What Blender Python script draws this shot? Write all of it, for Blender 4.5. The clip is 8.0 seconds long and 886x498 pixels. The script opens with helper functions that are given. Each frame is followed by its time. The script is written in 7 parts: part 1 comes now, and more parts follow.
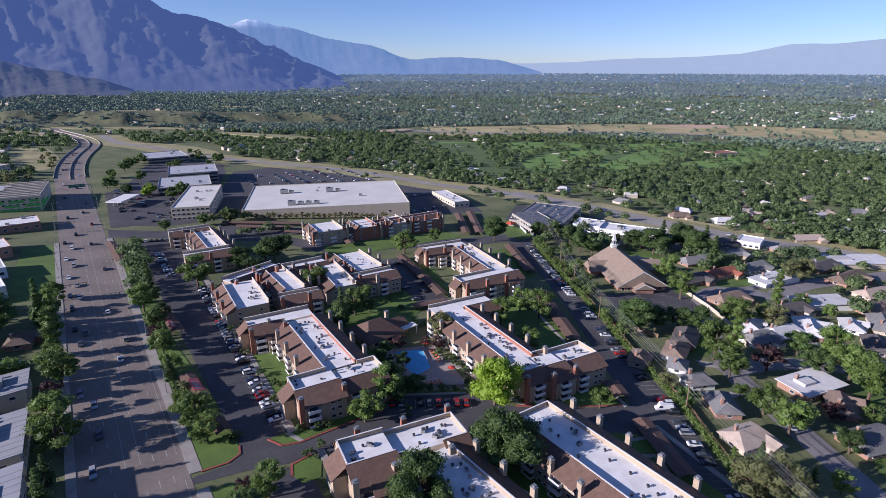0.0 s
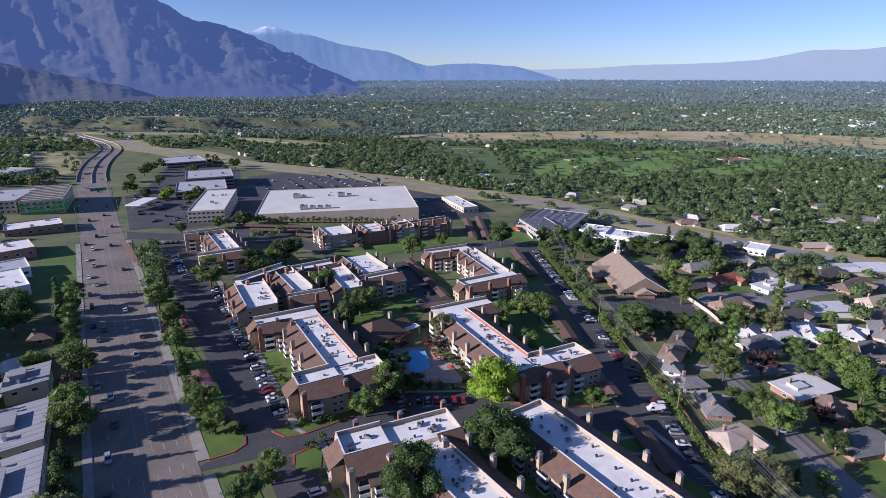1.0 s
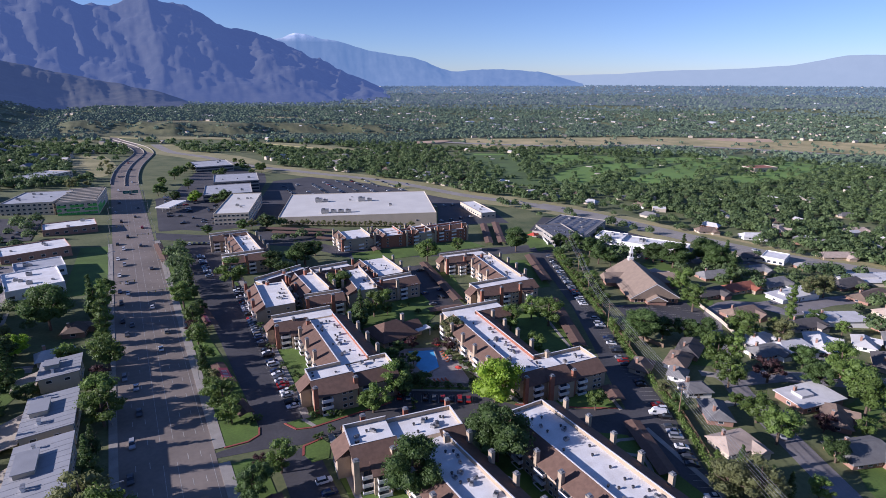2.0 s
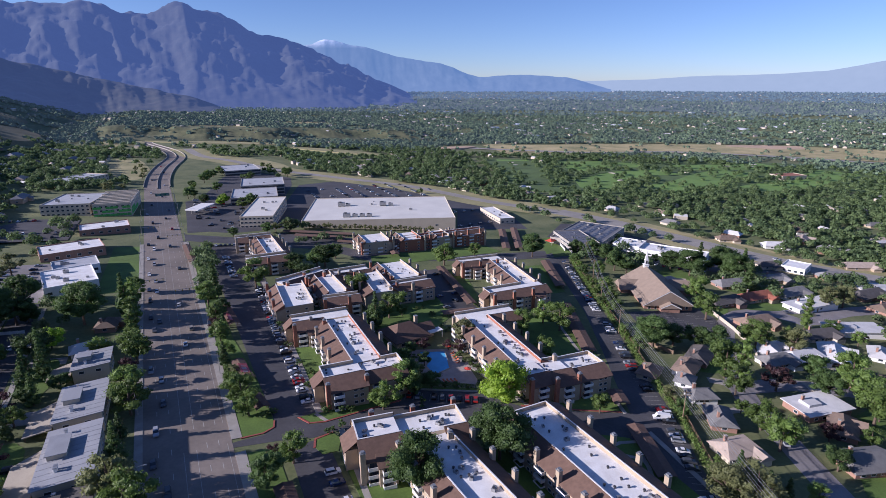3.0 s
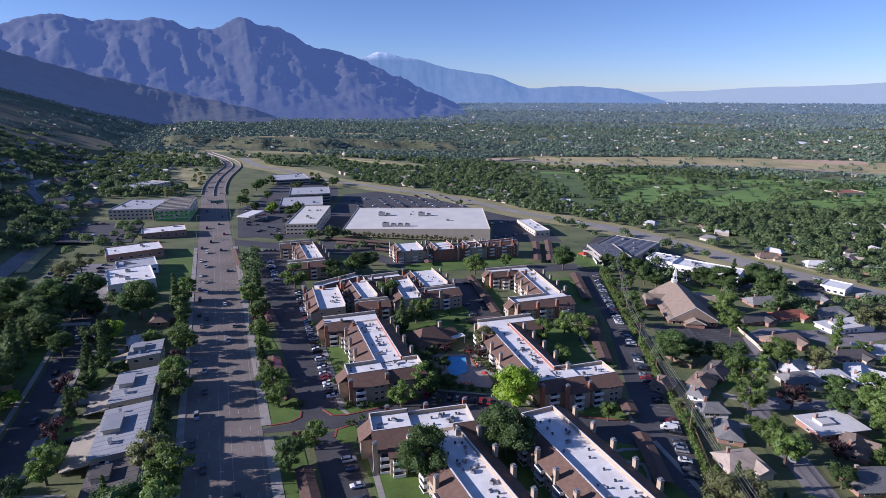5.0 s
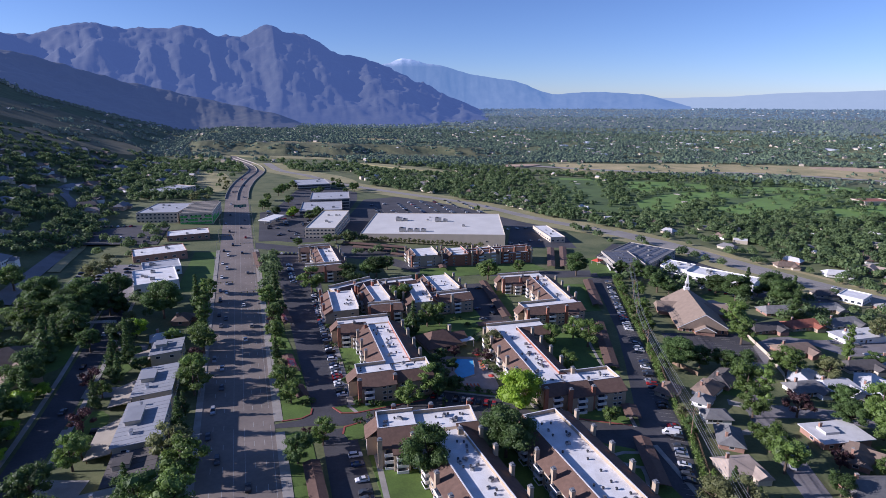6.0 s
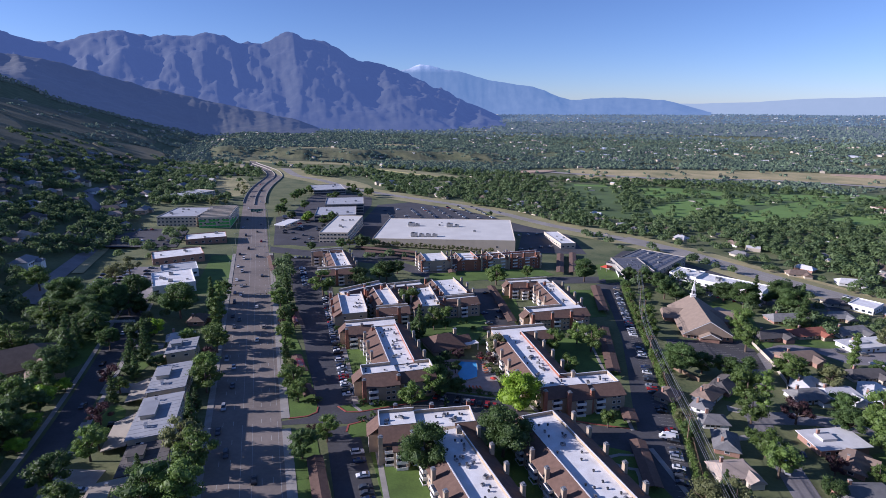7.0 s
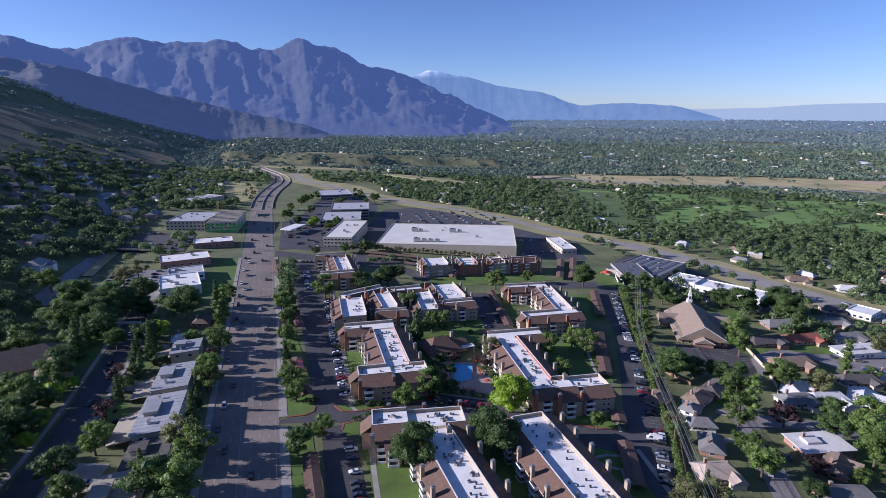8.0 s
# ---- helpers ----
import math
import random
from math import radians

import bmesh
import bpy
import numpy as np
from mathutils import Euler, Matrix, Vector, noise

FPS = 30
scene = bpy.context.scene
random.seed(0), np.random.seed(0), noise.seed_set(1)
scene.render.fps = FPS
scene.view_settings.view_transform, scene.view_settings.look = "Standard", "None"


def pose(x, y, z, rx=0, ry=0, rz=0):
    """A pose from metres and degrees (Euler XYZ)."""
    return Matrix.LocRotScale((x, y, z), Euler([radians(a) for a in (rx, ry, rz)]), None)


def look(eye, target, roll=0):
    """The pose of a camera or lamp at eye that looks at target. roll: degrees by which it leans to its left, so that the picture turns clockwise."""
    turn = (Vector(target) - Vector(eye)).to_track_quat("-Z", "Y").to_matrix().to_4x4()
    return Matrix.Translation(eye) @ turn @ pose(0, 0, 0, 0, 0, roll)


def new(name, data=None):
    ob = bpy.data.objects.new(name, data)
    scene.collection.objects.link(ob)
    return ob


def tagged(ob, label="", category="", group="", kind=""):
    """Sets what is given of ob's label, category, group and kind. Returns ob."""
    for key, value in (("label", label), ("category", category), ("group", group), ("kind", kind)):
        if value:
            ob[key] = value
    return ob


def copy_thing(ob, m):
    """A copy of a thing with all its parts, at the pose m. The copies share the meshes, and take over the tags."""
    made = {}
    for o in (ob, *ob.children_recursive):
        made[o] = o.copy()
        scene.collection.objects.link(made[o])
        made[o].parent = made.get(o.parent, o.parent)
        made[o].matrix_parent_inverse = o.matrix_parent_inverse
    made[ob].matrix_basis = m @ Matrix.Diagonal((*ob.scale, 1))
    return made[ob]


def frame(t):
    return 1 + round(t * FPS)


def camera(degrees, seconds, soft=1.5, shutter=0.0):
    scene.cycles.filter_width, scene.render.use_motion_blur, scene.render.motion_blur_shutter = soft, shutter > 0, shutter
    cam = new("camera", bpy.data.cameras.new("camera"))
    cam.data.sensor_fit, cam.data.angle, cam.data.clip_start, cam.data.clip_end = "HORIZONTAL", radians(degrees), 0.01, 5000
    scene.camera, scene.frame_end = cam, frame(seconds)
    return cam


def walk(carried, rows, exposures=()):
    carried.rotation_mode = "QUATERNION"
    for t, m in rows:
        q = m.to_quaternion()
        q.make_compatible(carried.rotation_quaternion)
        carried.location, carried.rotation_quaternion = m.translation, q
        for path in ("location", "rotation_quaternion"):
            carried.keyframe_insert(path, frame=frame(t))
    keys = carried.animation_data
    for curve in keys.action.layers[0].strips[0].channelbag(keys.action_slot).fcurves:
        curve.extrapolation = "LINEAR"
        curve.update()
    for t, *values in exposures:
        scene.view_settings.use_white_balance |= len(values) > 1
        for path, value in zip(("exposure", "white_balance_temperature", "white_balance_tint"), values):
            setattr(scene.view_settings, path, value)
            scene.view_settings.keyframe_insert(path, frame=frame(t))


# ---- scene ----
# ---- camera: a drone that backs away, climbs a little and pans towards the road ----
cam = camera(77.5, 8.0, soft=0.45)
PATH = [
    (0, pose(-12.08, 9.42, 103.63, 71.760, 0, -32.609)),
    (0.5, pose(-11.86, 4.70, 104.40, 72.048, 0, -31.972)),
    (1, pose(-11.51, 0.18, 105.26, 72.323, 0, -30.993)),
    (1.5, pose(-10.98, -4.39, 106.28, 72.571, 0, -29.767)),
    (3, pose(-8.41, -17.57, 109.07, 73.339, 0, -25.648)),
    (3.5, pose(-7.65, -21.66, 110.19, 73.558, 0, -24.476)),
    (4, pose(-6.61, -25.95, 111.05, 73.841, 0, -23.147)),
    (4.5, pose(-5.07, -30.18, 112.03, 74.099, 0, -21.775)),
    (6, pose(-0.57, -42.30, 114.70, 74.918, 0, -18.139)),
    (6.5, pose(1.29, -46.50, 115.79, 75.175, 0, -17.106)),
    (7, pose(3.00, -50.45, 116.54, 75.447, 0, -16.269)),
    (7.5, pose(5.01, -54.71, 117.27, 75.742, 0, -15.758)),
    (8, pose(7.23, -58.59, 118.27, 75.960, 0, -15.280)),
]
walk(cam, PATH, [(0.0, 0.56, 5800, 25), (8.0, 0.56, 5620, 25)])

# ---- light: low morning sun from the mountain side, clear sky ----
SUN_ELEVATION, SUN_AZIMUTH = 20.0, -78.0  # degrees; azimuth from +y towards +x
world = bpy.data.worlds.new("world")
scene.world = world
world.use_nodes = True
wn = world.node_tree.nodes
sky = wn.new("ShaderNodeTexSky")
sky.sky_type = "NISHITA"
sky.sun_disc = False
sky.sun_elevation = radians(SUN_ELEVATION)
sky.sun_rotation = radians(SUN_AZIMUTH)
sky.altitude = 1400.0
sky.air_density = 0.9
sky.dust_density = 0.4
sky.ozone_density = 3.5
wn["Background"].inputs["Strength"].default_value = 0.077
clear_air = wn.new("ShaderNodeMix")
clear_air.data_type, clear_air.blend_type = "RGBA", "MULTIPLY"
clear_air.inputs["Factor"].default_value = 1.0
clear_air.inputs["B"].default_value = (0.95, 0.97, 1.07, 1)
world.node_tree.links.new(sky.outputs["Color"], clear_air.inputs["A"])
world.node_tree.links.new(clear_air.outputs["Result"], wn["Background"].inputs["Color"])
sun_data = bpy.data.lights.new("sun", "SUN")
sun_data.energy, sun_data.angle, sun_data.color = 5.0, radians(0.53), (1.0, 0.93, 0.82)
sun = new("sun", sun_data)
sa, se = radians(SUN_AZIMUTH), radians(SUN_ELEVATION)
SUN_DIR = Vector((math.sin(sa) * math.cos(se), math.cos(sa) * math.cos(se), math.sin(se)))
sun.matrix_world = look(SUN_DIR * 500, (0, 0, 0))

# ---- materials ----
def material(name, colour, rough=0.8, metal=0.0, vary=0.25, scale=1.0, bump=0.0, dark=None, per_object=0.0, per_island=0.0):
    """A surface with two scales of variation: broad stains of size 1/scale metres and a fine grain."""
    m = bpy.data.materials.new(name)
    m.use_nodes = True
    nt = m.node_tree
    n, l = nt.nodes, nt.links
    bsdf = n["Principled BSDF"]
    bsdf.inputs["Roughness"].default_value = rough
    bsdf.inputs["Metallic"].default_value = metal
    geo = n.new("ShaderNodeNewGeometry")
    big, fine = n.new("ShaderNodeTexNoise"), n.new("ShaderNodeTexNoise")
    for t, s, d in ((big, scale, 5.0), (fine, scale * 14, 3.0)):
        l.new(geo.outputs["Position"], t.inputs["Vector"])
        t.inputs["Scale"].default_value, t.inputs["Detail"].default_value = s, d
    low = dark or tuple(c * (1 - vary) for c in colour)
    high = tuple(min(1, c * (1 + vary * 0.5)) for c in colour)
    ramp = n.new("ShaderNodeMix")
    ramp.data_type = "RGBA"
    ramp.inputs["A"].default_value, ramp.inputs["B"].default_value = (*low, 1), (*high, 1)
    mixf = n.new("ShaderNodeMath")
    mixf.operation = "MULTIPLY_ADD"
    l.new(fine.outputs["Fac"], mixf.inputs[0])
    mixf.inputs[1].default_value = 0.5
    l.new(big.outputs["Fac"], mixf.inputs[2])
    spread = n.new("ShaderNodeMapRange")
    spread.inputs["From Min"].default_value, spread.inputs["From Max"].default_value = 0.45, 1.05
    l.new(mixf.outputs[0], spread.inputs["Value"])
    l.new(spread.outputs["Result"], ramp.inputs["Factor"])
    out = ramp.outputs["Result"]
    if per_object or per_island:
        hsv = n.new("ShaderNodeHueSaturation")
        rng = n.new("ShaderNodeMapRange")
        k = per_object or per_island
        rng.inputs["To Min"].default_value, rng.inputs["To Max"].default_value = 1 - k, 1 + k
        if per_object:
            l.new(n.new("ShaderNodeObjectInfo").outputs["Random"], rng.inputs["Value"])
        else:
            l.new(geo.outputs["Random Per Island"], rng.inputs["Value"])
        l.new(rng.outputs["Result"], hsv.inputs["Value"])
        l.new(out, hsv.inputs["Color"])
        out = hsv.outputs["Color"]
    l.new(out, bsdf.inputs["Base Color"])
    if bump:
        b = n.new("ShaderNodeBump")
        b.inputs["Strength"].default_value, b.inputs["Distance"].default_value = bump, 0.1
        l.new(fine.outputs["Fac"], b.inputs["Height"])
        l.new(b.outputs["Normal"], bsdf.inputs["Normal"])
    return m


M_ASPHALT = material("asphalt", (0.232, 0.193, 0.162), 0.85, vary=0.3, scale=0.05)
M_HIGHWAY = material("worn_highway", (0.33, 0.30, 0.26), 0.85, vary=0.25, scale=0.05)
M_LOT = material("lot_asphalt", (0.076, 0.073, 0.078), 0.85, vary=0.4, scale=0.07)
M_CONCRETE = material("concrete", (0.36, 0.33, 0.29), 0.85, vary=0.25, scale=0.3)
M_KERB_RED = material("red_kerb_paint", (0.35, 0.09, 0.07), 0.7, vary=0.3, scale=1.0)
M_PAINT = material("white_road_paint", (0.46, 0.44, 0.39), 0.7, vary=0.4, scale=0.8)
M_GROUND = material("ground_cover", (0.150, 0.155, 0.068), 0.95, vary=0.5, scale=0.05, dark=(0.058, 0.088, 0.030))
M_GRASS = material("lawn_grass", (0.105, 0.175, 0.030), 0.9, vary=0.45, scale=0.10, bump=0.4)
M_FAIRWAY = material("fairway_grass", (0.145, 0.255, 0.050), 0.9, vary=0.3, scale=0.02)
M_ROUGH = material("rough_grass", (0.085, 0.140, 0.038), 0.95, vary=0.4, scale=0.03)
M_VERGE = material("verge_grass", (0.36, 0.31, 0.155), 0.95, vary=0.4, scale=0.03, dark=(0.19, 0.19, 0.08))
M_DRY = material("dry_grass", (0.44, 0.35, 0.18), 0.95, vary=0.45, scale=0.02, dark=(0.19, 0.19, 0.075))
M_BLUFF = material("bluff_scrub", (0.17, 0.165, 0.080), 0.95, vary=0.35, scale=0.025, dark=(0.034, 0.054, 0.024))
M_STREET = material("worn_street", (0.245, 0.225, 0.222), 0.85, vary=0.3, scale=0.1)
# Scrub and grass, darker than M_DRY: the hillside's shade is in the colour.
M_SHADED_HILL = material("hillside_scrub", (0.235, 0.195, 0.105), 0.95, vary=0.45, scale=0.02, dark=(0.075, 0.08, 0.038))
M_SAND = material("bunker_sand", (0.62, 0.55, 0.42), 0.95, vary=0.2, scale=0.1)
M_EARTH = material("bare_earth", (0.52, 0.37, 0.25), 0.95, vary=0.3, scale=0.02)
M_ROOF_WHITE = material("white_roof_membrane", (0.79, 0.785, 0.775), 0.6, vary=0.15, scale=0.22, dark=(0.60, 0.575, 0.54))
M_ROOF_CREAM = material("cream_roof_membrane", (0.64, 0.62, 0.57), 0.7, vary=0.14, scale=0.06)
M_ROOF_GREY = material("grey_flat_roof", (0.42, 0.43, 0.45), 0.7, vary=0.2, scale=0.2)
M_SHINGLE = material("brown_shingle", (0.150, 0.090, 0.066), 0.9, vary=0.3, scale=0.7, bump=0.3, per_object=0.12)
M_STUCCO = material("tan_stucco", (0.40, 0.315, 0.225), 0.9, vary=0.15, scale=0.4)
M_RUST = material("rust_brick", (0.305, 0.125, 0.078), 0.9, vary=0.25, scale=1.2)
M_WHITE = material("white_paint", (0.74, 0.73, 0.71), 0.6, vary=0.1, scale=0.6)
M_METAL = material("galvanised_metal", (0.38, 0.38, 0.38), 0.45, metal=0.6, vary=0.3, scale=1.0)
M_DARK = material("dark_metal", (0.05, 0.05, 0.055), 0.5, vary=0.3, scale=1.0)
M_GLASS = material("window_glass", (0.035, 0.045, 0.06), 0.08, vary=0.2, scale=0.5)
M_BARK = material("bark", (0.12, 0.085, 0.06), 0.9, vary=0.3, scale=3)
M_WOOD = material("weathered_wood", (0.24, 0.165, 0.105), 0.9, vary=0.35, scale=1.0)
M_LEAVES = {
    "green": material("leaves_green", (0.150, 0.230, 0.052), 0.55, vary=0.45, scale=0.5, per_object=0.28),
    "dark": material("leaves_dark", (0.098, 0.165, 0.045), 0.6, vary=0.45, scale=0.5, per_object=0.3),
    "lime": material("leaves_lime", (0.33, 0.50, 0.045), 0.5, vary=0.4, scale=0.6, per_object=0.12),
    "plum": material("leaves_plum", (0.085, 0.040, 0.042), 0.6, vary=0.5, scale=0.6, per_object=0.2),
    "olive": material("leaves_olive", (0.215, 0.235, 0.095), 0.6, vary=0.45, scale=0.5, per_object=0.25),
}
M_WOODS = material("woodland_leaves", (0.160, 0.222, 0.078), 0.7, vary=0.4, scale=0.06, dark=(0.055, 0.100, 0.046), per_island=0.3)
M_WATER = material("pool_water", (0.10, 0.43, 0.72), 0.06, vary=0.15, scale=0.3)



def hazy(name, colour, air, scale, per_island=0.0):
    """Far country that glows blue by air, imitating the haze of distance."""
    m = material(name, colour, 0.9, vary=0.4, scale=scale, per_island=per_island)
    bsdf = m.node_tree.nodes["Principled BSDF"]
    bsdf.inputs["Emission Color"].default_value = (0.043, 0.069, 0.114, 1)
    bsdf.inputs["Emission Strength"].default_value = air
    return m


# The second number is painted haze: how much blue the surface emits.
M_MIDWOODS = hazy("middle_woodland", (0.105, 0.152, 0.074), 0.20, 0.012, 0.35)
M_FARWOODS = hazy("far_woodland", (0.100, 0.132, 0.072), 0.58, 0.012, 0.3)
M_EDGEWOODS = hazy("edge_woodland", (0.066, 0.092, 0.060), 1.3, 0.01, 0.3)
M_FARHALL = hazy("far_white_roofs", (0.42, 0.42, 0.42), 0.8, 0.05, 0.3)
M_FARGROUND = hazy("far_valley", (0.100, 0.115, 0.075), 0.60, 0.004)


def leafy(m, share=0.45):
    """Lets light through thin leaves."""
    n, l = m.node_tree.nodes, m.node_tree.links
    tr, mix = n.new("ShaderNodeBsdfTranslucent"), n.new("ShaderNodeMixShader")
    bsdf = n["Principled BSDF"]
    l.new(bsdf.inputs["Base Color"].links[0].from_socket, tr.inputs["Color"])
    mix.inputs["Fac"].default_value = share
    l.new(bsdf.outputs["BSDF"], mix.inputs[1])
    l.new(tr.outputs["BSDF"], mix.inputs[2])
    l.new(mix.outputs["Shader"], n["Material Output"].inputs["Surface"])


for leaf_material in (*M_LEAVES.values(), M_WOODS):
    leafy(leaf_material)

# ---- building helpers ----
def smooth(a, b, v):
    t = min(1.0, max(0.0, (v - a) / (b - a)))
    return t * t * (3 - 2 * t)


def ground_z(x, y):
    """Height of the ground: a steady fall away from the mountains, a foothill, and a far valley floor that rises to the horizon."""
    r = math.hypot(x, y)
    z = (-0.05 * min(max(x, -160), 420) - 0.02 * min(max(x - 420, 0), 900)) * smooth(4300, 1300, r)
    z += 56 * smooth(1300, 4900, r)
    toe = min(1.0, max(0.0, (x + 0.06 * max(y - 300, 0) + 130) / -430))
    toe = toe * toe / (toe + 0.02)
    hill = (0.85 * toe + 0.15 * toe * toe * (3 - 2 * toe)) * smooth(3000, 1700, y)
    # The 75 m rise lies out of view, added to shade the hillside.
    z += 140 * hill + 75 * smooth(-570, -830, x) * smooth(3000, 1700, y)
    if 1150 < y < 2700 and -300 < x < 800:
        z += 17 * smooth(1235, 1335, y + 26 * math.sin(x / 70) + 14 * math.sin(x / 23)) * smooth(2600, 1500, y) * smooth(-190, -110, x) * smooth(720, 480, x)
    return z


def mesh_object(name, verts, faces, mat, parent=None, label="", smooth_faces=False):
    me = bpy.data.meshes.new(name)
    me.from_pydata(verts, [], faces)
    me.update()
    if smooth_faces:
        me.polygons.foreach_set("use_smooth", [True] * len(me.polygons))
    for mm in (mat if isinstance(mat, (list, tuple)) else [mat]):
        me.materials.append(mm)
    ob = new(name, me)
    if parent is not None:
        ob.parent = parent
    if label:
        tagged(ob, label)
    return ob


def sheet(name, outline, lift, mat, label, thick=0.25, kind="structure", category="", parent=None):
    """A slab that follows the ground, its top lift metres above it, with sides that go down into it."""
    n = len(outline)
    top = [(x, y, ground_z(x, y) + lift) for x, y in outline]
    low = [(x, y, z - thick) for x, y, z in top]
    faces = [tuple(range(n))] + [(i, i + n, (i + 1) % n + n, (i + 1) % n) for i in range(n)]
    ob = mesh_object(name, top + low, faces, mat, parent)
    bm = bmesh.new()
    bm.from_mesh(ob.data)
    bmesh.ops.triangulate(bm, faces=[f for f in bm.faces if len(f.verts) > 4])
    bmesh.ops.recalc_face_normals(bm, faces=bm.faces)
    bm.to_mesh(ob.data)
    bm.free()
    if parent is None:
        tagged(ob, label, category or name, kind=kind)
    return ob


# ---- ground ----
def build_ground():
    """One sheet out to the horizon: a polar net, dense near by."""
    rings = [0.0] + [60 * 1.075 ** i for i in range(62)]
    rings = sorted([r for r in rings if r < 4880 and not 975 < r < 1185 and not 130 < r < 520] + [136 + 6.5 * i for i in range(59)] + [980 + 14 * i for i in range(15)]) + [4880]
    nseg = 240
    verts, faces = [(60.0, 200.0, ground_z(60, 200))], []
    for r in rings[1:]:
        for k in range(nseg):
            a = 2 * math.pi * k / nseg
            x, y = 60 + r * math.sin(a), 200 + r * math.cos(a)
            verts.append((x, y, ground_z(x, y)))
    for k in range(nseg):
        faces.append((0, 1 + (k + 1) % nseg, 1 + k))
    for i in range(len(rings) - 2):
        for k in range(nseg):
            a, b = 1 + i * nseg + k, 1 + i * nseg + (k + 1) % nseg
            faces.append((a, b, b + nseg, a + nseg))
    g = mesh_object("ground", verts, faces, M_GROUND, smooth_faces=True)
    tagged(g, "green and dry earth ground of a wide valley town", "ground", kind="structure")


build_ground()


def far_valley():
    """The far valley floor, kilometres off, its haze put into the material's glow."""
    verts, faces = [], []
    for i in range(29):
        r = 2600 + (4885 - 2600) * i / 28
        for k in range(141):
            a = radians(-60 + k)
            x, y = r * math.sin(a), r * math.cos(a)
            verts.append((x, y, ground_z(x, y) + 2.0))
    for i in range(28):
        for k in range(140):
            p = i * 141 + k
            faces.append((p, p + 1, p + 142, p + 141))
    tagged(mesh_object("backdrop_valley", verts, faces, M_FARGROUND, smooth_faces=True), "far valley floor with a blue haze glow", "valley", kind="structure")


far_valley()


def bluff():
    """The eroded face of the bluff: gullies and bare banks between scrub."""
    verts, faces = [], []
    nu, nv = 230, 22
    for i in range(nu + 1):
        x = -150 + 720 * i / nu
        for j in range(nv + 1):
            y = 1195 + 190 * j / nv
            g = noise.ridged_multi_fractal((x / 46, y / 150, 2.0), 0.9, 2.1, 4, 1.0, 2.0)
            verts.append((x, y, ground_z(x, y) + 1.6 + 2.2 * g * smooth(0, 5, j) * smooth(nv, nv - 6, j) - 2.5 * (j in (0, nv))))
    for i in range(nu):
        for j in range(nv):
            p = i * (nv + 1) + j
            faces.append((p, p + nv + 1, p + nv + 2, p + 1))
    tagged(mesh_object("bluff_slope", verts, faces, M_BLUFF, smooth_faces=True), "eroded bluff of scrub and bare tan earth", "hillside", kind="structure")


bluff()


# ---- mountains ----
def ridge_height(stops, a):
    for (a0, e0), (a1, e1) in zip(stops, stops[1:]):
        if a0 <= a <= a1:
            t = (a - a0) / (a1 - a0)
            t = t * t * (3 - 2 * t) * 0.5 + t * 0.5
            return e0 + (e1 - e0) * t
    return stops[0][1] if a < stops[0][0] else stops[-1][1]


def mountain(name, stops, near, crest, depth, mat, label, rough, seed):
    """A range of mountains as a relief seen from the town: its skyline by bearing and elevation, spurs and gullies from noise."""
    verts, faces = [], []
    na, nr = (620, 72) if rough > 50 else (320, 44)
    a0, a1 = stops[0][0], stops[-1][0]
    for i in range(na + 1):
        a = a0 + (a1 - a0) * i / na
        elev = ridge_height(stops, a)
        top = 114 + crest * math.tan(radians(elev + 0.12))
        for j in range(nr + 1):
            u = j / nr
            r = near + (crest - near) * u / 0.8 if u < 0.8 else crest + depth * (u - 0.8) * 5
            f = u / 0.8 if u <= 0.8 else 1 - (u - 0.8) * 4
            x, y = r * math.sin(radians(a)), r * math.cos(radians(a))
            base = ground_z(x, y) - 6
            spur = noise.ridged_multi_fractal((x / 620 + seed, y / 1300, seed), 1.1, 2.1, 5, 1.0, 2.0) - 1.0
            fine = noise.fractal((x / 90, y / 140, seed), 0.9, 2.0, 5)
            gully = noise.ridged_multi_fractal((a / 2.6 + seed, r / 1500, seed * 2), 1.0, 2.2, 5, 1.0, 2.0) - 1.0
            h = base + max(0.0, top - base) * (max(f, 0) ** 1.35)
            k = f * (1 - f) * 4 if u <= 0.8 else 0
            h += rough * (spur * 0.45 * k + gully * 0.24 * min(1.0, f * 1.6) * (1.0 if u <= 0.74 else 0.35) + fine * 0.13 * min(1, f * 3)) * min(1.0, max(0.0, top - base) / 150)
            verts.append((x, y, h))
    for i in range(na):
        for j in range(nr):
            p = i * (nr + 1) + j
            faces.append((p, p + 1, p + nr + 2, p + nr + 1))
    ob = mesh_object(name, verts, faces, mat, smooth_faces=True)
    tagged(ob, label, "mountain", kind="structure")
    return ob


def haze_glow_material(name, low, high, air, strength, scale=0.016):
    """Rock and scrub that glow in the colour air, imitating haze in the distance."""
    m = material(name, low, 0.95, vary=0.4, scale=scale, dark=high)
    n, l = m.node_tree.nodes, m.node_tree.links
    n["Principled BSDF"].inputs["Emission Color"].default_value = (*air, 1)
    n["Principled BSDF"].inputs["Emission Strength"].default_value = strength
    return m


# The blue emission is haze put into the rock, stronger for farther ranges.
M_MOUNT = haze_glow_material("mountain_forest_rock", (0.026, 0.026, 0.018), (0.009, 0.014, 0.010), (0.052, 0.088, 0.215), 0.72, 0.03)
M_FOOTHILL = haze_glow_material("foothill_scrub", (0.040, 0.036, 0.022), (0.010, 0.016, 0.010), (0.040, 0.066, 0.150), 0.58, 0.025)
M_RANGE = haze_glow_material("far_range", (0.045, 0.05, 0.05), (0.025, 0.03, 0.03), (0.105, 0.190, 0.345), 0.80)
M_HAZE = haze_glow_material("hazy_hills", (0.030, 0.032, 0.034), (0.020, 0.022, 0.024), (0.300, 0.395, 0.500), 0.72)


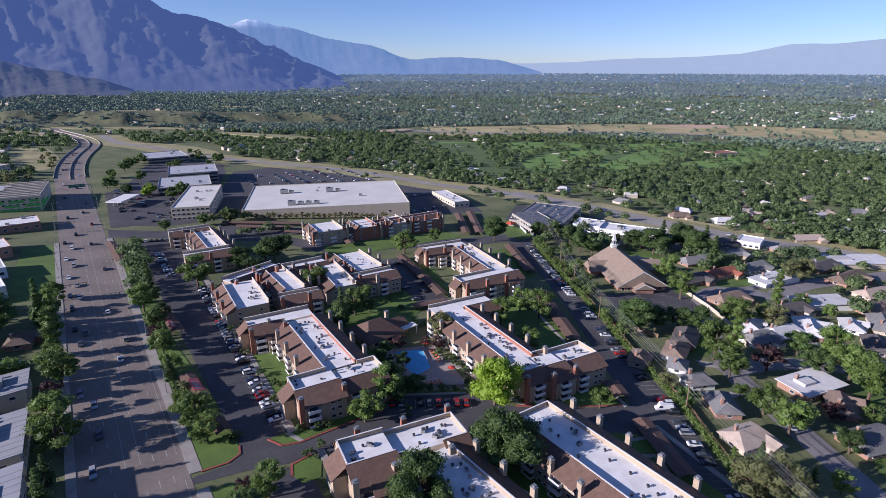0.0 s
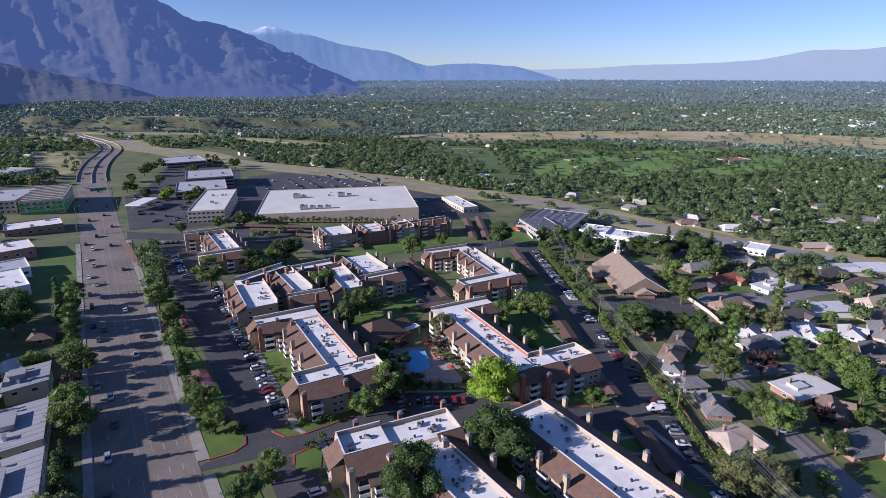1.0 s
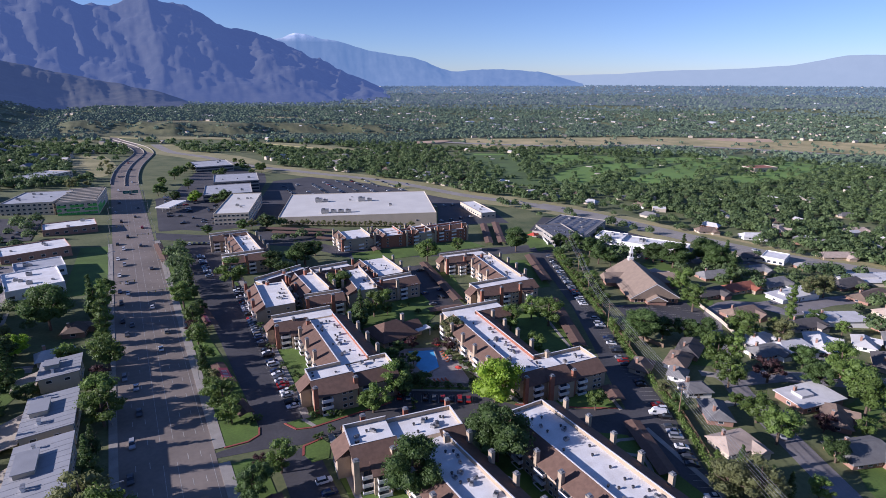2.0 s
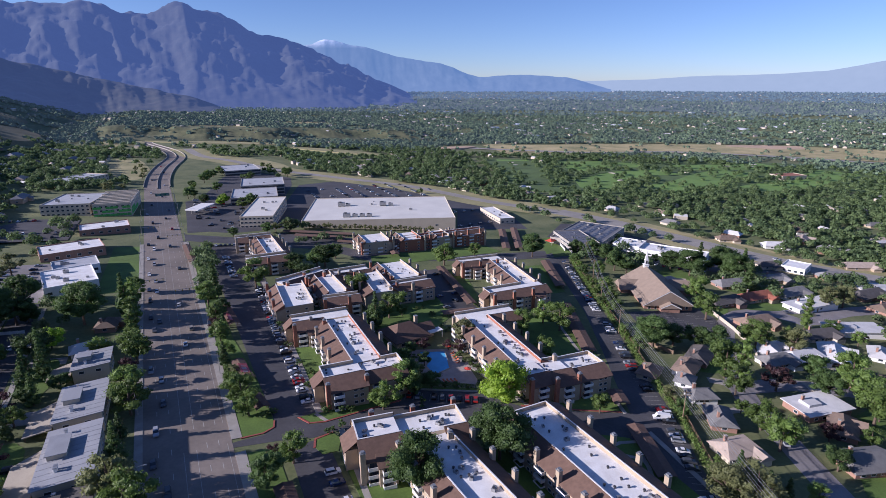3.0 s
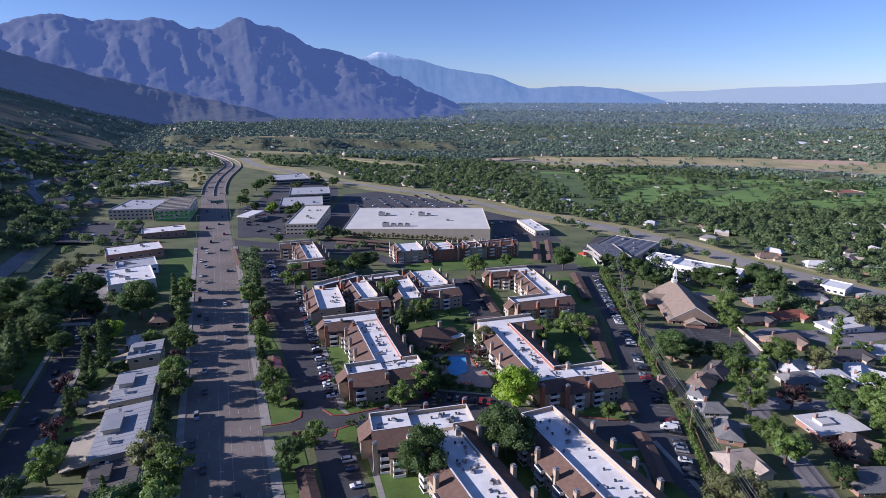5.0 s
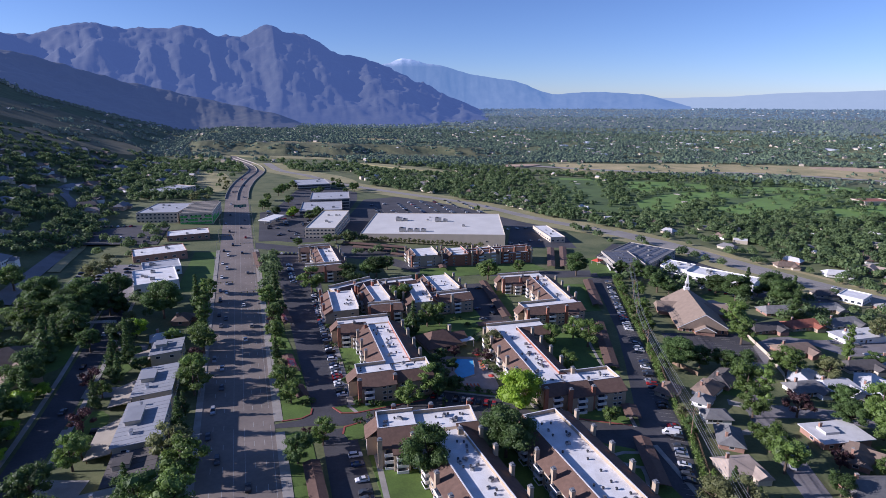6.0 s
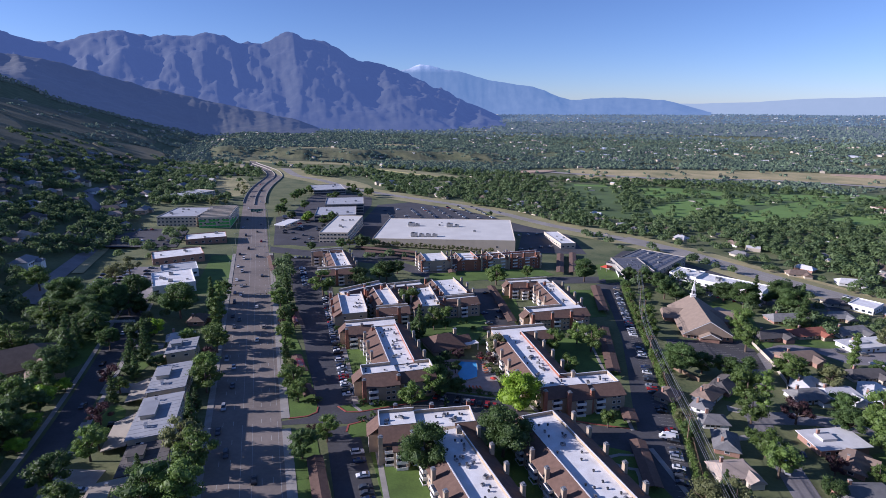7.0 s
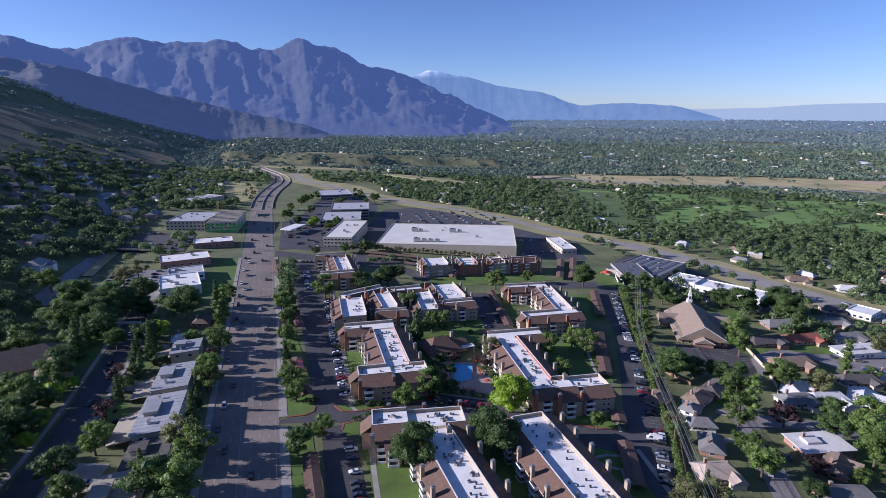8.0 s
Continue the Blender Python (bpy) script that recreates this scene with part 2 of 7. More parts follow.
def snow_cap(m, low, high):
    """Old snow in patches above a height."""
    n, l = m.node_tree.nodes, m.node_tree.links
    bsdf = n["Principled BSDF"]
    geo, sep, rise, spots, both, mix = n.new("ShaderNodeNewGeometry"), n.new("ShaderNodeSeparateXYZ"), n.new("ShaderNodeMapRange"), n.new("ShaderNodeTexNoise"), n.new("ShaderNodeMath"), n.new("ShaderNodeMix")
    l.new(geo.outputs["Position"], sep.inputs["Vector"])
    l.new(geo.outputs["Position"], spots.inputs["Vector"])
    spots.inputs["Scale"].default_value = 0.03
    rise.inputs["From Min"].default_value, rise.inputs["From Max"].default_value = low, high
    l.new(sep.outputs["Z"], rise.inputs["Value"])
    both.operation = "MULTIPLY"
    l.new(rise.outputs["Result"], both.inputs[0])
    l.new(spots.outputs["Fac"], both.inputs[1])
    mix.data_type = "RGBA"
    l.new(both.outputs[0], mix.inputs["Factor"])
    l.new(bsdf.inputs["Base Color"].links[0].from_socket, mix.inputs["A"])
    mix.inputs["B"].default_value = (0.75, 0.75, 0.77, 1)
    l.new(mix.outputs["Result"], bsdf.inputs["Base Color"])


snow_cap(M_RANGE, 365, 425)
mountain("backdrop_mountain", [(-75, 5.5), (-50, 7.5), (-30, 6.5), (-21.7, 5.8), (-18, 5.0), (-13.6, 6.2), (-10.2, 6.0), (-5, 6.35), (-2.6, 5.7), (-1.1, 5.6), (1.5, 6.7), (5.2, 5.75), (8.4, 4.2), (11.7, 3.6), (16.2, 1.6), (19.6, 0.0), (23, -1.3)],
         2500, 3900, 500, M_MOUNT, "steep forested mountain with bare rock spurs and a blue haze glow", 125, 3.1)
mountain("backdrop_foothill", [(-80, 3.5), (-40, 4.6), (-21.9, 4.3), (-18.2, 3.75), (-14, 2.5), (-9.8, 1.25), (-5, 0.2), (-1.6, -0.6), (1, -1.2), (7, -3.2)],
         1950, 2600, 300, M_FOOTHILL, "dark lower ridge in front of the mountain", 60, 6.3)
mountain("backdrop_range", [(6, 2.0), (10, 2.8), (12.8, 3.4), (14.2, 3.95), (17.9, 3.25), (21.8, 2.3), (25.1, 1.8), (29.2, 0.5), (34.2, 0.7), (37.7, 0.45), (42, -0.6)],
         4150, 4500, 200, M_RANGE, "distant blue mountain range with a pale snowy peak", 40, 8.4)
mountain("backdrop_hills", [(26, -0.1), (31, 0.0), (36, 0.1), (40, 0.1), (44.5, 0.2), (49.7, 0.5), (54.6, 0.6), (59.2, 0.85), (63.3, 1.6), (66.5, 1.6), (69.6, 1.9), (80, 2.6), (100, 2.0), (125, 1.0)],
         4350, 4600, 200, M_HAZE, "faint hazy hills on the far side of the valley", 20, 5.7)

# ---- roads, pavements, lawns ----
def road_centre(y):
    """The avenue's centre line: straight, then bending behind the shops."""
    return -15.5 - 0.03 * (y - 133) + 0.00042 * max(0, y - 640) ** 2 * smooth(1180, 860, y) - 0.05 * max(0, y - 930)


def ribbon(name, centre, left, right, y0, y1, step, lift, mat, label, category="road", thick=0.0):
    verts, faces = [], []
    n = int((y1 - y0) / step)
    for i in range(n + 1):
        y = y0 + (y1 - y0) * i / n
        for s in (left, right):
            x = centre(y) + s
            verts.append((x, y, ground_z(x, y) + lift))
    faces = [(2 * i, 2 * i + 1, 2 * i + 3, 2 * i + 2) for i in range(n)]
    if thick:
        k = len(verts)
        verts += [(x, y, z - thick) for x, y, z in verts]
        for i in range(n):
            faces += [(2 * i, 2 * i + 2, 2 * i + 2 + k, 2 * i + k), (2 * i + 1, 2 * i + 1 + k, 2 * i + 3 + k, 2 * i + 3)]
    return tagged(mesh_object(name, verts, faces, mat), label, category, kind="structure")


def along(name, points, width, lift, mat, label, category="road", kind="structure", step=12.0):
    """A band of even width along a bent line, laid on the ground."""
    pts = [Vector(p) for p in points]
    line = []
    for i in range(len(pts) - 1):
        p0, p1, p2, p3 = pts[max(0, i - 1)], pts[i], pts[i + 1], pts[min(len(pts) - 1, i + 2)]
        n = max(2, int((p2 - p1).length / step))
        for k in range(n):
            t = k / n
            line.append(0.5 * ((2 * p1) + (p2 - p0) * t + (2 * p0 - 5 * p1 + 4 * p2 - p3) * t * t + (3 * p1 - p0 - 3 * p2 + p3) * t ** 3))
    line.append(pts[-1])
    verts = []
    nx = max(1, int(width / 25))
    for i, p in enumerate(line):
        d = (line[min(len(line) - 1, i + 1)] - line[max(0, i - 1)]).normalized()
        for k in range(nx + 1):
            q = p + Vector((d.y, -d.x)) * width * (k / nx - 0.5)
            verts.append((q.x, q.y, ground_z(q.x, q.y) + lift))
    m = nx + 1
    faces = [(i * m + k, i * m + k + 1, (i + 1) * m + k + 1, (i + 1) * m + k) for i in range(len(line) - 1) for k in range(nx)]
    return tagged(mesh_object(name, verts, faces, mat), label, category, kind=kind)


def patch(name, x, y, rx, ry, turn, lift, mat, label, category="grass", seed=0.0):
    """A field with an uneven outline, laid on the ground."""
    verts, faces = [(x, y, ground_z(x, y) + lift)], []
    rings, seg = 6, 28
    for i in range(1, rings + 1):
        for k in range(seg):
            a = 2 * math.pi * k / seg
            w = (1 + 0.28 * noise.noise((math.cos(a) * 1.7 + seed, math.sin(a) * 1.7, seed * 3.1))) * i / rings
            u, v = math.cos(a) * rx * w, math.sin(a) * ry * w
            px, py = x + u * math.cos(radians(turn)) - v * math.sin(radians(turn)), y + u * math.sin(radians(turn)) + v * math.cos(radians(turn))
            verts.append((px, py, ground_z(px, py) + (lift if i < rings or lift < 0.5 else -2.5)))
    faces += [(0, 1 + k, 1 + (k + 1) % seg) for k in range(seg)]
    for i in range(rings - 1):
        for k in range(seg):
            p, q = 1 + i * seg + k, 1 + i * seg + (k + 1) % seg
            faces.append((p, p + seg, q + seg, q))
    return tagged(mesh_object(name, verts, faces, mat), label, category, kind="structure")


HEDGE_LINE = [(103, 35), (130, 82), (144, 104), (161, 140), (178, 170), (196, 207), (216, 246), (234, 280)]


def on_hedge(t):
    """A place on the hedge's line, t from 0 to 1, and the line's direction there."""
    legs = [(Vector(p), Vector(q)) for p, q in zip(HEDGE_LINE, HEDGE_LINE[1:])]
    left = t * sum((q - p).length for p, q in legs)
    for p, q in legs:
        if left <= (q - p).length or q == legs[-1][1]:
            d = (q - p).normalized()
            return p + d * left, d
        left -= (q - p).length


ribbon("road_avenue", road_centre, -12.8, 12.2, -120, 1240, 12, 0.06, M_ASPHALT, "wide grey asphalt avenue with seven lanes")
ribbon("pavement_avenue", road_centre, 12.2, 15.4, -120, 140.5, 10, 0.20, M_CONCRETE, "pale concrete pavement along the avenue", "pavement", 0.4)
ribbon("pavement_avenue", road_centre, 12.2, 15.4, 148, 405, 10, 0.20, M_CONCRETE, "pale concrete pavement along the avenue", "pavement", 0.4)
ribbon("pavement_avenue", road_centre, -15.2, -12.8, -120, 405, 10, 0.20, M_CONCRETE, "pale concrete pavement along the avenue", "pavement", 0.4)
ribbon("verge_avenue", road_centre, 15.4, 22.5, 150, 385, 10, 0.12, M_GRASS, "mown green verge beside the avenue", "grass")
ribbon("verge_avenue", road_centre, 15.4, 24.0, -60, 139, 10, 0.12, M_GRASS, "mown green verge beside the avenue", "grass")
sheet("road_cross", [(-10, 428), (84, 376), (107, 339), (190, 313), (258, 305), (336, 241), (420, 189), (420, 172), (336, 224), (256, 288), (188, 296), (100, 322), (78, 358), (-10, 408)], 0.05, M_LOT, "asphalt side street", category="road")
sheet("parking_lane", [(82, 20), (88, 35), (108, 77), (126, 105), (140, 130), (158, 160), (180, 198), (205, 250), (220, 290), (240, 290)] + HEDGE_LINE[::-1] + [(96, 20)], 0.05, M_LOT, "dark asphalt parking lane between carports and a hedge", category="parking")
sheet("road_entrance", [(-4, 143.5), (10, 142), (20, 139.5), (31, 141), (33, 132), (64, 128), (80, 119), (98, 117), (118, 98), (136, 110), (127, 113), (114, 119), (95, 130), (89, 138), (84, 146), (60, 157), (55, 150), (37, 148), (26, 146.5), (21, 147.5), (17, 154), (11, 154), (10, 149.5), (6, 147), (-2, 146.5), (-4, 146)], 0.058, M_LOT, "asphalt entrance drive with red kerbs", category="road")
sheet("parking_court", [(10.6, 153.5), (27, 152.5), (30, 300), (32, 384), (-2, 394), (5, 300), (9, 190)], 0.055, M_LOT, "long parking court of dark asphalt", category="parking")
sheet("road_entrance", [(-8, 285), (4, 285), (4, 299), (-8, 299)], 0.22, M_CONCRETE, "pale concrete driveway mouth at the crossing", category="road")
sheet("parking_court", [(111, 218), (126, 216), (140, 292), (118, 292)], 0.055, M_LOT, "parking court between two apartment buildings", category="parking")
sheet("parking_court", [(11, 30), (24, 30), (24, 138), (12, 138)], 0.055, M_LOT, "small parking court of dark asphalt", category="parking")
sheet("parking_court", [(52, 386), (105, 364), (112, 380), (58, 414)], 0.052, M_LOT, "parking court with covered bays", category="parking")
sheet("shop_parking", [(62, 470), (118, 640), (205, 680), (290, 540), (258, 440), (236, 470), (128, 496), (76, 432), (50, 440)], 0.05, M_LOT, "large asphalt shop parking", category="parking")
sheet("shop_parking", [(-8, 432), (30, 432), (30, 560), (60, 640), (-6, 560)], 0.05, M_LOT, "asphalt forecourt", category="parking")
sheet("shop_parking", [(-3, 438), (-2, 508), (9, 576), (42, 720), (82, 760), (120, 700), (110, 640), (60, 470), (76, 432), (73, 430), (23, 423)], 0.044, M_LOT, "asphalt parking round the offices", category="parking")
sheet("shop_parking", [(252, 299), (266, 286), (292, 266), (318, 226), (345, 234), (352, 262), (346, 360), (306, 384), (262, 345)], 0.04, M_LOT, "asphalt round the condominium and the shops", category="parking")
sheet("lawn", [(229, 300), (246, 304), (266, 344), (250, 340)], 0.12, M_GRASS, "green play lawn beside the side street", category="lawn")
sheet("shop_parking", [(200, 388), (262, 374), (292, 470), (262, 500), (242, 470)], 0.048, M_LOT, "asphalt shop yard", category="parking")
sheet("parking_yard", [(-150, 430), (-84, 430), (-84, 500), (-118, 506), (-140, 480)], 0.3, M_LOT, "asphalt yard below the hillside", category="parking")
sheet("parking_yard", [(-121, 312), (-95, 302), (-79, 302), (-80, 372), (-118, 376)], 0.12, M_STREET, "asphalt yard beside flat-roofed shops", category="parking")
sheet("church_parking", [(188, 158), (229, 146), (250, 178), (203, 190)], 0.05, M_LOT, "church parking with white bay lines", category="parking")
along("road_suburb", [(148, 40), (176, 92), (187, 110), (229, 150), (262, 166), (300, 158)], 9.5, 0.05, M_STREET, "curving suburban street")
along("road_suburb", [(181, 110), (207, 104), (226, 91), (252, 76), (320, 52)], 10, 0.052, M_STREET, "suburban street")
along("road_suburb", [(284, 170), (285, 146), (322, 147), (400, 130)], 12, 0.054, M_STREET, "suburban cul-de-sac of worn asphalt")
along("road_hillside", [(-82, 90), (-79, 133), (-79, 190), (-81, 245), (-84, 300)], 10, 0.05, M_LOT, "quiet side street parallel to the avenue")
along("road_hillside", [(-84, 300), (-136, 300), (-142, 330), (-143, 411), (-143, 442), (-152, 463), (-170, 474)], 9, 0.45, M_STREET, "bending hillside road")
along("verge_hillside", [(-134, 360), (-135, 390), (-136, 433), (-146, 479), (-162, 486)], 7, 0.5, M_DRY, "dry yellow verge beside the hillside road", "grass")
along("road_hillside", [(-150, 500), (-163, 520), (-181, 586), (-203, 640), (-200, 730), (-205, 818), (-233, 912), (-250, 965)], 9, 0.5, M_STREET, "steep hillside road")
HIGHWAY = [(10, 1060), (29, 944), (67, 880), (109, 781), (170, 701), (246, 608), (292, 499), (337, 432), (359, 373), (376, 285), (392, 224), (420, 165), (460, 60)]
along("highway_verge", HIGHWAY, 58, 0.20, M_VERGE, "dry grass verge of the highway", "grass")
along("highway_shoulder", [(365, 367), (403, 291), (421, 225), (440, 180), (480, 80)], 7, 0.30, M_DRY, "sandy strip along the far side of the highway", "verge")
along("highway", HIGHWAY[:8], 15, 0.35, M_HIGHWAY, "grey two-lane highway between dry verges")
along("highway", HIGHWAY[7:], 27, 0.36, M_HIGHWAY, "wide grey highway through the town")
for side in (-6.6, 6.6):
    along("highway_line", [(x + side, y + side * 0.5) for x, y in HIGHWAY[:8]], 0.5, 0.42, M_PAINT, "worn white edge line of the highway", "road marking")
for side in (-12.4, -6.0, -0.6, 0.6, 6.0, 12.4):
    along("highway_line", [(x + side, y + side * 0.4) for x, y in HIGHWAY[8:]], 0.3, 0.43, M_PAINT, "worn white lane line of the highway", "road marking")
for side in (-7.2, 7.2):
    along("pavement_street", [(-82 + side, 100), (-79 + side, 133), (-79 + side, 190), (-81 + side, 245), (-83 + side, 292)], 1.8, 0.16, M_CONCRETE, "narrow concrete pavement beside the side street", "pavement")
# lawns of the complex
for k, pts in enumerate([
        [(26, 168), (37, 170), (36, 206), (28, 207)], [(60, 158), (70, 152), (70, 205), (61, 210)], [(112, 150), (150, 152), (160, 200), (118, 205)],
        [(172, 228), (190, 228), (208, 278), (178, 282)], [(96, 206), (110, 218), (117, 290), (112, 232), (96, 236)],
        [(128, 226), (140, 290), (147, 272), (134, 230)], [(98, 20), (116, 60), (118, 100), (100, 112)], [(64, 60), (80, 60), (80, 116), (64, 112)],
        [(98, 308), (200, 316), (196, 334), (104, 332)], [(62, 215), (100, 200), (100, 240), (62, 236)], [(230, 292), (244, 320), (256, 316), (248, 292)],
        [(24, 300), (30, 268), (28, 232), (24, 210), (26, 300)], [(-0.5, 148), (6, 148.2), (9.4, 150.2), (10.2, 154), (8.8, 190), (4, 230), (0, 230)], [(21, 138), (27, 139.5), (28.5, 136), (26, 129.8), (21, 129.8), (19.8, 134)], [(19, 153), (21.5, 148.5), (26, 147.5), (37, 148.8), (54.5, 151), (58, 153), (27, 154)], [(60, 158), (84, 147), (88, 150), (70, 160)], [(95, 131.5), (114, 120.5), (127, 114), (134, 126), (100, 134)], [(26, 30), (46, 30), (42, 60), (40.5, 110), (31, 114), (26, 128)]]):
    sheet("lawn", pts, 0.10 + 0.004 * k, M_GRASS, "mown green lawn between the apartment buildings", category="lawn")
sheet("lawn", [(-56, 306), (-36, 306), (-38, 400), (-54, 402)], 0.1, M_GRASS, "green lawn beside the avenue", category="lawn")
sheet("lawn", [(244, 226), (300, 250), (296, 228), (270, 190)], 0.1, M_GRASS, "green lawn behind the church", category="lawn")
for k, (x, y, rx, ry, turn) in enumerate([(196, 132, 14, 9, 30), (255, 176, 14, 6, 20), (290, 168, 16, 6, -10), (175, 48, 16, 10, 20), (215, 70, 14, 10, 0), (-100, 240, 12, 40, 5), (-66, 160, 6, 12, 0), (-64, 215, 6, 14, 0), (310, 190, 20, 8, -20), (350, 165, 20, 8, -20)]):
    patch("lawn", x, y, rx, ry, turn, 0.07 + 0.004 * k, M_GRASS, "garden lawn between suburban houses", "lawn", k * 1.3)
for k, pts in enumerate([[(24.4, 153), (27, 153), (29.5, 300), (27.2, 300)], [(96.5, 130), (98.2, 130), (92, 172), (90, 172)], [(127, 112), (128.5, 112), (170, 226), (168.5, 226)],
                         [(24.2, 60), (26, 60), (31, 141), (29, 141)], [(23.5, 153), (25, 153), (27.5, 147.2), (26, 147.2)], [(59, 158.5), (85, 146.2), (84.4, 145.2), (58.4, 157.5)], [(116, 40), (118, 40), (128, 100), (126, 100)], [(60, 210), (62, 210), (78, 240), (76, 240)]]):
    sheet("footpath", pts, 0.20, M_CONCRETE, "pale concrete footpath", category="path")
for k, pts in enumerate([[(21.2, 148.4), (26, 147.3), (37, 148.6), (55, 150.8), (55, 150.2), (37, 148.0), (26, 146.7), (20.8, 147.9)], [(95, 131.3), (114, 120.3), (127, 113.8), (127, 113.2), (114, 119.6), (94.6, 130.6)], [(18.6, 153), (21.2, 148.4), (20.7, 148), (18, 153)], [(-1, 147.4), (6, 147.6), (9.9, 149.9), (10.7, 154), (10.2, 154), (9.4, 150.2), (6, 148.2), (-1, 148)], [(19.8, 134), (21, 138.2), (20.4, 138.6), (19.1, 134)], [(21, 138.2), (27, 139.8), (27, 140.4), (20.6, 138.8)]]):
    sheet("kerb", pts, 0.24, M_KERB_RED, "red painted kerb along the drive", category="kerb")


along("footpath", [(104, 108), (106, 98), (112, 91), (120, 88)], 1.5, 0.2, M_CONCRETE, "pale concrete footpath", "path")
along("footpath", [(106, 98), (113, 99), (122, 96)], 1.5, 0.215, M_CONCRETE, "pale concrete footpath", "path")
along("footpath", [(103, 84), (110, 82), (114, 90)], 1.5, 0.23, M_CONCRETE, "pale concrete footpath", "path")


def barrier(points, label):
    """A low concrete barrier wall along a line."""
    verts, faces = [], []
    for i, (x, y) in enumerate(points):
        q, p = Vector(points[min(i + 1, len(points) - 1)]), Vector(points[max(i - 1, 0)])
        d = (q - p).normalized()
        z = ground_z(x, y)
        for s, h in ((-0.4, -0.5), (-0.2, 1.1), (0.2, 1.1), (0.4, -0.5)):
            verts.append((x + d.y * s, y - d.x * s, z + h))
    for i in range(len(points) - 1):
        faces += [(4 * i + k, 4 * i + k + 1, 4 * i + k + 5, 4 * i + k + 4) for k in range(3)]
    tagged(mesh_object("barrier", verts, faces, M_CONCRETE), label, "barrier", kind="structure")


barrier([(road_centre(y) + 12.6, y) for y in range(650, 1190, 12)], "pale concrete barrier on the ramp")
barrier([(road_centre(y) - 13.2, y) for y in range(650, 1190, 12)], "pale concrete barrier on the ramp")
barrier([(road_centre(y), y) for y in range(640, 1190, 12)], "concrete median barrier of the ramp")


def markings():
    """Lane dashes and edge lines of the avenue, bay lines of the parking: thin paint."""
    verts, faces = [], []

    def quad(p0, p1, w, lift=0.075):
        d = Vector((p1[0] - p0[0], p1[1] - p0[1])).normalized() * w / 2
        k = len(verts)
        for x, y in ((p0[0] - d.y, p0[1] + d.x), (p0[0] + d.y, p0[1] - d.x), (p1[0] + d.y, p1[1] - d.x), (p1[0] - d.y, p1[1] + d.x)):
            verts.append((x, y, ground_z(x, y) + lift))
        faces.append((k, k + 1, k + 2, k + 3))

    for i in range(-8, 62):
        y = i * 12.2
        for off in (-8.6, -5.0, 5.0, 8.4):
            quad((road_centre(y) + off, y), (road_centre(y + 3) + off, y + 3), 0.18)
        for off in (-1.7, 1.9, 10.8):
            if not 140 < y < 158 and not 400 < y < 425:
                quad((road_centre(y) + off, y), (road_centre(y + 12.2) + off, y + 12.2), 0.13)
    for i in range(52):
        quad((20.5, 160 + i * 2.75), (26, 160 + i * 2.75), 0.12)
    for i in range(98):
        p, d = on_hedge(i / 98)
        a, b = p + Vector((-d.y, d.x)) * 6.2, p + Vector((-d.y, d.x)) * 1.0
        quad((a.x, a.y), (b.x, b.y), 0.12)
    for r in range(3):
        for i in range(14):
            x, y = 204 + r * 13 + i * 0.6 - 2, 188 - r * 2.6 - i * 2.5 + r
            quad((x, y), (x + 5, y - 1.2), 0.12)
    for r in range(7):
        for i in range(26):
            x, y = 118 + r * 17 + i * 0.2, 500 + r * 8 + i * 3.0
            if y < 640:
                quad((x, y), (x + 5, y - 1), 0.12)
    for k in range(10):
        quad((59 + k * 2.7, 155 - k * 1.5), (56.6 + k * 2.7, 150.6 - k * 1.5), 0.12)
    ob = mesh_object("road_marking", verts, faces, M_PAINT)
    tagged(ob, "worn white lane dashes and bay lines", "road marking", kind="stuff")


markings()
# golf course, dry slopes and far fields
sheet("golf_rough", [(500, 870), (372, 560), (450, 500), (560, 445), (720, 415), (900, 380), (1060, 420), (1060, 600), (900, 700), (760, 750), (640, 810)], 0.4, M_ROUGH, "green rough grass of a golf course", thick=2.0, category="grass")
FAIRWAYS = [([(405, 575), (450, 660), (500, 750), (540, 835)], 58), ([(560, 700), (640, 722), (720, 702)], 62), ([(470, 545), (540, 590), (620, 625), (700, 620)], 56), ([(560, 500), (640, 520), (730, 560), (820, 585)], 64),
            ([(680, 450), (800, 470), (900, 500), (980, 520)], 64), ([(760, 655), (850, 630), (950, 620)], 66), ([(600, 770), (640, 760), (680, 752)], 30)]
for k, (pts, w) in enumerate(FAIRWAYS):
    along("fairway", pts, w, 0.55 + 0.03 * k, M_FAIRWAY, "smooth bright green golf fairway", "fairway")
for k, (x, y) in enumerate(((515, 800), (505, 770), (668, 700), (600, 640), (720, 610), (860, 640), (900, 625), (930, 640), (560, 580), (800, 500))):
    patch("bunker", x, y, 9, 5, 20 + 25 * k, 0.8 + 0.01 * k, M_SAND, "pale sand bunker beside a fairway", "bunker", k * 1.9)
BAND = [(600, 1000), (760, 960), (900, 935), (1050, 895), (1200, 815), (1330, 690), (1440, 500)]
along("dry_field", BAND, 200, 0.6, M_DRY, "broad band of dry yellow grass", "field")
FREEWAY = [(560, 1040), (632, 977), (774, 880), (890, 862), (975, 830), (1104, 712), (1190, 582), (1290, 463), (1400, 330)]
along("dry_field", [(1130, 790), (1250, 670), (1350, 550), (1460, 420)], 150, 0.7, M_DRY, "strip of dry grass beside the freeway", "field")
along("freeway", FREEWAY, 26, 1.0, M_HIGHWAY, "pale grey freeway across the valley")
along("dry_bank", [(640, 1085), (770, 1112), (920, 1090), (1050, 1045), (1150, 985)], 26, 0.8, M_VERGE, "olive grass bank above the dry field", "field")
patch("bare_slope", 1270, 850, 105, 50, -30, 0.9, M_EARTH, "bare reddish earth", "field", 6.0)
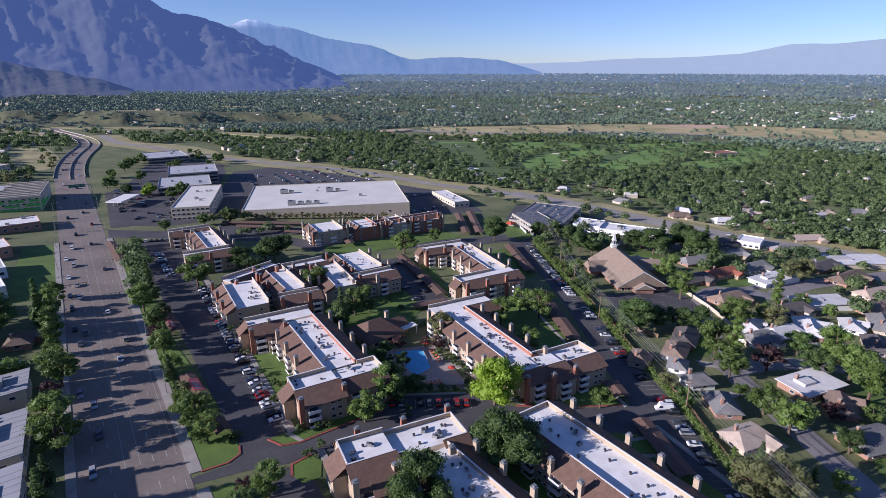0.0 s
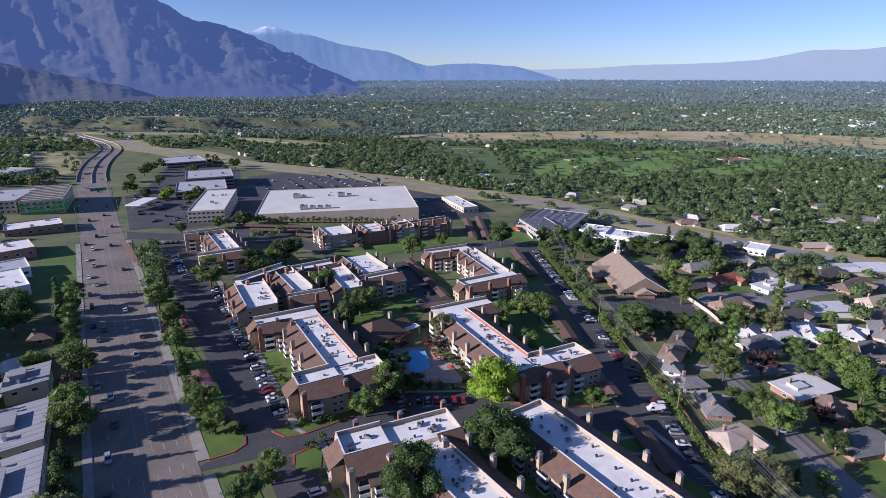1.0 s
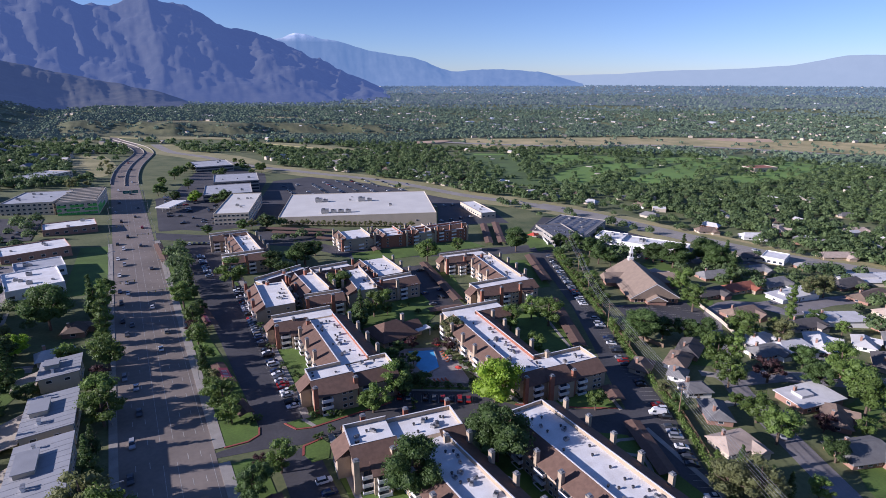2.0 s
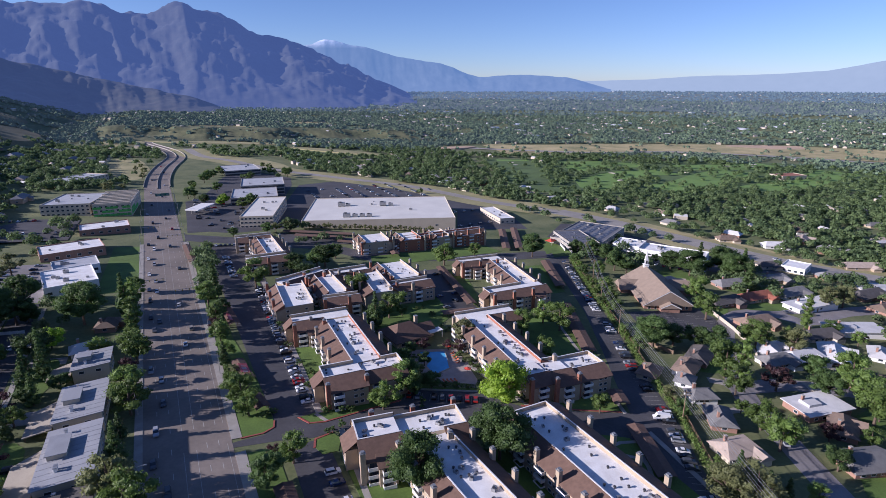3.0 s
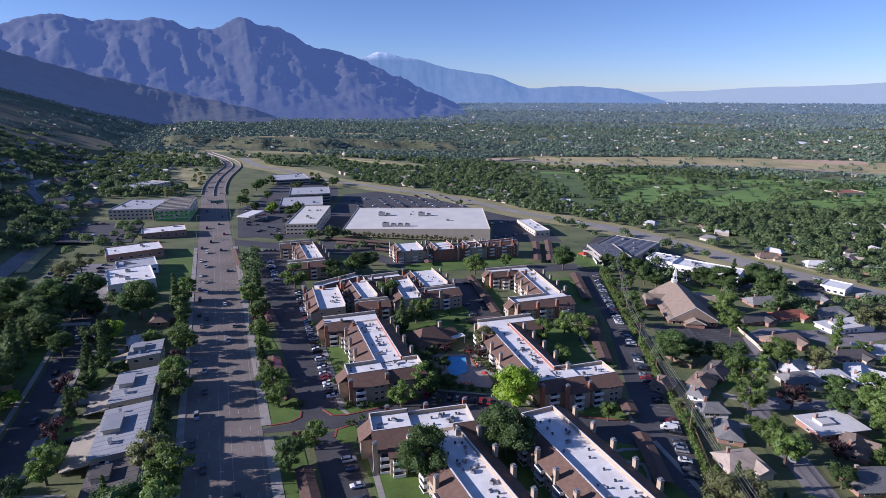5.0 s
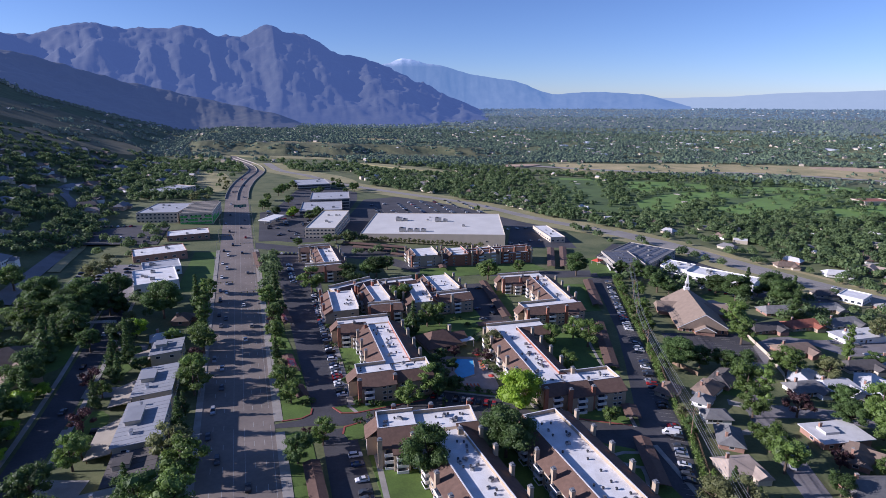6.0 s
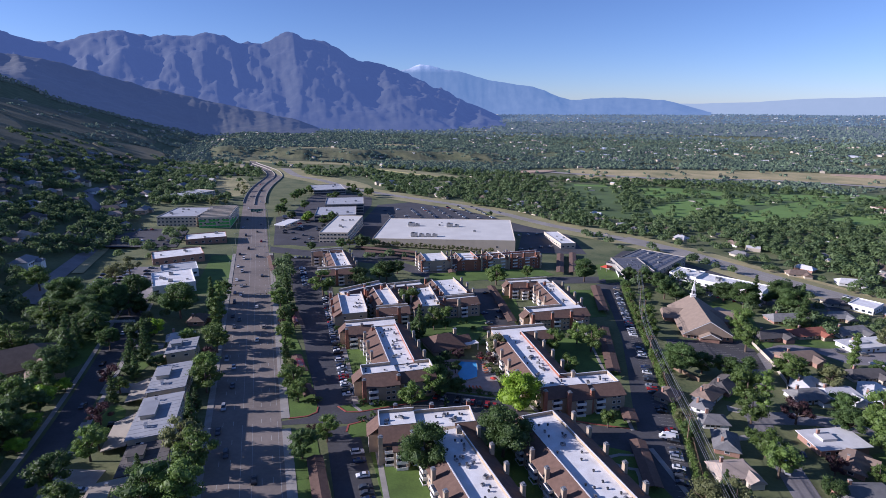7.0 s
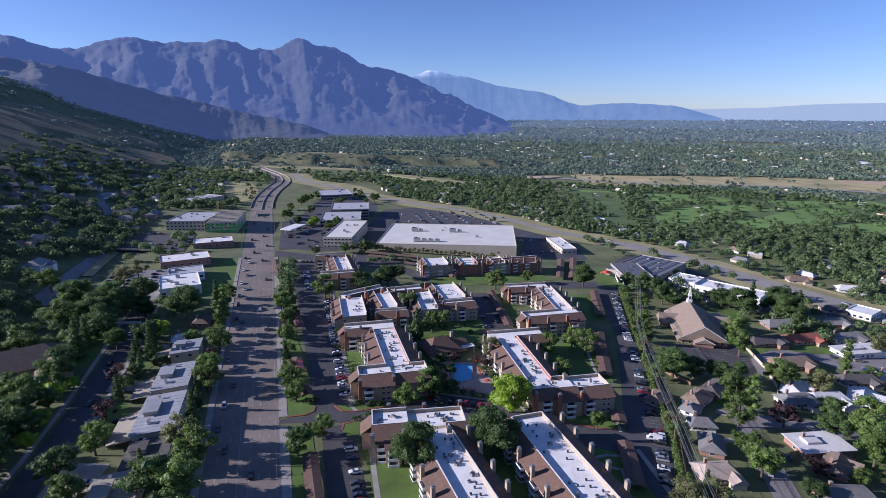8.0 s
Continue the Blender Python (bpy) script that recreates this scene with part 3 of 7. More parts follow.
patch("bare_slope", 530, 1045, 60, 22, 10, 2.6, M_EARTH, "bare reddish earth bank", "field", 7.0)
for k, (x, y, rx, ry, turn) in enumerate([(60, 1180, 150, 30, -12), (260, 1020, 120, 26, -45), (110, 1400, 90, 30, 0), (330, 1600, 90, 35, -10), (-90, 1150, 40, 70, 0), (460, 1560, 60, 25, 0), (-66, 820, 24, 110, 4), (90, 860, 34, 90, 25)]):
    patch("dry_slope", x, y, rx, ry, turn, 0.02 + 0.004 * k if y < 900 else 1.4 + 0.06 * k, M_VERGE if y < 1200 else M_DRY, "dry yellow grass slope", "field", k * 1.7 + 1)
# Foothill patches, their colour darkened to stand for shade on the slope.
for k, (x, y, rx, ry, turn) in enumerate([(-480, 900, 130, 330, 8), (-430, 1350, 160, 260, 0), (-560, 600, 120, 200, 0), (-380, 760, 60, 160, 10), (-330, 960, 60, 150, 8), (-260, 1120, 60, 120, 0)]):
    patch("dry_slope", x, y, rx, ry, turn, 4.0 + 0.2 * k, M_SHADED_HILL, "dry scrub and grass on the foothill, darkened as if in shade", "hillside", k * 2.7 + 5)

# ---- shared building pieces ----
MESHES = {}


def box_geo(x0, x1, y0, y1, z0, z1):
    v = [(x, y, z) for z in (z0, z1) for x, y in ((x0, y0), (x1, y0), (x1, y1), (x0, y1))]
    return v, [(3, 2, 1, 0), (4, 5, 6, 7), (0, 1, 5, 4), (1, 2, 6, 5), (2, 3, 7, 6), (3, 0, 4, 7)]


def joined(pieces):
    """Several (verts, faces, slot) pieces as one list of verts, faces and material slots."""
    verts, faces, slots = [], [], []
    for v, f, s in pieces:
        k = len(verts)
        verts += v
        faces += [tuple(i + k for i in q) for q in f]
        slots += [s] * len(f)
    return verts, faces, slots


def shared(key, pieces, mats):
    """A mesh made once and used by all alike parts."""
    if key not in MESHES:
        verts, faces, slots = joined(pieces)
        me = bpy.data.meshes.new(key)
        me.from_pydata(verts, [], faces)
        for m in mats:
            me.materials.append(m)
        me.polygons.foreach_set("material_index", slots)
        me.update()
        MESHES[key] = me
    return MESHES[key]


def put(name, mesh, parent, m, label=""):
    ob = new(name, mesh)
    ob.parent = parent
    ob.matrix_basis = m
    if label:
        tagged(ob, label)
    return ob


def piece(name, pieces, mats, parent, label="", m=None):
    """A part with a mesh of its own."""
    verts, faces, slots = joined(pieces)
    ob = mesh_object(name, verts, faces, mats, parent, label)
    ob.data.polygons.foreach_set("material_index", slots)
    if m is not None:
        ob.matrix_basis = m
    return ob


def window_mesh(w=1.5, h=1.25):
    """A framed window: proud frame, glass set back."""
    a = w / 2
    rings = [(x * s, y, h / 2 + z * t) for s, t, y in ((a, h / 2, -0.02), (a, h / 2, 0.10), (a - 0.09, h / 2 - 0.09, 0.10), (a - 0.09, h / 2 - 0.09, 0.04)) for x, z in ((-1, -1), (-1, 1), (1, 1), (1, -1))]
    return shared("window_%d_%d" % (w * 10, h * 10), [
        (rings, [(i + 4 * k, (i + 1) % 4 + 4 * k, (i + 1) % 4 + 4 * k + 4, i + 4 * k + 4) for k in range(3) for i in range(4)], 0), (rings[12:], [(3, 2, 1, 0)], 1)], [M_WHITE, M_GLASS])


def balcony_mesh():
    g = [(*box_geo(-1.9, 1.9, 0, 1.5, -0.12, 0.08), 0), (*box_geo(-1.9, 1.9, 1.38, 1.5, 0.15, 1.05), 0),
         (*box_geo(-1.9, -1.78, 0, 1.38, 0.15, 1.05), 0), (*box_geo(1.78, 1.9, 0, 1.38, 0.15, 1.05), 0)]
    for k in (-1.84, 0, 1.84):
        g.append((*box_geo(k - 0.05, k + 0.05, 1.40, 1.48, 0.08, 0.15), 0))
    return shared("balcony", g, [M_WHITE])


def sliding_door_mesh():
    return shared("sliding_door", [(*box_geo(-1.3, 1.3, -0.02, 0.05, 0.08, 2.1), 0), (*box_geo(-1.25, -0.05, 0.05, 0.08, 0.12, 2.05), 1),
                                   (*box_geo(0.05, 1.25, 0.05, 0.08, 0.12, 2.05), 1)], [M_DARK, M_GLASS])


def chimney_mesh(kind):
    body = {"tan": M_STUCCO, "rust": M_RUST}[kind]
    return shared("chimney_" + kind, [(*box_geo(-0.75, 0.75, -0.5, 0.75, -3, 11.0), 0)], [body])


def chimney_cap_mesh():
    return shared("chimney_cap", [(*box_geo(-0.83, 0.83, -0.58, 0.83, 11.0, 11.25), 0), (*box_geo(-0.4, 0.4, -0.3, 0.5, 11.25, 11.6), 0), (*box_geo(-0.5, 0.5, -0.4, 0.6, 11.6, 11.68), 0)], [M_METAL])


STRIP_Z, CREST_Z, EAVE_Z = 8.8, 10.2, 7.4


def wing(house, base, p0, p1, half, slope_l, slope_r, chimney_l="tan", chimney_r="tan", facade=True, wall=None, lift=0.0, ends=(False, False), open_l=None, open_r=None, lean_to=0.0, brick_l=False, bays_r=(), bays_l=()):
    """One wing of an apartment house, from p0 to p1: a sunken white roof between parapets, shingled slopes, walls with windows and balconies."""
    wall = wall or M_STUCCO
    d = Vector((p1[0] - p0[0], p1[1] - p0[1]))
    length = d.length
    d.normalize()
    cx, cy = (p0[0] + p1[0]) / 2, (p0[1] + p1[1]) / 2
    z0 = ground_z(cx, cy) - base.z
    turn = Matrix.Translation((p0[0] - base.x, p0[1] - base.y, z0)) @ Matrix.Rotation(math.atan2(d.y, d.x), 4, "Z")
    sz, cz, ez = STRIP_Z + lift, CREST_Z + lift, EAVE_Z + lift
    l, r = half + slope_l, half + slope_r
    prof = [(-r, -3.5), (-r, ez if slope_r else sz - 0.02), (-half, sz - 0.02), (half, sz - 0.02), (l, ez if slope_l else sz - 0.02), (l, -3.5)]
    if not slope_r:
        prof[2] = (-half + 0.4, sz - 0.02)
    if not slope_l:
        prof[3] = (half - 0.4, sz - 0.02)
    n = len(prof)
    v = [(u, y, z) for u in (0, length) for y, z in prof]
    f = [tuple(reversed(range(n))), tuple(range(n, 2 * n))] + [(i, (i + 1) % n, (i + 1) % n + n, i + n) for i in range(n)]
    piece("wall", [(v, f, 0)], [wall], house, m=turn)
    piece("flat_roof", [(*box_geo(-0.05, length + 0.05, -half + 0.15, half - 0.15, sz - 0.1, sz + 0.05 + lift * 0.1), 0)], [M_ROOF_WHITE], house, "white membrane flat roof", turn)
    for side, slope, opening in ((1, slope_l, open_l), (-1, slope_r, open_r)):
        runs = [(0.0, length)] if not opening else [q for q in ((0.0, opening[0]), (opening[1], length)) if q[1] - q[0] > 1]
        for u0, u1 in runs:
            # parapet, broken where another wing joins
            y0, y1 = sorted((side * (half - 0.15), side * (half + 0.12)))
            low = ez - 0.3 if not slope else sz - 0.6
            piece("parapet", [(*box_geo(u0, u1, y0, y1, low, cz), 0), (*box_geo(u0 - 0.06, u1 + 0.06, y0 - 0.06, y1 + 0.06, cz, cz + 0.1), 1)], [M_RUST if brick_l and side > 0 else wall, M_WHITE], house, "parapet with pale metal cap", turn)
            if not slope:
                continue
            out, inn = side * (half + slope + 0.6), side * (half + 0.12)
            drop = (cz - ez) / slope * 0.6
            q = [(u0 - 0.4, inn, cz - 0.05), (u1 + 0.4, inn, cz - 0.05), (u1 + 0.4, out, ez - drop * 0.5), (u0 - 0.4, out, ez - drop * 0.5)]
            q += [(qx, qy, qz - 0.3) for qx, qy, qz in q]
            piece("roof_slope", [(q, [(0, 1, 2, 3), (7, 6, 5, 4), (0, 4, 5, 1), (1, 5, 6, 2), (2, 6, 7, 3), (3, 7, 4, 0)], 0)], [M_SHINGLE], house, "brown shingled roof slope", turn)
            # gable panels that close the slope at both ends
            for u in (u0, u1 - 0.25):
                tri = [(uu, yy, zz) for uu in (u, u + 0.25) for yy, zz in ((side * half, sz - 0.8), (side * half, cz - 0.25), (side * (half + slope), ez - 0.02), (side * (half + slope), ez - 0.8))]
                piece("gable", [(tri, [(0, 1, 2, 3), (7, 6, 5, 4), (0, 4, 5, 1), (1, 5, 6, 2), (2, 6, 7, 3), (3, 7, 4, 0)], 0)], [M_RUST if u > u0 else wall], house, m=turn)
    for k, u in ((0, 0.12), (1, length - 0.12)):
        if ends[k]:
            piece("parapet", [(*box_geo(u - 0.13, u + 0.13, -half, half, sz - 1.2, cz), 0), (*box_geo(u - 0.2, u + 0.2, -half, half, cz, cz + 0.1), 1)], [wall, M_WHITE], house, m=turn)
    if lean_to:
        # a lower end bay under its own shingled slope
        w = half
        piece("wall", [(*box_geo(-lean_to, 0, -w, w * 0.45, -3.5, ez - 0.4), 0)], [wall], house, m=turn)
        q = [(0.1, -w - 0.4, cz - 0.1), (0.1, w * 0.5, cz - 0.1), (-lean_to - 0.6, w * 0.5, ez - 0.7), (-lean_to - 0.6, -w - 0.4, ez - 0.7)]
        q += [(qx, qy, qz - 0.28) for qx, qy, qz in q]
        piece("roof_slope", [(q, [(0, 1, 2, 3), (7, 6, 5, 4), (0, 4, 5, 1), (1, 5, 6, 2), (2, 6, 7, 3), (3, 7, 4, 0)], 0)], [M_SHINGLE], house, "brown shingled end slope", turn)
        for fl in range(2):
            for k in (-1.3, 1.3):
                put("window", window_mesh(), house, turn @ Matrix.Translation((-lean_to, k - 0.5, 1.0 + fl * 2.5)) @ Matrix.Rotation(math.pi / 2, 4, "Z"))
    for side, slope, at_u in [(1, slope_l, q) for q in bays_l] + [(-1, slope_r, q) for q in bays_r]:
        # a projecting bay under its own slope, with a stack of balconies
        f0, f1 = half + slope, half + slope + 2.6
        spin = turn @ Matrix.Translation((at_u, 0, 0)) @ Matrix.Rotation(0 if side > 0 else math.pi, 4, "Z")
        piece("bay", [(*box_geo(-2.7, 2.7, f0 - 0.2, f1, -3.5, ez - 0.9), 0), ([(x, y, z) for x in (-2.7, 2.7) for y, z in ((f0 - 0.2, ez - 0.9), (f1, ez - 0.9), (f0 - 0.2, ez + 0.55))], [(0, 1, 2), (3, 5, 4), (1, 4, 5, 2), (0, 2, 5, 3)], 0)], [M_STUCCO], house, "projecting tan stucco bay", spin)
        q = [(-3.1, f0 - 1.2, ez + 1.15), (3.1, f0 - 1.2, ez + 1.15), (3.1, f1 + 0.5, ez - 0.95), (-3.1, f1 + 0.5, ez - 0.95)]
        q += [(qx, qy, qz - 0.25) for qx, qy, qz in q]
        piece("roof_slope", [(q, [(3, 2, 1, 0), (4, 5, 6, 7), (1, 5, 4, 0), (2, 6, 5, 1), (3, 7, 6, 2), (0, 4, 7, 3)], 0)], [M_SHINGLE], house, "brown shingled bay roof", spin)
        for fl in range(3):
            put("balcony", balcony_mesh(), house, spin @ Matrix.Translation((0, f1, 0.25 + fl * 2.4)))
            put("sliding_door", sliding_door_mesh(), house, spin @ Matrix.Translation((0, f1, 0.25 + fl * 2.4)))
    if not facade:
        return
    for side, slope, kind in ((1, slope_l, chimney_l), (-1, slope_r, chimney_r)):
        if not slope:
            continue
        face = side * (half + slope)
        flip = Matrix.Rotation(0 if side > 0 else math.pi, 4, "Z")
        bays = max(1, int((length - 1.5) / 5.0))
        gap = length / bays
        for b in range(bays):
            u = (b + 0.5) * gap
            at = turn @ Matrix.Translation((u, face, 0)) @ flip
            if b % 2 == 0 or bays == 1:
                for fl in range(3):
                    put("balcony", balcony_mesh(), house, at @ Matrix.Translation((0, 0, 0.25 + fl * 2.55)), "white slatted balcony railing" if fl == 0 else "")
                    put("sliding_door", sliding_door_mesh(), house, at @ Matrix.Translation((0, 0, 0.25 + fl * 2.55)))
            else:
                for fl in range(3):
                    for k in (-1.1, 1.1):
                        put("window", window_mesh(), house, at @ Matrix.Translation((k, 0, 1.0 + fl * 2.5)))
            if b % 2 == 0:
                stack = put("chimney", chimney_mesh(kind), house, at @ Matrix.Translation((gap / 2, 0, 0)), ("tan stucco" if kind == "tan" else "rust brick") + " chimney stack")
                put("chimney_cap", chimney_cap_mesh(), stack, Matrix.Identity(4), "grey metal chimney cap")
    for u, spin in ((0, math.pi / 2), (length, -math.pi / 2)):
        if lean_to and not u:
            continue
        for fl in range(3):
            for k in (-l * 0.5, r * 0.5):
                put("window", window_mesh(), house, turn @ Matrix.Translation((u, -k, 1.0 + fl * 2.4)) @ Matrix.Rotation(spin, 4, "Z"))


def apartment_house(x, y, label, wings):
    base = Vector((x, y, ground_z(x, y)))
    house = tagged(new("apartment_building"), label, "apartment building", "apartment buildings of the complex")
    house.location = base
    for w in wings:
        wing(house, base, *w[0], **(w[1] if len(w) > 1 else {}))
    return house


FRONT = dict(chimney_r="rust")
apartment_house(45, 190, "three-storey tan apartment building with white sunken roofs beside the pool", [
    (((29, 218), (55, 217), 4.0, 0, 5.5), dict(chimney_r="rust", open_r=(13.5, 25.5), lean_to=3.2, bays_r=(8.2,))),
    (((48.5, 213.5), (48, 168.5), 5.5, 6, 6), dict(lift=0.02, brick_l=True)),
    (((29.5, 164), (44, 163.5), 4.4, 0, 6.6), dict(chimney_r="rust", lift=0.04, ends=(True, False), open_l=(13, 14.5), lean_to=3.6)),
    (((44, 163.5), (60, 163), 4.4, 0, 4.4), dict(chimney_r="rust", lift=0.06, ends=(False, True), open_l=(0, 9.5)))])
apartment_house(110, 165, "three-storey tan apartment building with white roofs and rust chimneys", [
    (((102, 196), (131, 194), 4.2, 0, 4.5), dict(facade=False, open_r=(2, 13))),
    (((109.5, 191.5), (106, 143), 5.5, 6, 6), dict(lift=0.02, brick_l=True)),
    (((99, 139.5), (109, 139), 5.0, 0, 4.6), dict(chimney_r="rust", lift=0.04, open_l=(1.5, 10))),
    (((109, 139), (119, 138), 5.0, 0, 7.0), dict(chimney_r="rust", lift=0.06, open_l=(0, 2))),
    (((119, 138), (134, 137), 5.0, 0, 5.6), dict(chimney_r="rust", lift=0.04, ends=(False, True)))])
apartment_house(48, 100, "three-storey tan apartment building near the entrance drive with white roofs", [
    (((30, 124.2), (43, 122.6), 5.2, 2.0, 7.2), dict(chimney_l="rust", lift=0.45, ends=(True, False), lean_to=3.8, bays_r=(7.0,))),
    (((43, 122.6), (64, 120), 5.2, 2.0, 4.5), dict(chimney_l="rust", lift=0.03, ends=(False, True), open_r=(2.5, 14))),
    (((51, 114), (57, 34), 5.6, 5.5, 5.5), dict(lift=0.03))])
apartment_house(90, 75, "long three-storey tan apartment building with white sunken roof and brown slopes", [
    (((88, 116), (91, 18), 6.4, 6, 6), dict(ends=(True, True)))])
apartment_house(155, 250, "three-storey tan apartment building beside the carports with white roofs", [
    (((144, 278), (173, 275), 3.8, 0, 5.0), dict(chimney_r="rust", open_r=(19.5, 29), lean_to=3.0, bays_r=(9.0,))),
    (((168.5, 271), (162, 227.5), 5.0, 5.5, 5.5), dict(lift=0.02)),
    (((133, 223), (168, 221.5), 4.2, 0, 5.5), dict(chimney_r="rust", lift=0.04, ends=(True, False), open_l=(24, 34), lean_to=3.4, bays_r=(27.0,)))])
apartment_house(45, 258, "three-storey brown and tan apartment building with stepped white roofs", [
    (((33, 272), (60, 283), 3.6, 0, 4.5), FRONT),
    (((37, 266), (36, 235), 6.8, 0, 4.2), dict(lift=0.02, chimney_r="rust")),
    (((57, 279), (58, 246), 4.6, 4.5, 4.5), dict(lift=0.04, chimney_r="rust")),
    (((49, 241), (67, 239.5), 2.0, 0, 5.0), dict(lift=-0.4, chimney_r="rust"))])
apartment_house(88, 262, "three-storey tan apartment building round a court with white roofs", [
    (((63, 278), (85, 279), 4.2, 0, 4.0), FRONT),
    (((83, 274), (80.5, 240), 5.2, 4.0, 4.5), dict(lift=0.02, chimney_l="rust")),
    (((101, 287), (101, 258), 7.5, 4.0, 4.0), dict(lift=0.04, chimney_r="rust")),
    (((85, 250), (111, 250), 3.0, 0, 5.5), dict(lift=-0.3))])
apartment_house(33, 345, "three-storey tan apartment building near the avenue with white roofs", [
    (((21, 373), (45, 373), 3.4, 0, 5.0), dict(chimney_r="tan")),
    (((39, 369), (40, 325), 5.0, 5, 5), dict(lift=0.02)),
    (((22, 321), (46, 321), 3.4, 0, 5.0), dict(lift=0.04, chimney_r="rust"))])
apartment_house(150, 345, "three-storey red brick apartment building facing a lawn with white roof blocks", [
    (((112, 358), (111, 337), 8.5, 3, 3), dict(wall=M_STUCCO)),
    (((138, 356), (137, 336), 6.5, 3, 3), dict(wall=M_RUST, lift=0.02)),
    (((163, 356), (162, 337), 5.0, 3, 3), dict(lift=0.04)),
    (((187, 355), (186, 337), 8.0, 3, 3), dict(wall=M_RUST, lift=0.02)),
    (((100, 345), (199, 345), 3.0, 0, 4.0), dict(lift=-0.5, wall=M_RUST, chimney_r="rust"))])


# ---- flat-roofed shops, offices, church, club house, pool ----
def along_quad(c0, c1, depth):
    """Local frame with its origin at c0, x towards c1, y to the left."""
    d = Vector((c1[0] - c0[0], c1[1] - c0[1]))
    return Matrix.Rotation(math.atan2(d.y, d.x), 4, "Z"), d.length


def flat_building(name, label, c0, c1, depth, height, wall, roof=None, parapet=0.6, rows=1, bays=8, glass_band=False, units=0, category="building", sink=3.0):
    """A block on its front line c0 to c1 that reaches depth metres back: wall, sunken roof, parapets, rows of windows, rooftop units."""
    roof = roof or M_ROOF_WHITE
    turn, length = along_quad(c0, c1, depth)
    mid = turn @ Vector((length / 2, depth / 2, 0))
    z = ground_z(c0[0] + mid.x, c0[1] + mid.y)
    ob = tagged(new(name), label, category)
    ob.matrix_basis = Matrix.Translation((c0[0], c0[1], z)) @ turn
    piece("wall", [(*box_geo(0, length, 0, depth, -sink, height - 0.05), 0)], [wall], ob)
    piece("roof", [(*box_geo(0.3, length - 0.3, 0.3, depth - 0.3, height - 0.2, height + 0.02), 0)], [roof], ob, "flat roof with faint stains")
    for x0, x1, y0, y1 in ((0, length, 0, 0.3), (0, length, depth - 0.3, depth), (0, 0.3, 0.3, depth - 0.3), (length - 0.3, length, 0.3, depth - 0.3)):
        piece("parapet", [(*box_geo(x0 - 0.03, x1 + 0.03, y0 - 0.03, y1 + 0.03, height - 0.3, height + parapet), 0)], [wall if parapet > 0.4 else M_WHITE], ob)
    storey = height / rows
    for face in range(2):
        run = length if face == 0 else depth
        n = max(2, int(bays * run / length))
        for r in range(rows):
            zz = r * storey + storey * 0.28
            if glass_band:
                if face == 0:
                    piece("window_band", [(*box_geo(0.6, run - 0.6, -0.06, 0.1, zz, zz + storey * 0.5), 0)], [M_GLASS], ob, "dark ribbon window")
                else:
                    piece("window_band", [(*box_geo(-0.06, 0.1, 0.6, run - 0.6, zz, zz + storey * 0.5), 0)], [M_GLASS], ob)
                    piece("window_band", [(*box_geo(length - 0.1, length + 0.06, 0.6, run - 0.6, zz, zz + storey * 0.5), 0)], [M_GLASS], ob)
                continue
            for b in range(n):
                u = (b + 0.5) * run / n
                if face == 0:
                    put("window", window_mesh(2.2, 1.6), ob, Matrix.Translation((u, 0, zz)) @ Matrix.Rotation(math.pi, 4, "Z"))
                else:
                    put("window", window_mesh(2.2, 1.6), ob, Matrix.Translation((0, u, zz)) @ Matrix.Rotation(math.pi / 2, 4, "Z"))
                    put("window", window_mesh(2.2, 1.6), ob, Matrix.Translation((length, u, zz)) @ Matrix.Rotation(-math.pi / 2, 4, "Z"))
    rng = random.Random(int(length * 7 + depth))
    for k in range(units):
        u, v = rng.uniform(0.15, 0.85) * length, rng.uniform(0.2, 0.8) * depth
        rooftop_unit(ob.matrix_basis @ Matrix.Translation((u, v, height + 0.02)), rng.choice((1.0, 1.5, 2.0)))
    return ob


def rooftop_unit(m, size=1.0):
    """An air handler: cased body on skids, fan ring on top."""
    seg = [(*box_geo(-0.7, 0.7, -0.45, 0.45, 0.12, 0.8), 0), (*box_geo(-0.6, -0.5, -0.45, 0.45, 0, 0.12), 1), (*box_geo(0.5, 0.6, -0.45, 0.45, 0, 0.12), 1)]
    v = [(0.35 * math.cos(a * 0.785) - 0.25, 0.35 * math.sin(a * 0.785), z) for z in (0.8, 0.92) for a in range(8)]
    seg.append((v, [tuple(range(8, 16))] + [(i, (i + 1) % 8, (i + 1) % 8 + 8, i + 8) for i in range(8)], 1))
    ob = new("rooftop_unit", shared("rooftop_unit", seg, [M_METAL, M_DARK]))
    ob.matrix_basis = m @ Matrix.Diagonal((size, size, size, 1))
    return tagged(ob, "small grey air handler standing on a flat roof", "air handler", "rooftop air handlers")


def vent(m):
    v = [(r * math.cos(a * 0.785), r * math.sin(a * 0.785), z) for z, r in ((0, 0.22), (0.5, 0.22), (0.55, 0.34), (0.75, 0.30)) for a in range(8)]
    f = [tuple(range(24, 32))] + [(k * 8 + i, k * 8 + (i + 1) % 8, k * 8 + 8 + (i + 1) % 8, k * 8 + 8 + i) for k in range(3) for i in range(8)]
    ob = new("roof_vent", shared("roof_vent", [(v, f, 0)], [M_DARK]))
    ob.matrix_basis = m
    return tagged(ob, "dark capped vent pipe on a white roof", "vent", "roof vents")


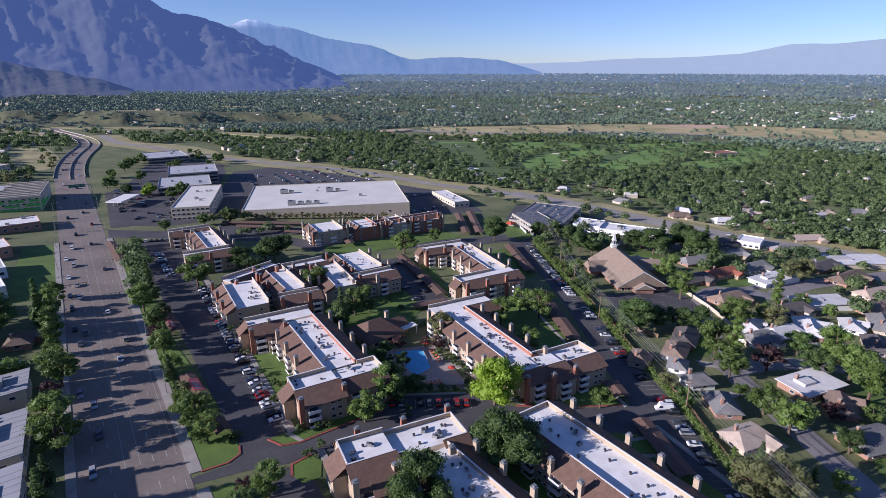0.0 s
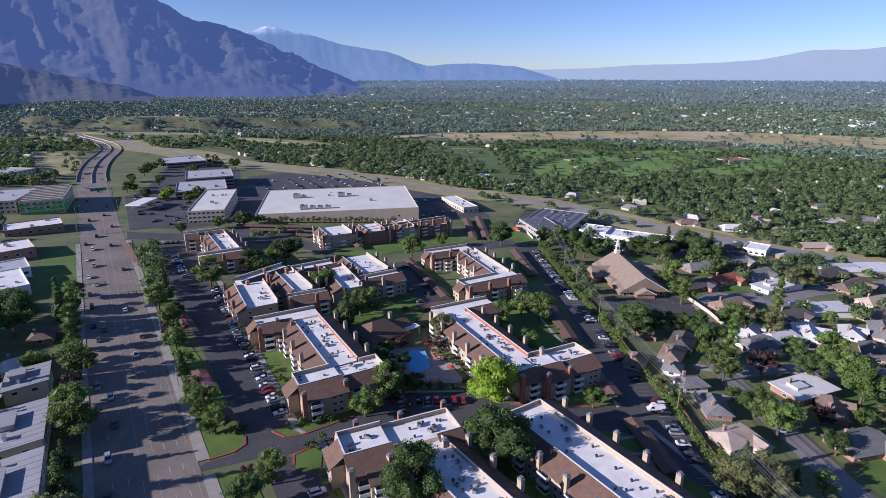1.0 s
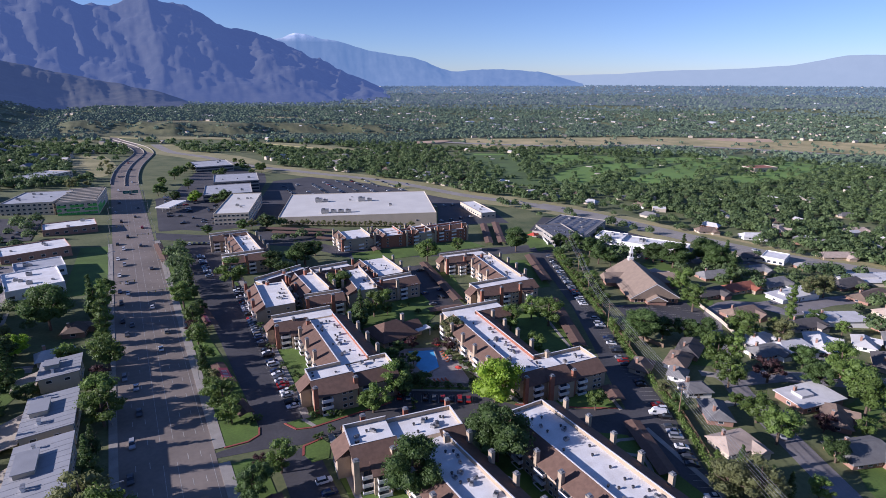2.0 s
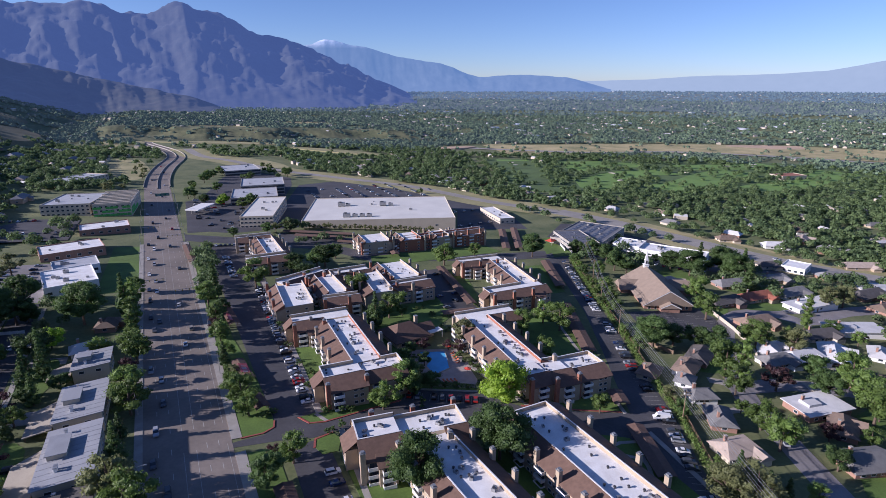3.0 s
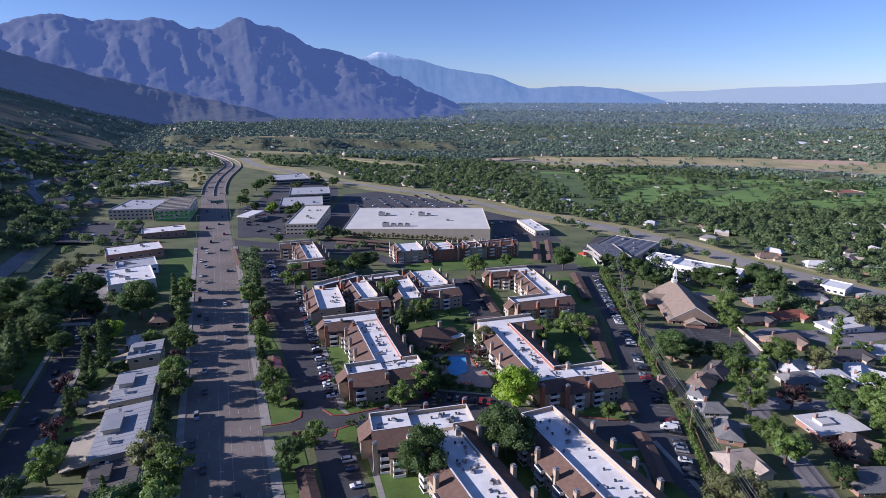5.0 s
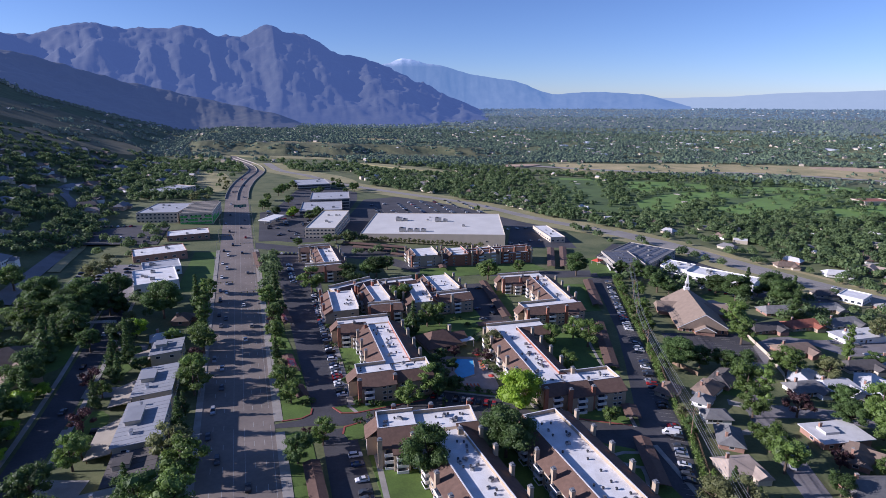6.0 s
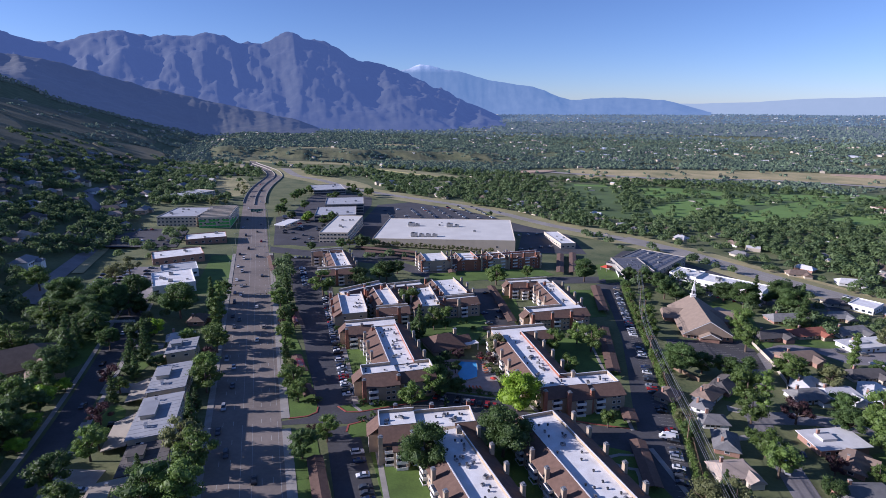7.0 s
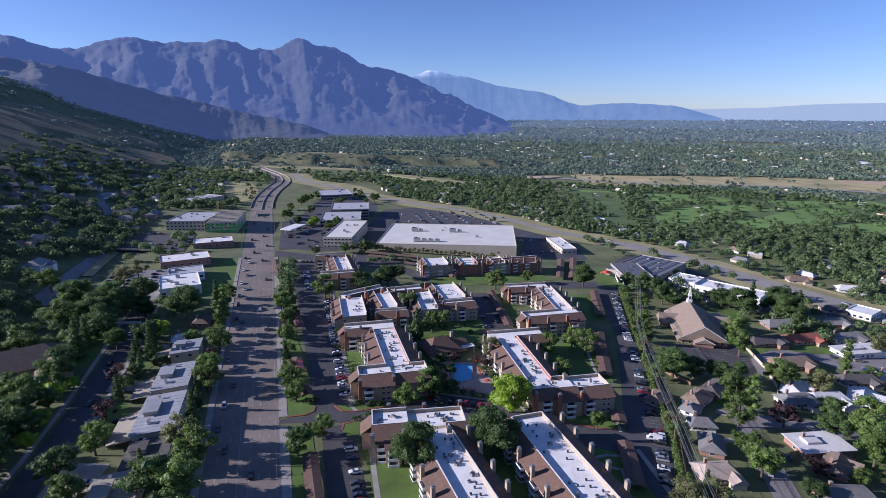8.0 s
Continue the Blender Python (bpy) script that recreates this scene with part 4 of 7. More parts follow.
# vents and small units on the apartment roofs: wing line, half width, count
vent_rng = random.Random(11)
for x0, y0, x1, y1, half, lift, n in ((48.5, 212, 48, 170, 4.6, 0.02, 20), (28, 164, 58, 163, 3.4, 0.04, 7), (109.5, 190, 106, 145, 4.6, 0.02, 20), (101, 139, 132, 137, 4.0, 0.04, 8),
                                      (31, 124, 42, 122.8, 3.8, 0.45, 7), (44.5, 122.4, 62, 120.2, 4.0, 0.03, 10), (51.5, 110, 57, 36, 4.6, 0.03, 34), (88, 114, 91, 22, 5.4, 0, 44), (168, 270, 162, 229, 4.0, 0.02, 9),
                                      (37, 264, 36, 237, 5.6, 0.02, 8), (83, 272, 81, 242, 4.0, 0.02, 6), (101, 285, 101, 260, 6.0, 0.04, 6), (39, 368, 40, 328, 4.0, 0.02, 8)):
    zc = ground_z((x0 + x1) / 2, (y0 + y1) / 2)
    d = Vector((x1 - x0, y1 - y0)).normalized()
    for k in range(n):
        t, s = vent_rng.uniform(0.03, 0.97), vent_rng.uniform(-0.8, 0.8) * half
        m = Matrix.Translation((x0 + (x1 - x0) * t - d.y * s, y0 + (y1 - y0) * t + d.x * s, zc + STRIP_Z + lift + 0.05 + lift * 0.1)) @ Matrix.Rotation(vent_rng.uniform(0, 3), 4, "Z")
        if vent_rng.random() < 0.62:
            vent(m @ Matrix.Diagonal((1.3, 1.3, 1.0, 1)))
        else:
            rooftop_unit(m, vent_rng.uniform(0.8, 1.3))

M_CREAM = material("cream_wall", (0.52, 0.45, 0.35), 0.85, vary=0.12, scale=0.15)
M_BRICK = material("pale_red_brick", (0.33, 0.19, 0.14), 0.9, vary=0.2, scale=1.0)
M_GREEN = material("green_sheathing", (0.10, 0.42, 0.10), 0.8, vary=0.25, scale=0.4)
M_ROOF_DARK = material("dark_grey_roof", (0.155, 0.16, 0.18), 0.75, vary=0.25, scale=0.2)
M_SOLAR = material("solar_panel", (0.13, 0.14, 0.17), 0.4, vary=0.3, scale=0.4)
flat_building("supermarket", "long cream supermarket with a huge white flat roof", (77, 428), (196, 384), 92, 9.0, M_CREAM, M_ROOF_CREAM, bays=4, units=3, parapet=0.5, category="shop")
flat_building("office_building", "white three-storey office building with vertical bays", (31, 441), (56, 433), 80, 9.5, M_CREAM, M_ROOF_CREAM, rows=3, bays=8, units=5)
flat_building("office_building", "low office building with ribbon windows and pale roof", (33, 536), (76, 530), 52, 7.0, M_CONCRETE, M_ROOF_GREY, rows=2, glass_band=True, units=3)
flat_building("office_building", "stepped rear block of a low office with ribbon windows", (48, 588.5), (92, 582.5), 50, 10.0, M_CONCRETE, M_ROOF_GREY, rows=3, glass_band=True, units=3)
flat_building("office_building", "low office building with ribbon windows behind trees", (44, 726), (88, 728), 54, 6.5, M_CONCRETE, M_ROOF_GREY, rows=2, glass_band=True, units=2)
flat_building("shop", "small flat-roofed shop with a white roof", (248, 397), (262, 395), 50, 5.0, M_CREAM, bays=3, units=3, category="shop")
flat_building("shop", "white-roofed shop at the end of a row", (289, 297), (299, 279.5), 20, 5.4, M_WHITE, bays=4, units=3, category="shop")
flat_building("shop", "long white-roofed shop in a row", (299.2, 279.2), (322, 240), 20, 5.0, M_WHITE, bays=9, units=7, category="shop")
for c0, c1, depth, tall in (((250, 297), (271, 291), 40, 7.2), ((272, 293), (327, 325), 40, 6.5)):
    condo = flat_building("condominium", "pale condominium with rows of dark panels on its roof", c0, c1, depth, tall, M_CONCRETE, M_ROOF_DARK, rows=2, bays=int(depth / 5), units=5)
    run = (Vector(c1) - Vector(c0)).length
    for r in range(5):
        for k in range(int(run / 6)):
            u, v = 2 + k * 6, 4 + r * 7
            piece("solar_panel", [([(u, v, tall + 0.15), (u + 5, v, tall + 0.15), (u + 5, v + 2.6, tall + 0.9), (u, v + 2.6, tall + 0.9), (u, v, tall + 0.08), (u + 5, v, tall + 0.08), (u + 5, v + 2.6, tall + 0.05), (u, v + 2.6, tall + 0.05)],
                                   [(0, 1, 2, 3), (0, 4, 5, 1), (1, 5, 6, 2), (2, 6, 7, 3), (3, 7, 4, 0)], 0)], [M_SOLAR], condo)
flat_building("shop", "flat white-roofed shop beside the avenue", (-91, 377), (-57, 385), 24, 4.8, M_BRICK, bays=6, units=3, category="shop")
flat_building("shop", "flat white-roofed shop beside the avenue lawn", (-78, 308), (-54, 313), 33, 5.2, M_WHITE, bays=5, units=5, category="shop")
flat_building("shop", "rear shop block with a grey flat roof", (-79, 341.5), (-56.5, 346), 20, 4.6, M_WHITE, M_ROOF_GREY, bays=5, units=2, category="shop")
flat_building("shop", "low flat-roofed shop beside the avenue", (-78, 440), (-46, 444), 22, 4.5, M_BRICK, bays=6, units=2, category="shop")
flat_building("shop", "low white shop beside the highway", (369, 214), (374, 200), 18, 4.5, M_WHITE, bays=4, category="shop")
flat_building("office_building", "unfinished office building with green sheathed walls", (-76, 508), (-48, 506), 62, 10.0, M_CREAM, M_ROOF_GREY, rows=3, bays=7, units=4)
unfinished = bpy.data.objects["office_building.004"]
for r in range(3):
    for k in range(9):
        if (k * 7 + r * 5) % 4 or r == 0:
            piece("sheathing", [(*box_geo(0.3 + k * 3.05, 3.2 + k * 3.05, -0.2, -0.08, 0.3 + r * 3.1, 2.2 + r * 3.1), 0)], [M_GREEN], unfinished, "bright green sheathing board" if not (r or k) else "")
for k in range(8):
    piece("sheathing", [(*box_geo(28.15, 28.27, 1 + k * 5, 5 + k * 5, 0.4, 6.4 if k < 4 else 3.4), 0)], [M_GREEN], unfinished)
for k in range(12):
    piece("roof_joist", [(*box_geo(1, 27, 3 + k * 4.8, 4.6 + k * 4.8, 10.05, 11.0 + 0.5 * (k % 3)), 0)], [M_CREAM], unfinished, "pale bare roof framing" if not k else "")
flat_building("office_building", "three-storey office building with rows of windows", (-114, 520), (-78, 512), 50, 9.5, M_CREAM, M_ROOF_GREY, rows=3, bays=10, units=6)
flat_building("office_building", "long low office building on the hillside road", (-117, 657), (-80, 704), 30, 6.0, M_CREAM, M_ROOF_GREY, rows=2, bays=12, units=2)
flat_building("clubhouse", "red-roofed golf clubhouse among trees", (800, 500), (842, 490), 26, 6.0, M_CREAM, M_RUST, rows=1, bays=8)

# large air handlers of the supermarket: four in a row near the front, two further back
store = bpy.data.objects["supermarket"].matrix_basis
for u, v, size in ((36, 12, 4.2), (43, 12, 3.2), (49, 12, 3.2), (55, 12, 3.2), (28, 56, 4.4), (34, 56, 3.0), (66, 55, 4.4), (73, 55, 3.0)):
    rooftop_unit(store @ Matrix.Translation((u, v, 9.02)), size)


def canopy(x, y, turn):
    ob = tagged(new("fuel_canopy"), "white fuel station canopy on slim posts", "canopy")
    ob.matrix_basis = pose(x, y, ground_z(x, y), 0, 0, turn)
    piece("roof", [(*box_geo(-14, 14, -6, 6, 4.6, 5.5), 0)], [M_WHITE], ob)
    for k in (-9, 9):
        for j in (-3, 3):
            put("post", shared("canopy_post", [(*box_geo(-0.25, 0.25, -0.25, 0.25, -0.5, 4.6), 0)], [M_METAL]), ob, Matrix.Translation((k, j, 0)))


canopy(5, 507, 58)


def overhead_sign(y):
    """A green direction sign on a gantry across the avenue."""
    ob = tagged(new("road_sign"), "green direction sign on a steel gantry over the avenue", "road sign")
    x = road_centre(y)
    ob.matrix_basis = Matrix.Translation((x, y, ground_z(x, y)))
    piece("post", [(*box_geo(13.3, 13.7, -0.2, 0.2, -1, 8.2), 0)], [M_METAL], ob)
    piece("beam", [(*box_geo(-3, 13.3, -0.15, 0.15, 7.6, 7.9), 0)], [M_METAL], ob)
    sign = material("sign_green", (0.02, 0.16, 0.10), 0.5, vary=0.1)
    piece("sign_panel", [(*box_geo(-2.5, 9.5, -0.35, -0.2, 6.2, 8.8), 0)] + [(*box_geo(-1.5 + 4 * k, 1.2 + 4 * k, -0.38, -0.35, zz, zz + 0.35), 1) for k in range(3) for zz in (6.9, 7.7)], [sign, M_PAINT], ob, "green panel with white bars")


overhead_sign(560)


def gabled(ob, x0, x1, y0, y1, eave, ridge, roof, over=0.6, hip=0.0, wall=None, sink=2.0, axis="x"):
    """Walls and a pitched roof over a rectangle; hip is how far the ridge ends stand in."""
    if axis == "y":
        tr = lambda p: (p[1], p[0], p[2])
        x0, x1, y0, y1 = y0, y1, x0, x1
    else:
        tr = lambda p: p
    ym = (y0 + y1) / 2
    slope = (ridge - eave) / ((y1 - y0) / 2)
    top = ridge - 0.04
    wv = [(x0, y0, -sink), (x1, y0, -sink), (x1, y1, -sink), (x0, y1, -sink), (x0, y0, eave), (x1, y0, eave), (x1, y1, eave), (x0, y1, eave), (x0 + hip, ym, top - 0.1), (x1 - hip, ym, top - 0.1)]
    wf = [(3, 2, 1, 0), (0, 1, 5, 4), (2, 3, 7, 6), (1, 2, 6, 9, 5) if not hip else (1, 2, 6, 5), (3, 0, 4, 8, 7) if not hip else (3, 0, 4, 7), (4, 5, 9, 8), (6, 7, 8, 9)]
    if hip:
        wf += [(5, 6, 9), (7, 4, 8)]
    piece("wall", [([tr(p) for p in wv], wf, 0)], [wall], ob)
    e = eave - over * slope
    rx0, rx1 = x0 - over, x1 + over
    hx0, hx1 = (x0 + hip, x1 - hip) if hip else (rx0, rx1)
    rv = [(rx0, y0 - over, e), (rx1, y0 - over, e), (rx1, y1 + over, e), (rx0, y1 + over, e), (hx0, ym, ridge), (hx1, ym, ridge)]
    rv = [(a, b, c + 0.12) for a, b, c in rv] + [(a, b, c - 0.1) for a, b, c in rv]
    rf = [(0, 1, 5, 4), (2, 3, 4, 5), (1, 2, 5), (3, 0, 4), (0, 6, 7, 1), (1, 7, 8, 2), (2, 8, 9, 3), (3, 9, 6, 0), (7, 6, 10, 11), (9, 8, 11, 10)]
    piece("roof", [([tr(p) for p in rv], rf, 0)], [roof], ob)


M_TANROOF = material("tan_shingle", (0.27, 0.205, 0.155), 0.9, vary=0.2, scale=0.4, bump=0.2)
M_HOUSE_ROOFS = [material("grey_shingle", (0.20, 0.195, 0.19), 0.9, vary=0.3, scale=0.5, bump=0.3, per_object=0.25),
                 material("brown_house_shingle", (0.20, 0.145, 0.11), 0.9, vary=0.3, scale=0.5, bump=0.3, per_object=0.25),
                 material("pale_roof", (0.56, 0.55, 0.54), 0.75, vary=0.2, scale=0.3, per_object=0.15),
                 material("tan_house_shingle", (0.40, 0.32, 0.26), 0.9, vary=0.25, scale=0.5, per_object=0.15),
                 material("red_house_roof", (0.33, 0.115, 0.07), 0.85, vary=0.3, scale=0.5),
                 material("dark_shingle", (0.10, 0.09, 0.085), 0.9, vary=0.3, scale=0.5, per_object=0.2),
                 material("grey_membrane", (0.225, 0.23, 0.245), 0.8, vary=0.2, scale=0.3, per_object=0.15)]
M_HOUSE_WALLS = [M_BRICK, M_CREAM, M_WHITE, M_STUCCO]


def church():
    """A church with one great tan roof, a lower cross wing, a brick porch and a white steeple."""
    ob = tagged(new("church"), "tan-roofed church with brick walls and a white steeple", "church")
    ob.matrix_basis = pose(237.5, 204, ground_z(238, 204), 0, 0, -28)
    gabled(ob, -13, 13, -22, 23, 4.0, 12.0, M_TANROOF, 1.2, 0, M_BRICK, 4, axis="y")
    gabled(ob, -19, 24, 3, 15, 3.6, 7.4, M_TANROOF, 0.9, 0, M_BRICK, 4)
    gabled(ob, -5, 5, -26, -20, 3.4, 6.0, M_TANROOF, 0.6, 0, M_BRICK, 4, axis="y")
    for k in range(-3, 4):
        put("window", window_mesh(1.5, 2.2), ob, Matrix.Translation((k * 3.4, -22.0, 0.9)) @ Matrix.Rotation(math.pi, 4, "Z"))
    piece("tower", [(*box_geo(-1.4, 1.4, 19.6, 22.4, 6, 13.0), 0), (*box_geo(-1.65, 1.65, 19.35, 22.65, 13.0, 13.3), 0), (*box_geo(-0.95, 0.95, 20.05, 21.95, 13.3, 16.0), 0), (*box_geo(-1.2, 1.2, 19.8, 22.2, 16.0, 16.25), 0)], [M_WHITE], ob, "white square tower")
    for k in range(4):
        put("louvre", shared("tower_louvre", [(*box_geo(-0.5, 0.5, 0.95, 1.0, 13.7, 15.6), 0)], [M_DARK]), ob, Matrix.Translation((0, 21, 0)) @ Matrix.Rotation(k * math.pi / 2, 4, "Z"))
    piece("spire", [([(-0.9, 20.1, 16.25), (0.9, 20.1, 16.25), (0.9, 21.9, 16.25), (-0.9, 21.9, 16.25), (0, 21, 22.5)], [(0, 1, 4), (1, 2, 4), (2, 3, 4), (3, 0, 4)], 0)], [M_WHITE], ob, "slender white spire")
    for x0, x1, y, z0 in ((-14.3, 14.3, -23.25, 3.45), (-5.7, 5.7, -26.65, 3.2)):
        top = 12.0 if z0 > 3.3 else 6.0
        piece("fascia", [([(x0, y, z0), (0, y, top + 0.05), (x1, y, z0), (x0, y, z0 - 0.45), (0, y, top - 0.45), (x1, y, z0 - 0.45)], [(0, 1, 4, 3), (1, 2, 5, 4)], 0)], [M_WHITE], ob, "white gable board")


church()


def club_house():
    ob = tagged(new("club_house"), "low club house with a brown hipped roof beside the pool", "house")
    ob.matrix_basis = pose(78, 200, ground_z(78, 200), 0, 0, 8)
    gabled(ob, -10, 6, -8, 8, 4.0, 8.4, M_SHINGLE, 1.2, 5.0, M_STUCCO, 3)
    gabled(ob, 4, 12, -4, 5, 3.2, 5.6, M_SHINGLE, 0.8, 0, M_STUCCO, 3)
    piece("flat_roof", [(*box_geo(8, 15, -7, -3, 2.8, 3.2), 0)], [M_ROOF_WHITE], ob, "white flat porch roof")
    piece("post", [(*box_geo(14.5, 14.8, -6.8, -6.5, -2, 2.8), 0)], [M_WHITE], ob)
    for k in range(-2, 2):
        put("window", window_mesh(2.2, 1.6), ob, Matrix.Translation((k * 3.4, -8, 0.9)) @ Matrix.Rotation(math.pi, 4, "Z"))
    put("chimney", shared("stub_chimney", [(*box_geo(-0.7, 0.7, -0.7, 0.7, 2, 8.6), 0), (*box_geo(-0.8, 0.8, -0.8, 0.8, 8.6, 8.8), 1)], [M_STUCCO, M_METAL]), ob, Matrix.Translation((6, 3, 0)))


club_house()
M_DECK = material("pool_deck_concrete", (0.40, 0.33, 0.29), 0.85, vary=0.25, scale=0.3)
sheet("pool_deck", [(73, 188), (94, 182), (88, 147), (70, 155), (71, 175)], 0.16, M_DECK, "pinkish concrete pool deck", category="pool deck")


def pool():
    """A swimming pool of two joined basins with a pale coping."""
    outline = [(77, 184), (87, 180), (85, 173), (82.5, 166), (74.5, 163.5), (73.5, 170), (77, 174)]
    ob = tagged(new("swimming_pool"), "bright blue swimming pool with a pale coping", "pool")
    base = Vector((80, 174, ground_z(80, 174) + 0.3))
    ob.location = base
    cx, cy = 80, 174
    top = [(x - cx, y - cy, 0.22) for x, y in outline]
    wat = [(x - cx, y - cy, 0.12) for x, y in outline]
    big = [((x - cx) * 1.07, (y - cy) * 1.05, 0.22) for x, y in outline]
    n = len(outline)
    low = [(x, y, -1.2) for x, y, z in big]
    piece("coping", [(top + big + low + wat, [(i, (i + 1) % n, (i + 1) % n + n, i + n) for i in range(n)] + [(i + n, (i + 1) % n + n, (i + 1) % n + 2 * n, i + 2 * n) for i in range(n)]
                      + [(i + 3 * n, (i + 1) % n + 3 * n, (i + 1) % n, i) for i in range(n)], 0)], [M_CONCRETE], ob, "pale concrete coping")
    piece("water", [(wat, [tuple(reversed(range(n)))], 0)], [M_WATER], ob, "clear blue water")


pool()


def parasol(x, y):
    v = [(0, 0, 2.6)] + [(1.5 * math.cos(k * 0.785), 1.5 * math.sin(k * 0.785), 2.05) for k in range(8)]
    red = bpy.data.materials.get("parasol_red") or material("parasol_red", (0.55, 0.06, 0.04), 0.8, vary=0.15)
    ob = tagged(new("parasol"), "red parasol open on the pool deck", "parasol", "parasols by the pool")
    ob.location = (x, y, ground_z(x, y) + 0.16)
    put("canopy", shared("parasol_canopy", [(v, [(0, 1 + k, 1 + (k + 1) % 8) for k in range(8)], 0)], [red]), ob, Matrix.Identity(4))
    put("pole", shared("parasol_pole", [(*box_geo(-0.04, 0.04, -0.04, 0.04, 0, 2.5), 0)], [M_METAL]), ob, Matrix.Identity(4))


def lounger(x, y, turn):
    ob = tagged(new("sun_lounger"), "orange sun lounger beside the pool", "lounger", "loungers by the pool")
    ob.matrix_basis = pose(x, y, ground_z(x, y) + 0.16, 0, 0, turn)
    cloth = bpy.data.materials.get("lounger_orange") or material("lounger_orange", (0.55, 0.14, 0.06), 0.8, vary=0.2)
    put("seat", shared("lounger_seat", [(*box_geo(-0.35, 0.35, -1.0, 0.4, 0.28, 0.36), 0)], [cloth]), ob, Matrix.Identity(4))
    put("backrest", shared("lounger_back", [(*box_geo(-0.35, 0.35, 0, 0.75, 0, 0.07), 0)], [cloth]), ob, Matrix.Translation((0, 0.4, 0.3)) @ Matrix.Rotation(0.7, 4, "X"))
    for k in (-0.3, 0.3):
        for j in (-0.85, 0.3):
            put("leg", shared("lounger_leg", [(*box_geo(-0.03, 0.03, -0.03, 0.03, 0, 0.28), 0)], [M_METAL]), ob, Matrix.Translation((k, j, 0)))


parasol(90, 182)
parasol(88, 160)
parasol(79, 189)
for k in range(4):
    lounger(76 + k * 1.5, 157 - k * 0.35, 10)
for k in range(5):
    lounger(90 - k * 0.4, 178 - k * 2.2, -80)


def carport(x0, y0, x1, y1, width, label="brown shingled carport roof on posts", mat=None):
    """A long low roof with a slight ridge on rows of posts."""
    d = Vector((x1 - x0, y1 - y0))
    length = d.length
    ob = tagged(new("carport"), label, "carport", "carports of the complex")
    slope = (ground_z(x1, y1) - ground_z(x0, y0)) / length
    ob.matrix_basis = Matrix.Translation((x0, y0, ground_z(x0, y0))) @ Matrix.Rotation(math.atan2(d.y, d.x), 4, "Z") @ Matrix.Rotation(-math.atan(slope), 4, "Y")
    h = width / 2
    v = [(u, y, z) for u in (0, length) for y, z in ((-h, 2.3), (0, 3.0), (h, 2.3), (h, 2.05), (0, 2.75), (-h, 2.05))]
    f = [(0, 6, 7, 1), (1, 7, 8, 2), (2, 8, 9, 3), (3, 9, 10, 4), (4, 10, 11, 5), (5, 11, 6, 0), (0, 1, 2, 3, 4, 5), (11, 10, 9, 8, 7, 6)]
    piece("roof", [(v, f, 0)], [mat or M_SHINGLE], ob)
    n = max(2, int(length / 6))
    for k in range(n):
        for s in (-0.7, 0.7):
            put("post", shared("carport_post", [(*box_geo(-0.08, 0.08, -0.08, 0.08, -0.6, 2.3), 0)], [M_WOOD]), ob, Matrix.Translation(((k + 0.5) * length / n, s * h, 0)))


for c in ((213, 280, 190, 232, 6.5), (174, 208, 147, 155, 6.5), (133, 124, 129, 115, 6.0), (123, 103, 112, 78, 6.0), (137, 290, 125, 224, 5.5), (104, 218, 122, 216.5, 5.5),
          (4, 262, 6.5, 238, 5.0), (3.5, 200, 6, 182, 5.0), (6, 170, 8, 160, 5.0), (-10, 388, -7, 346, 5.0), (60, 413, 108, 389, 6.0), (66, 398, 100, 380, 6.0), (128, 372, 120, 325, 5.5), (204, 316, 233, 370, 6.0), (214, 314, 246, 372, 6.0), (7, 118, 9, 60, 5.5), (110, 360, 92, 372, 5.0)):
    carport(*c)
pink = material("red_banner", (0.62, 0.12, 0.12), 0.7, vary=0.3, scale=0.5)
for x, y in ((5.6, 245), (5.2, 190)):
    ob = tagged(new("banner"), "faded red banner laid on a carport roof", "banner", "red banners")
    ob.matrix_basis = pose(x, y, ground_z(x, y) + 2.95, 0, 17, 4)
    piece("cloth", [(*box_geo(-1.7, 1.7, -4.5, 4.5, 0, 0.06), 0)] + [(*box_geo(-0.9, 0.9, k * 1.3 - 3.4, k * 1.3 - 2.8, 0.06, 0.07), 1) for k in range(5)], [pink, M_PAINT], ob, "red cloth with pale bars")


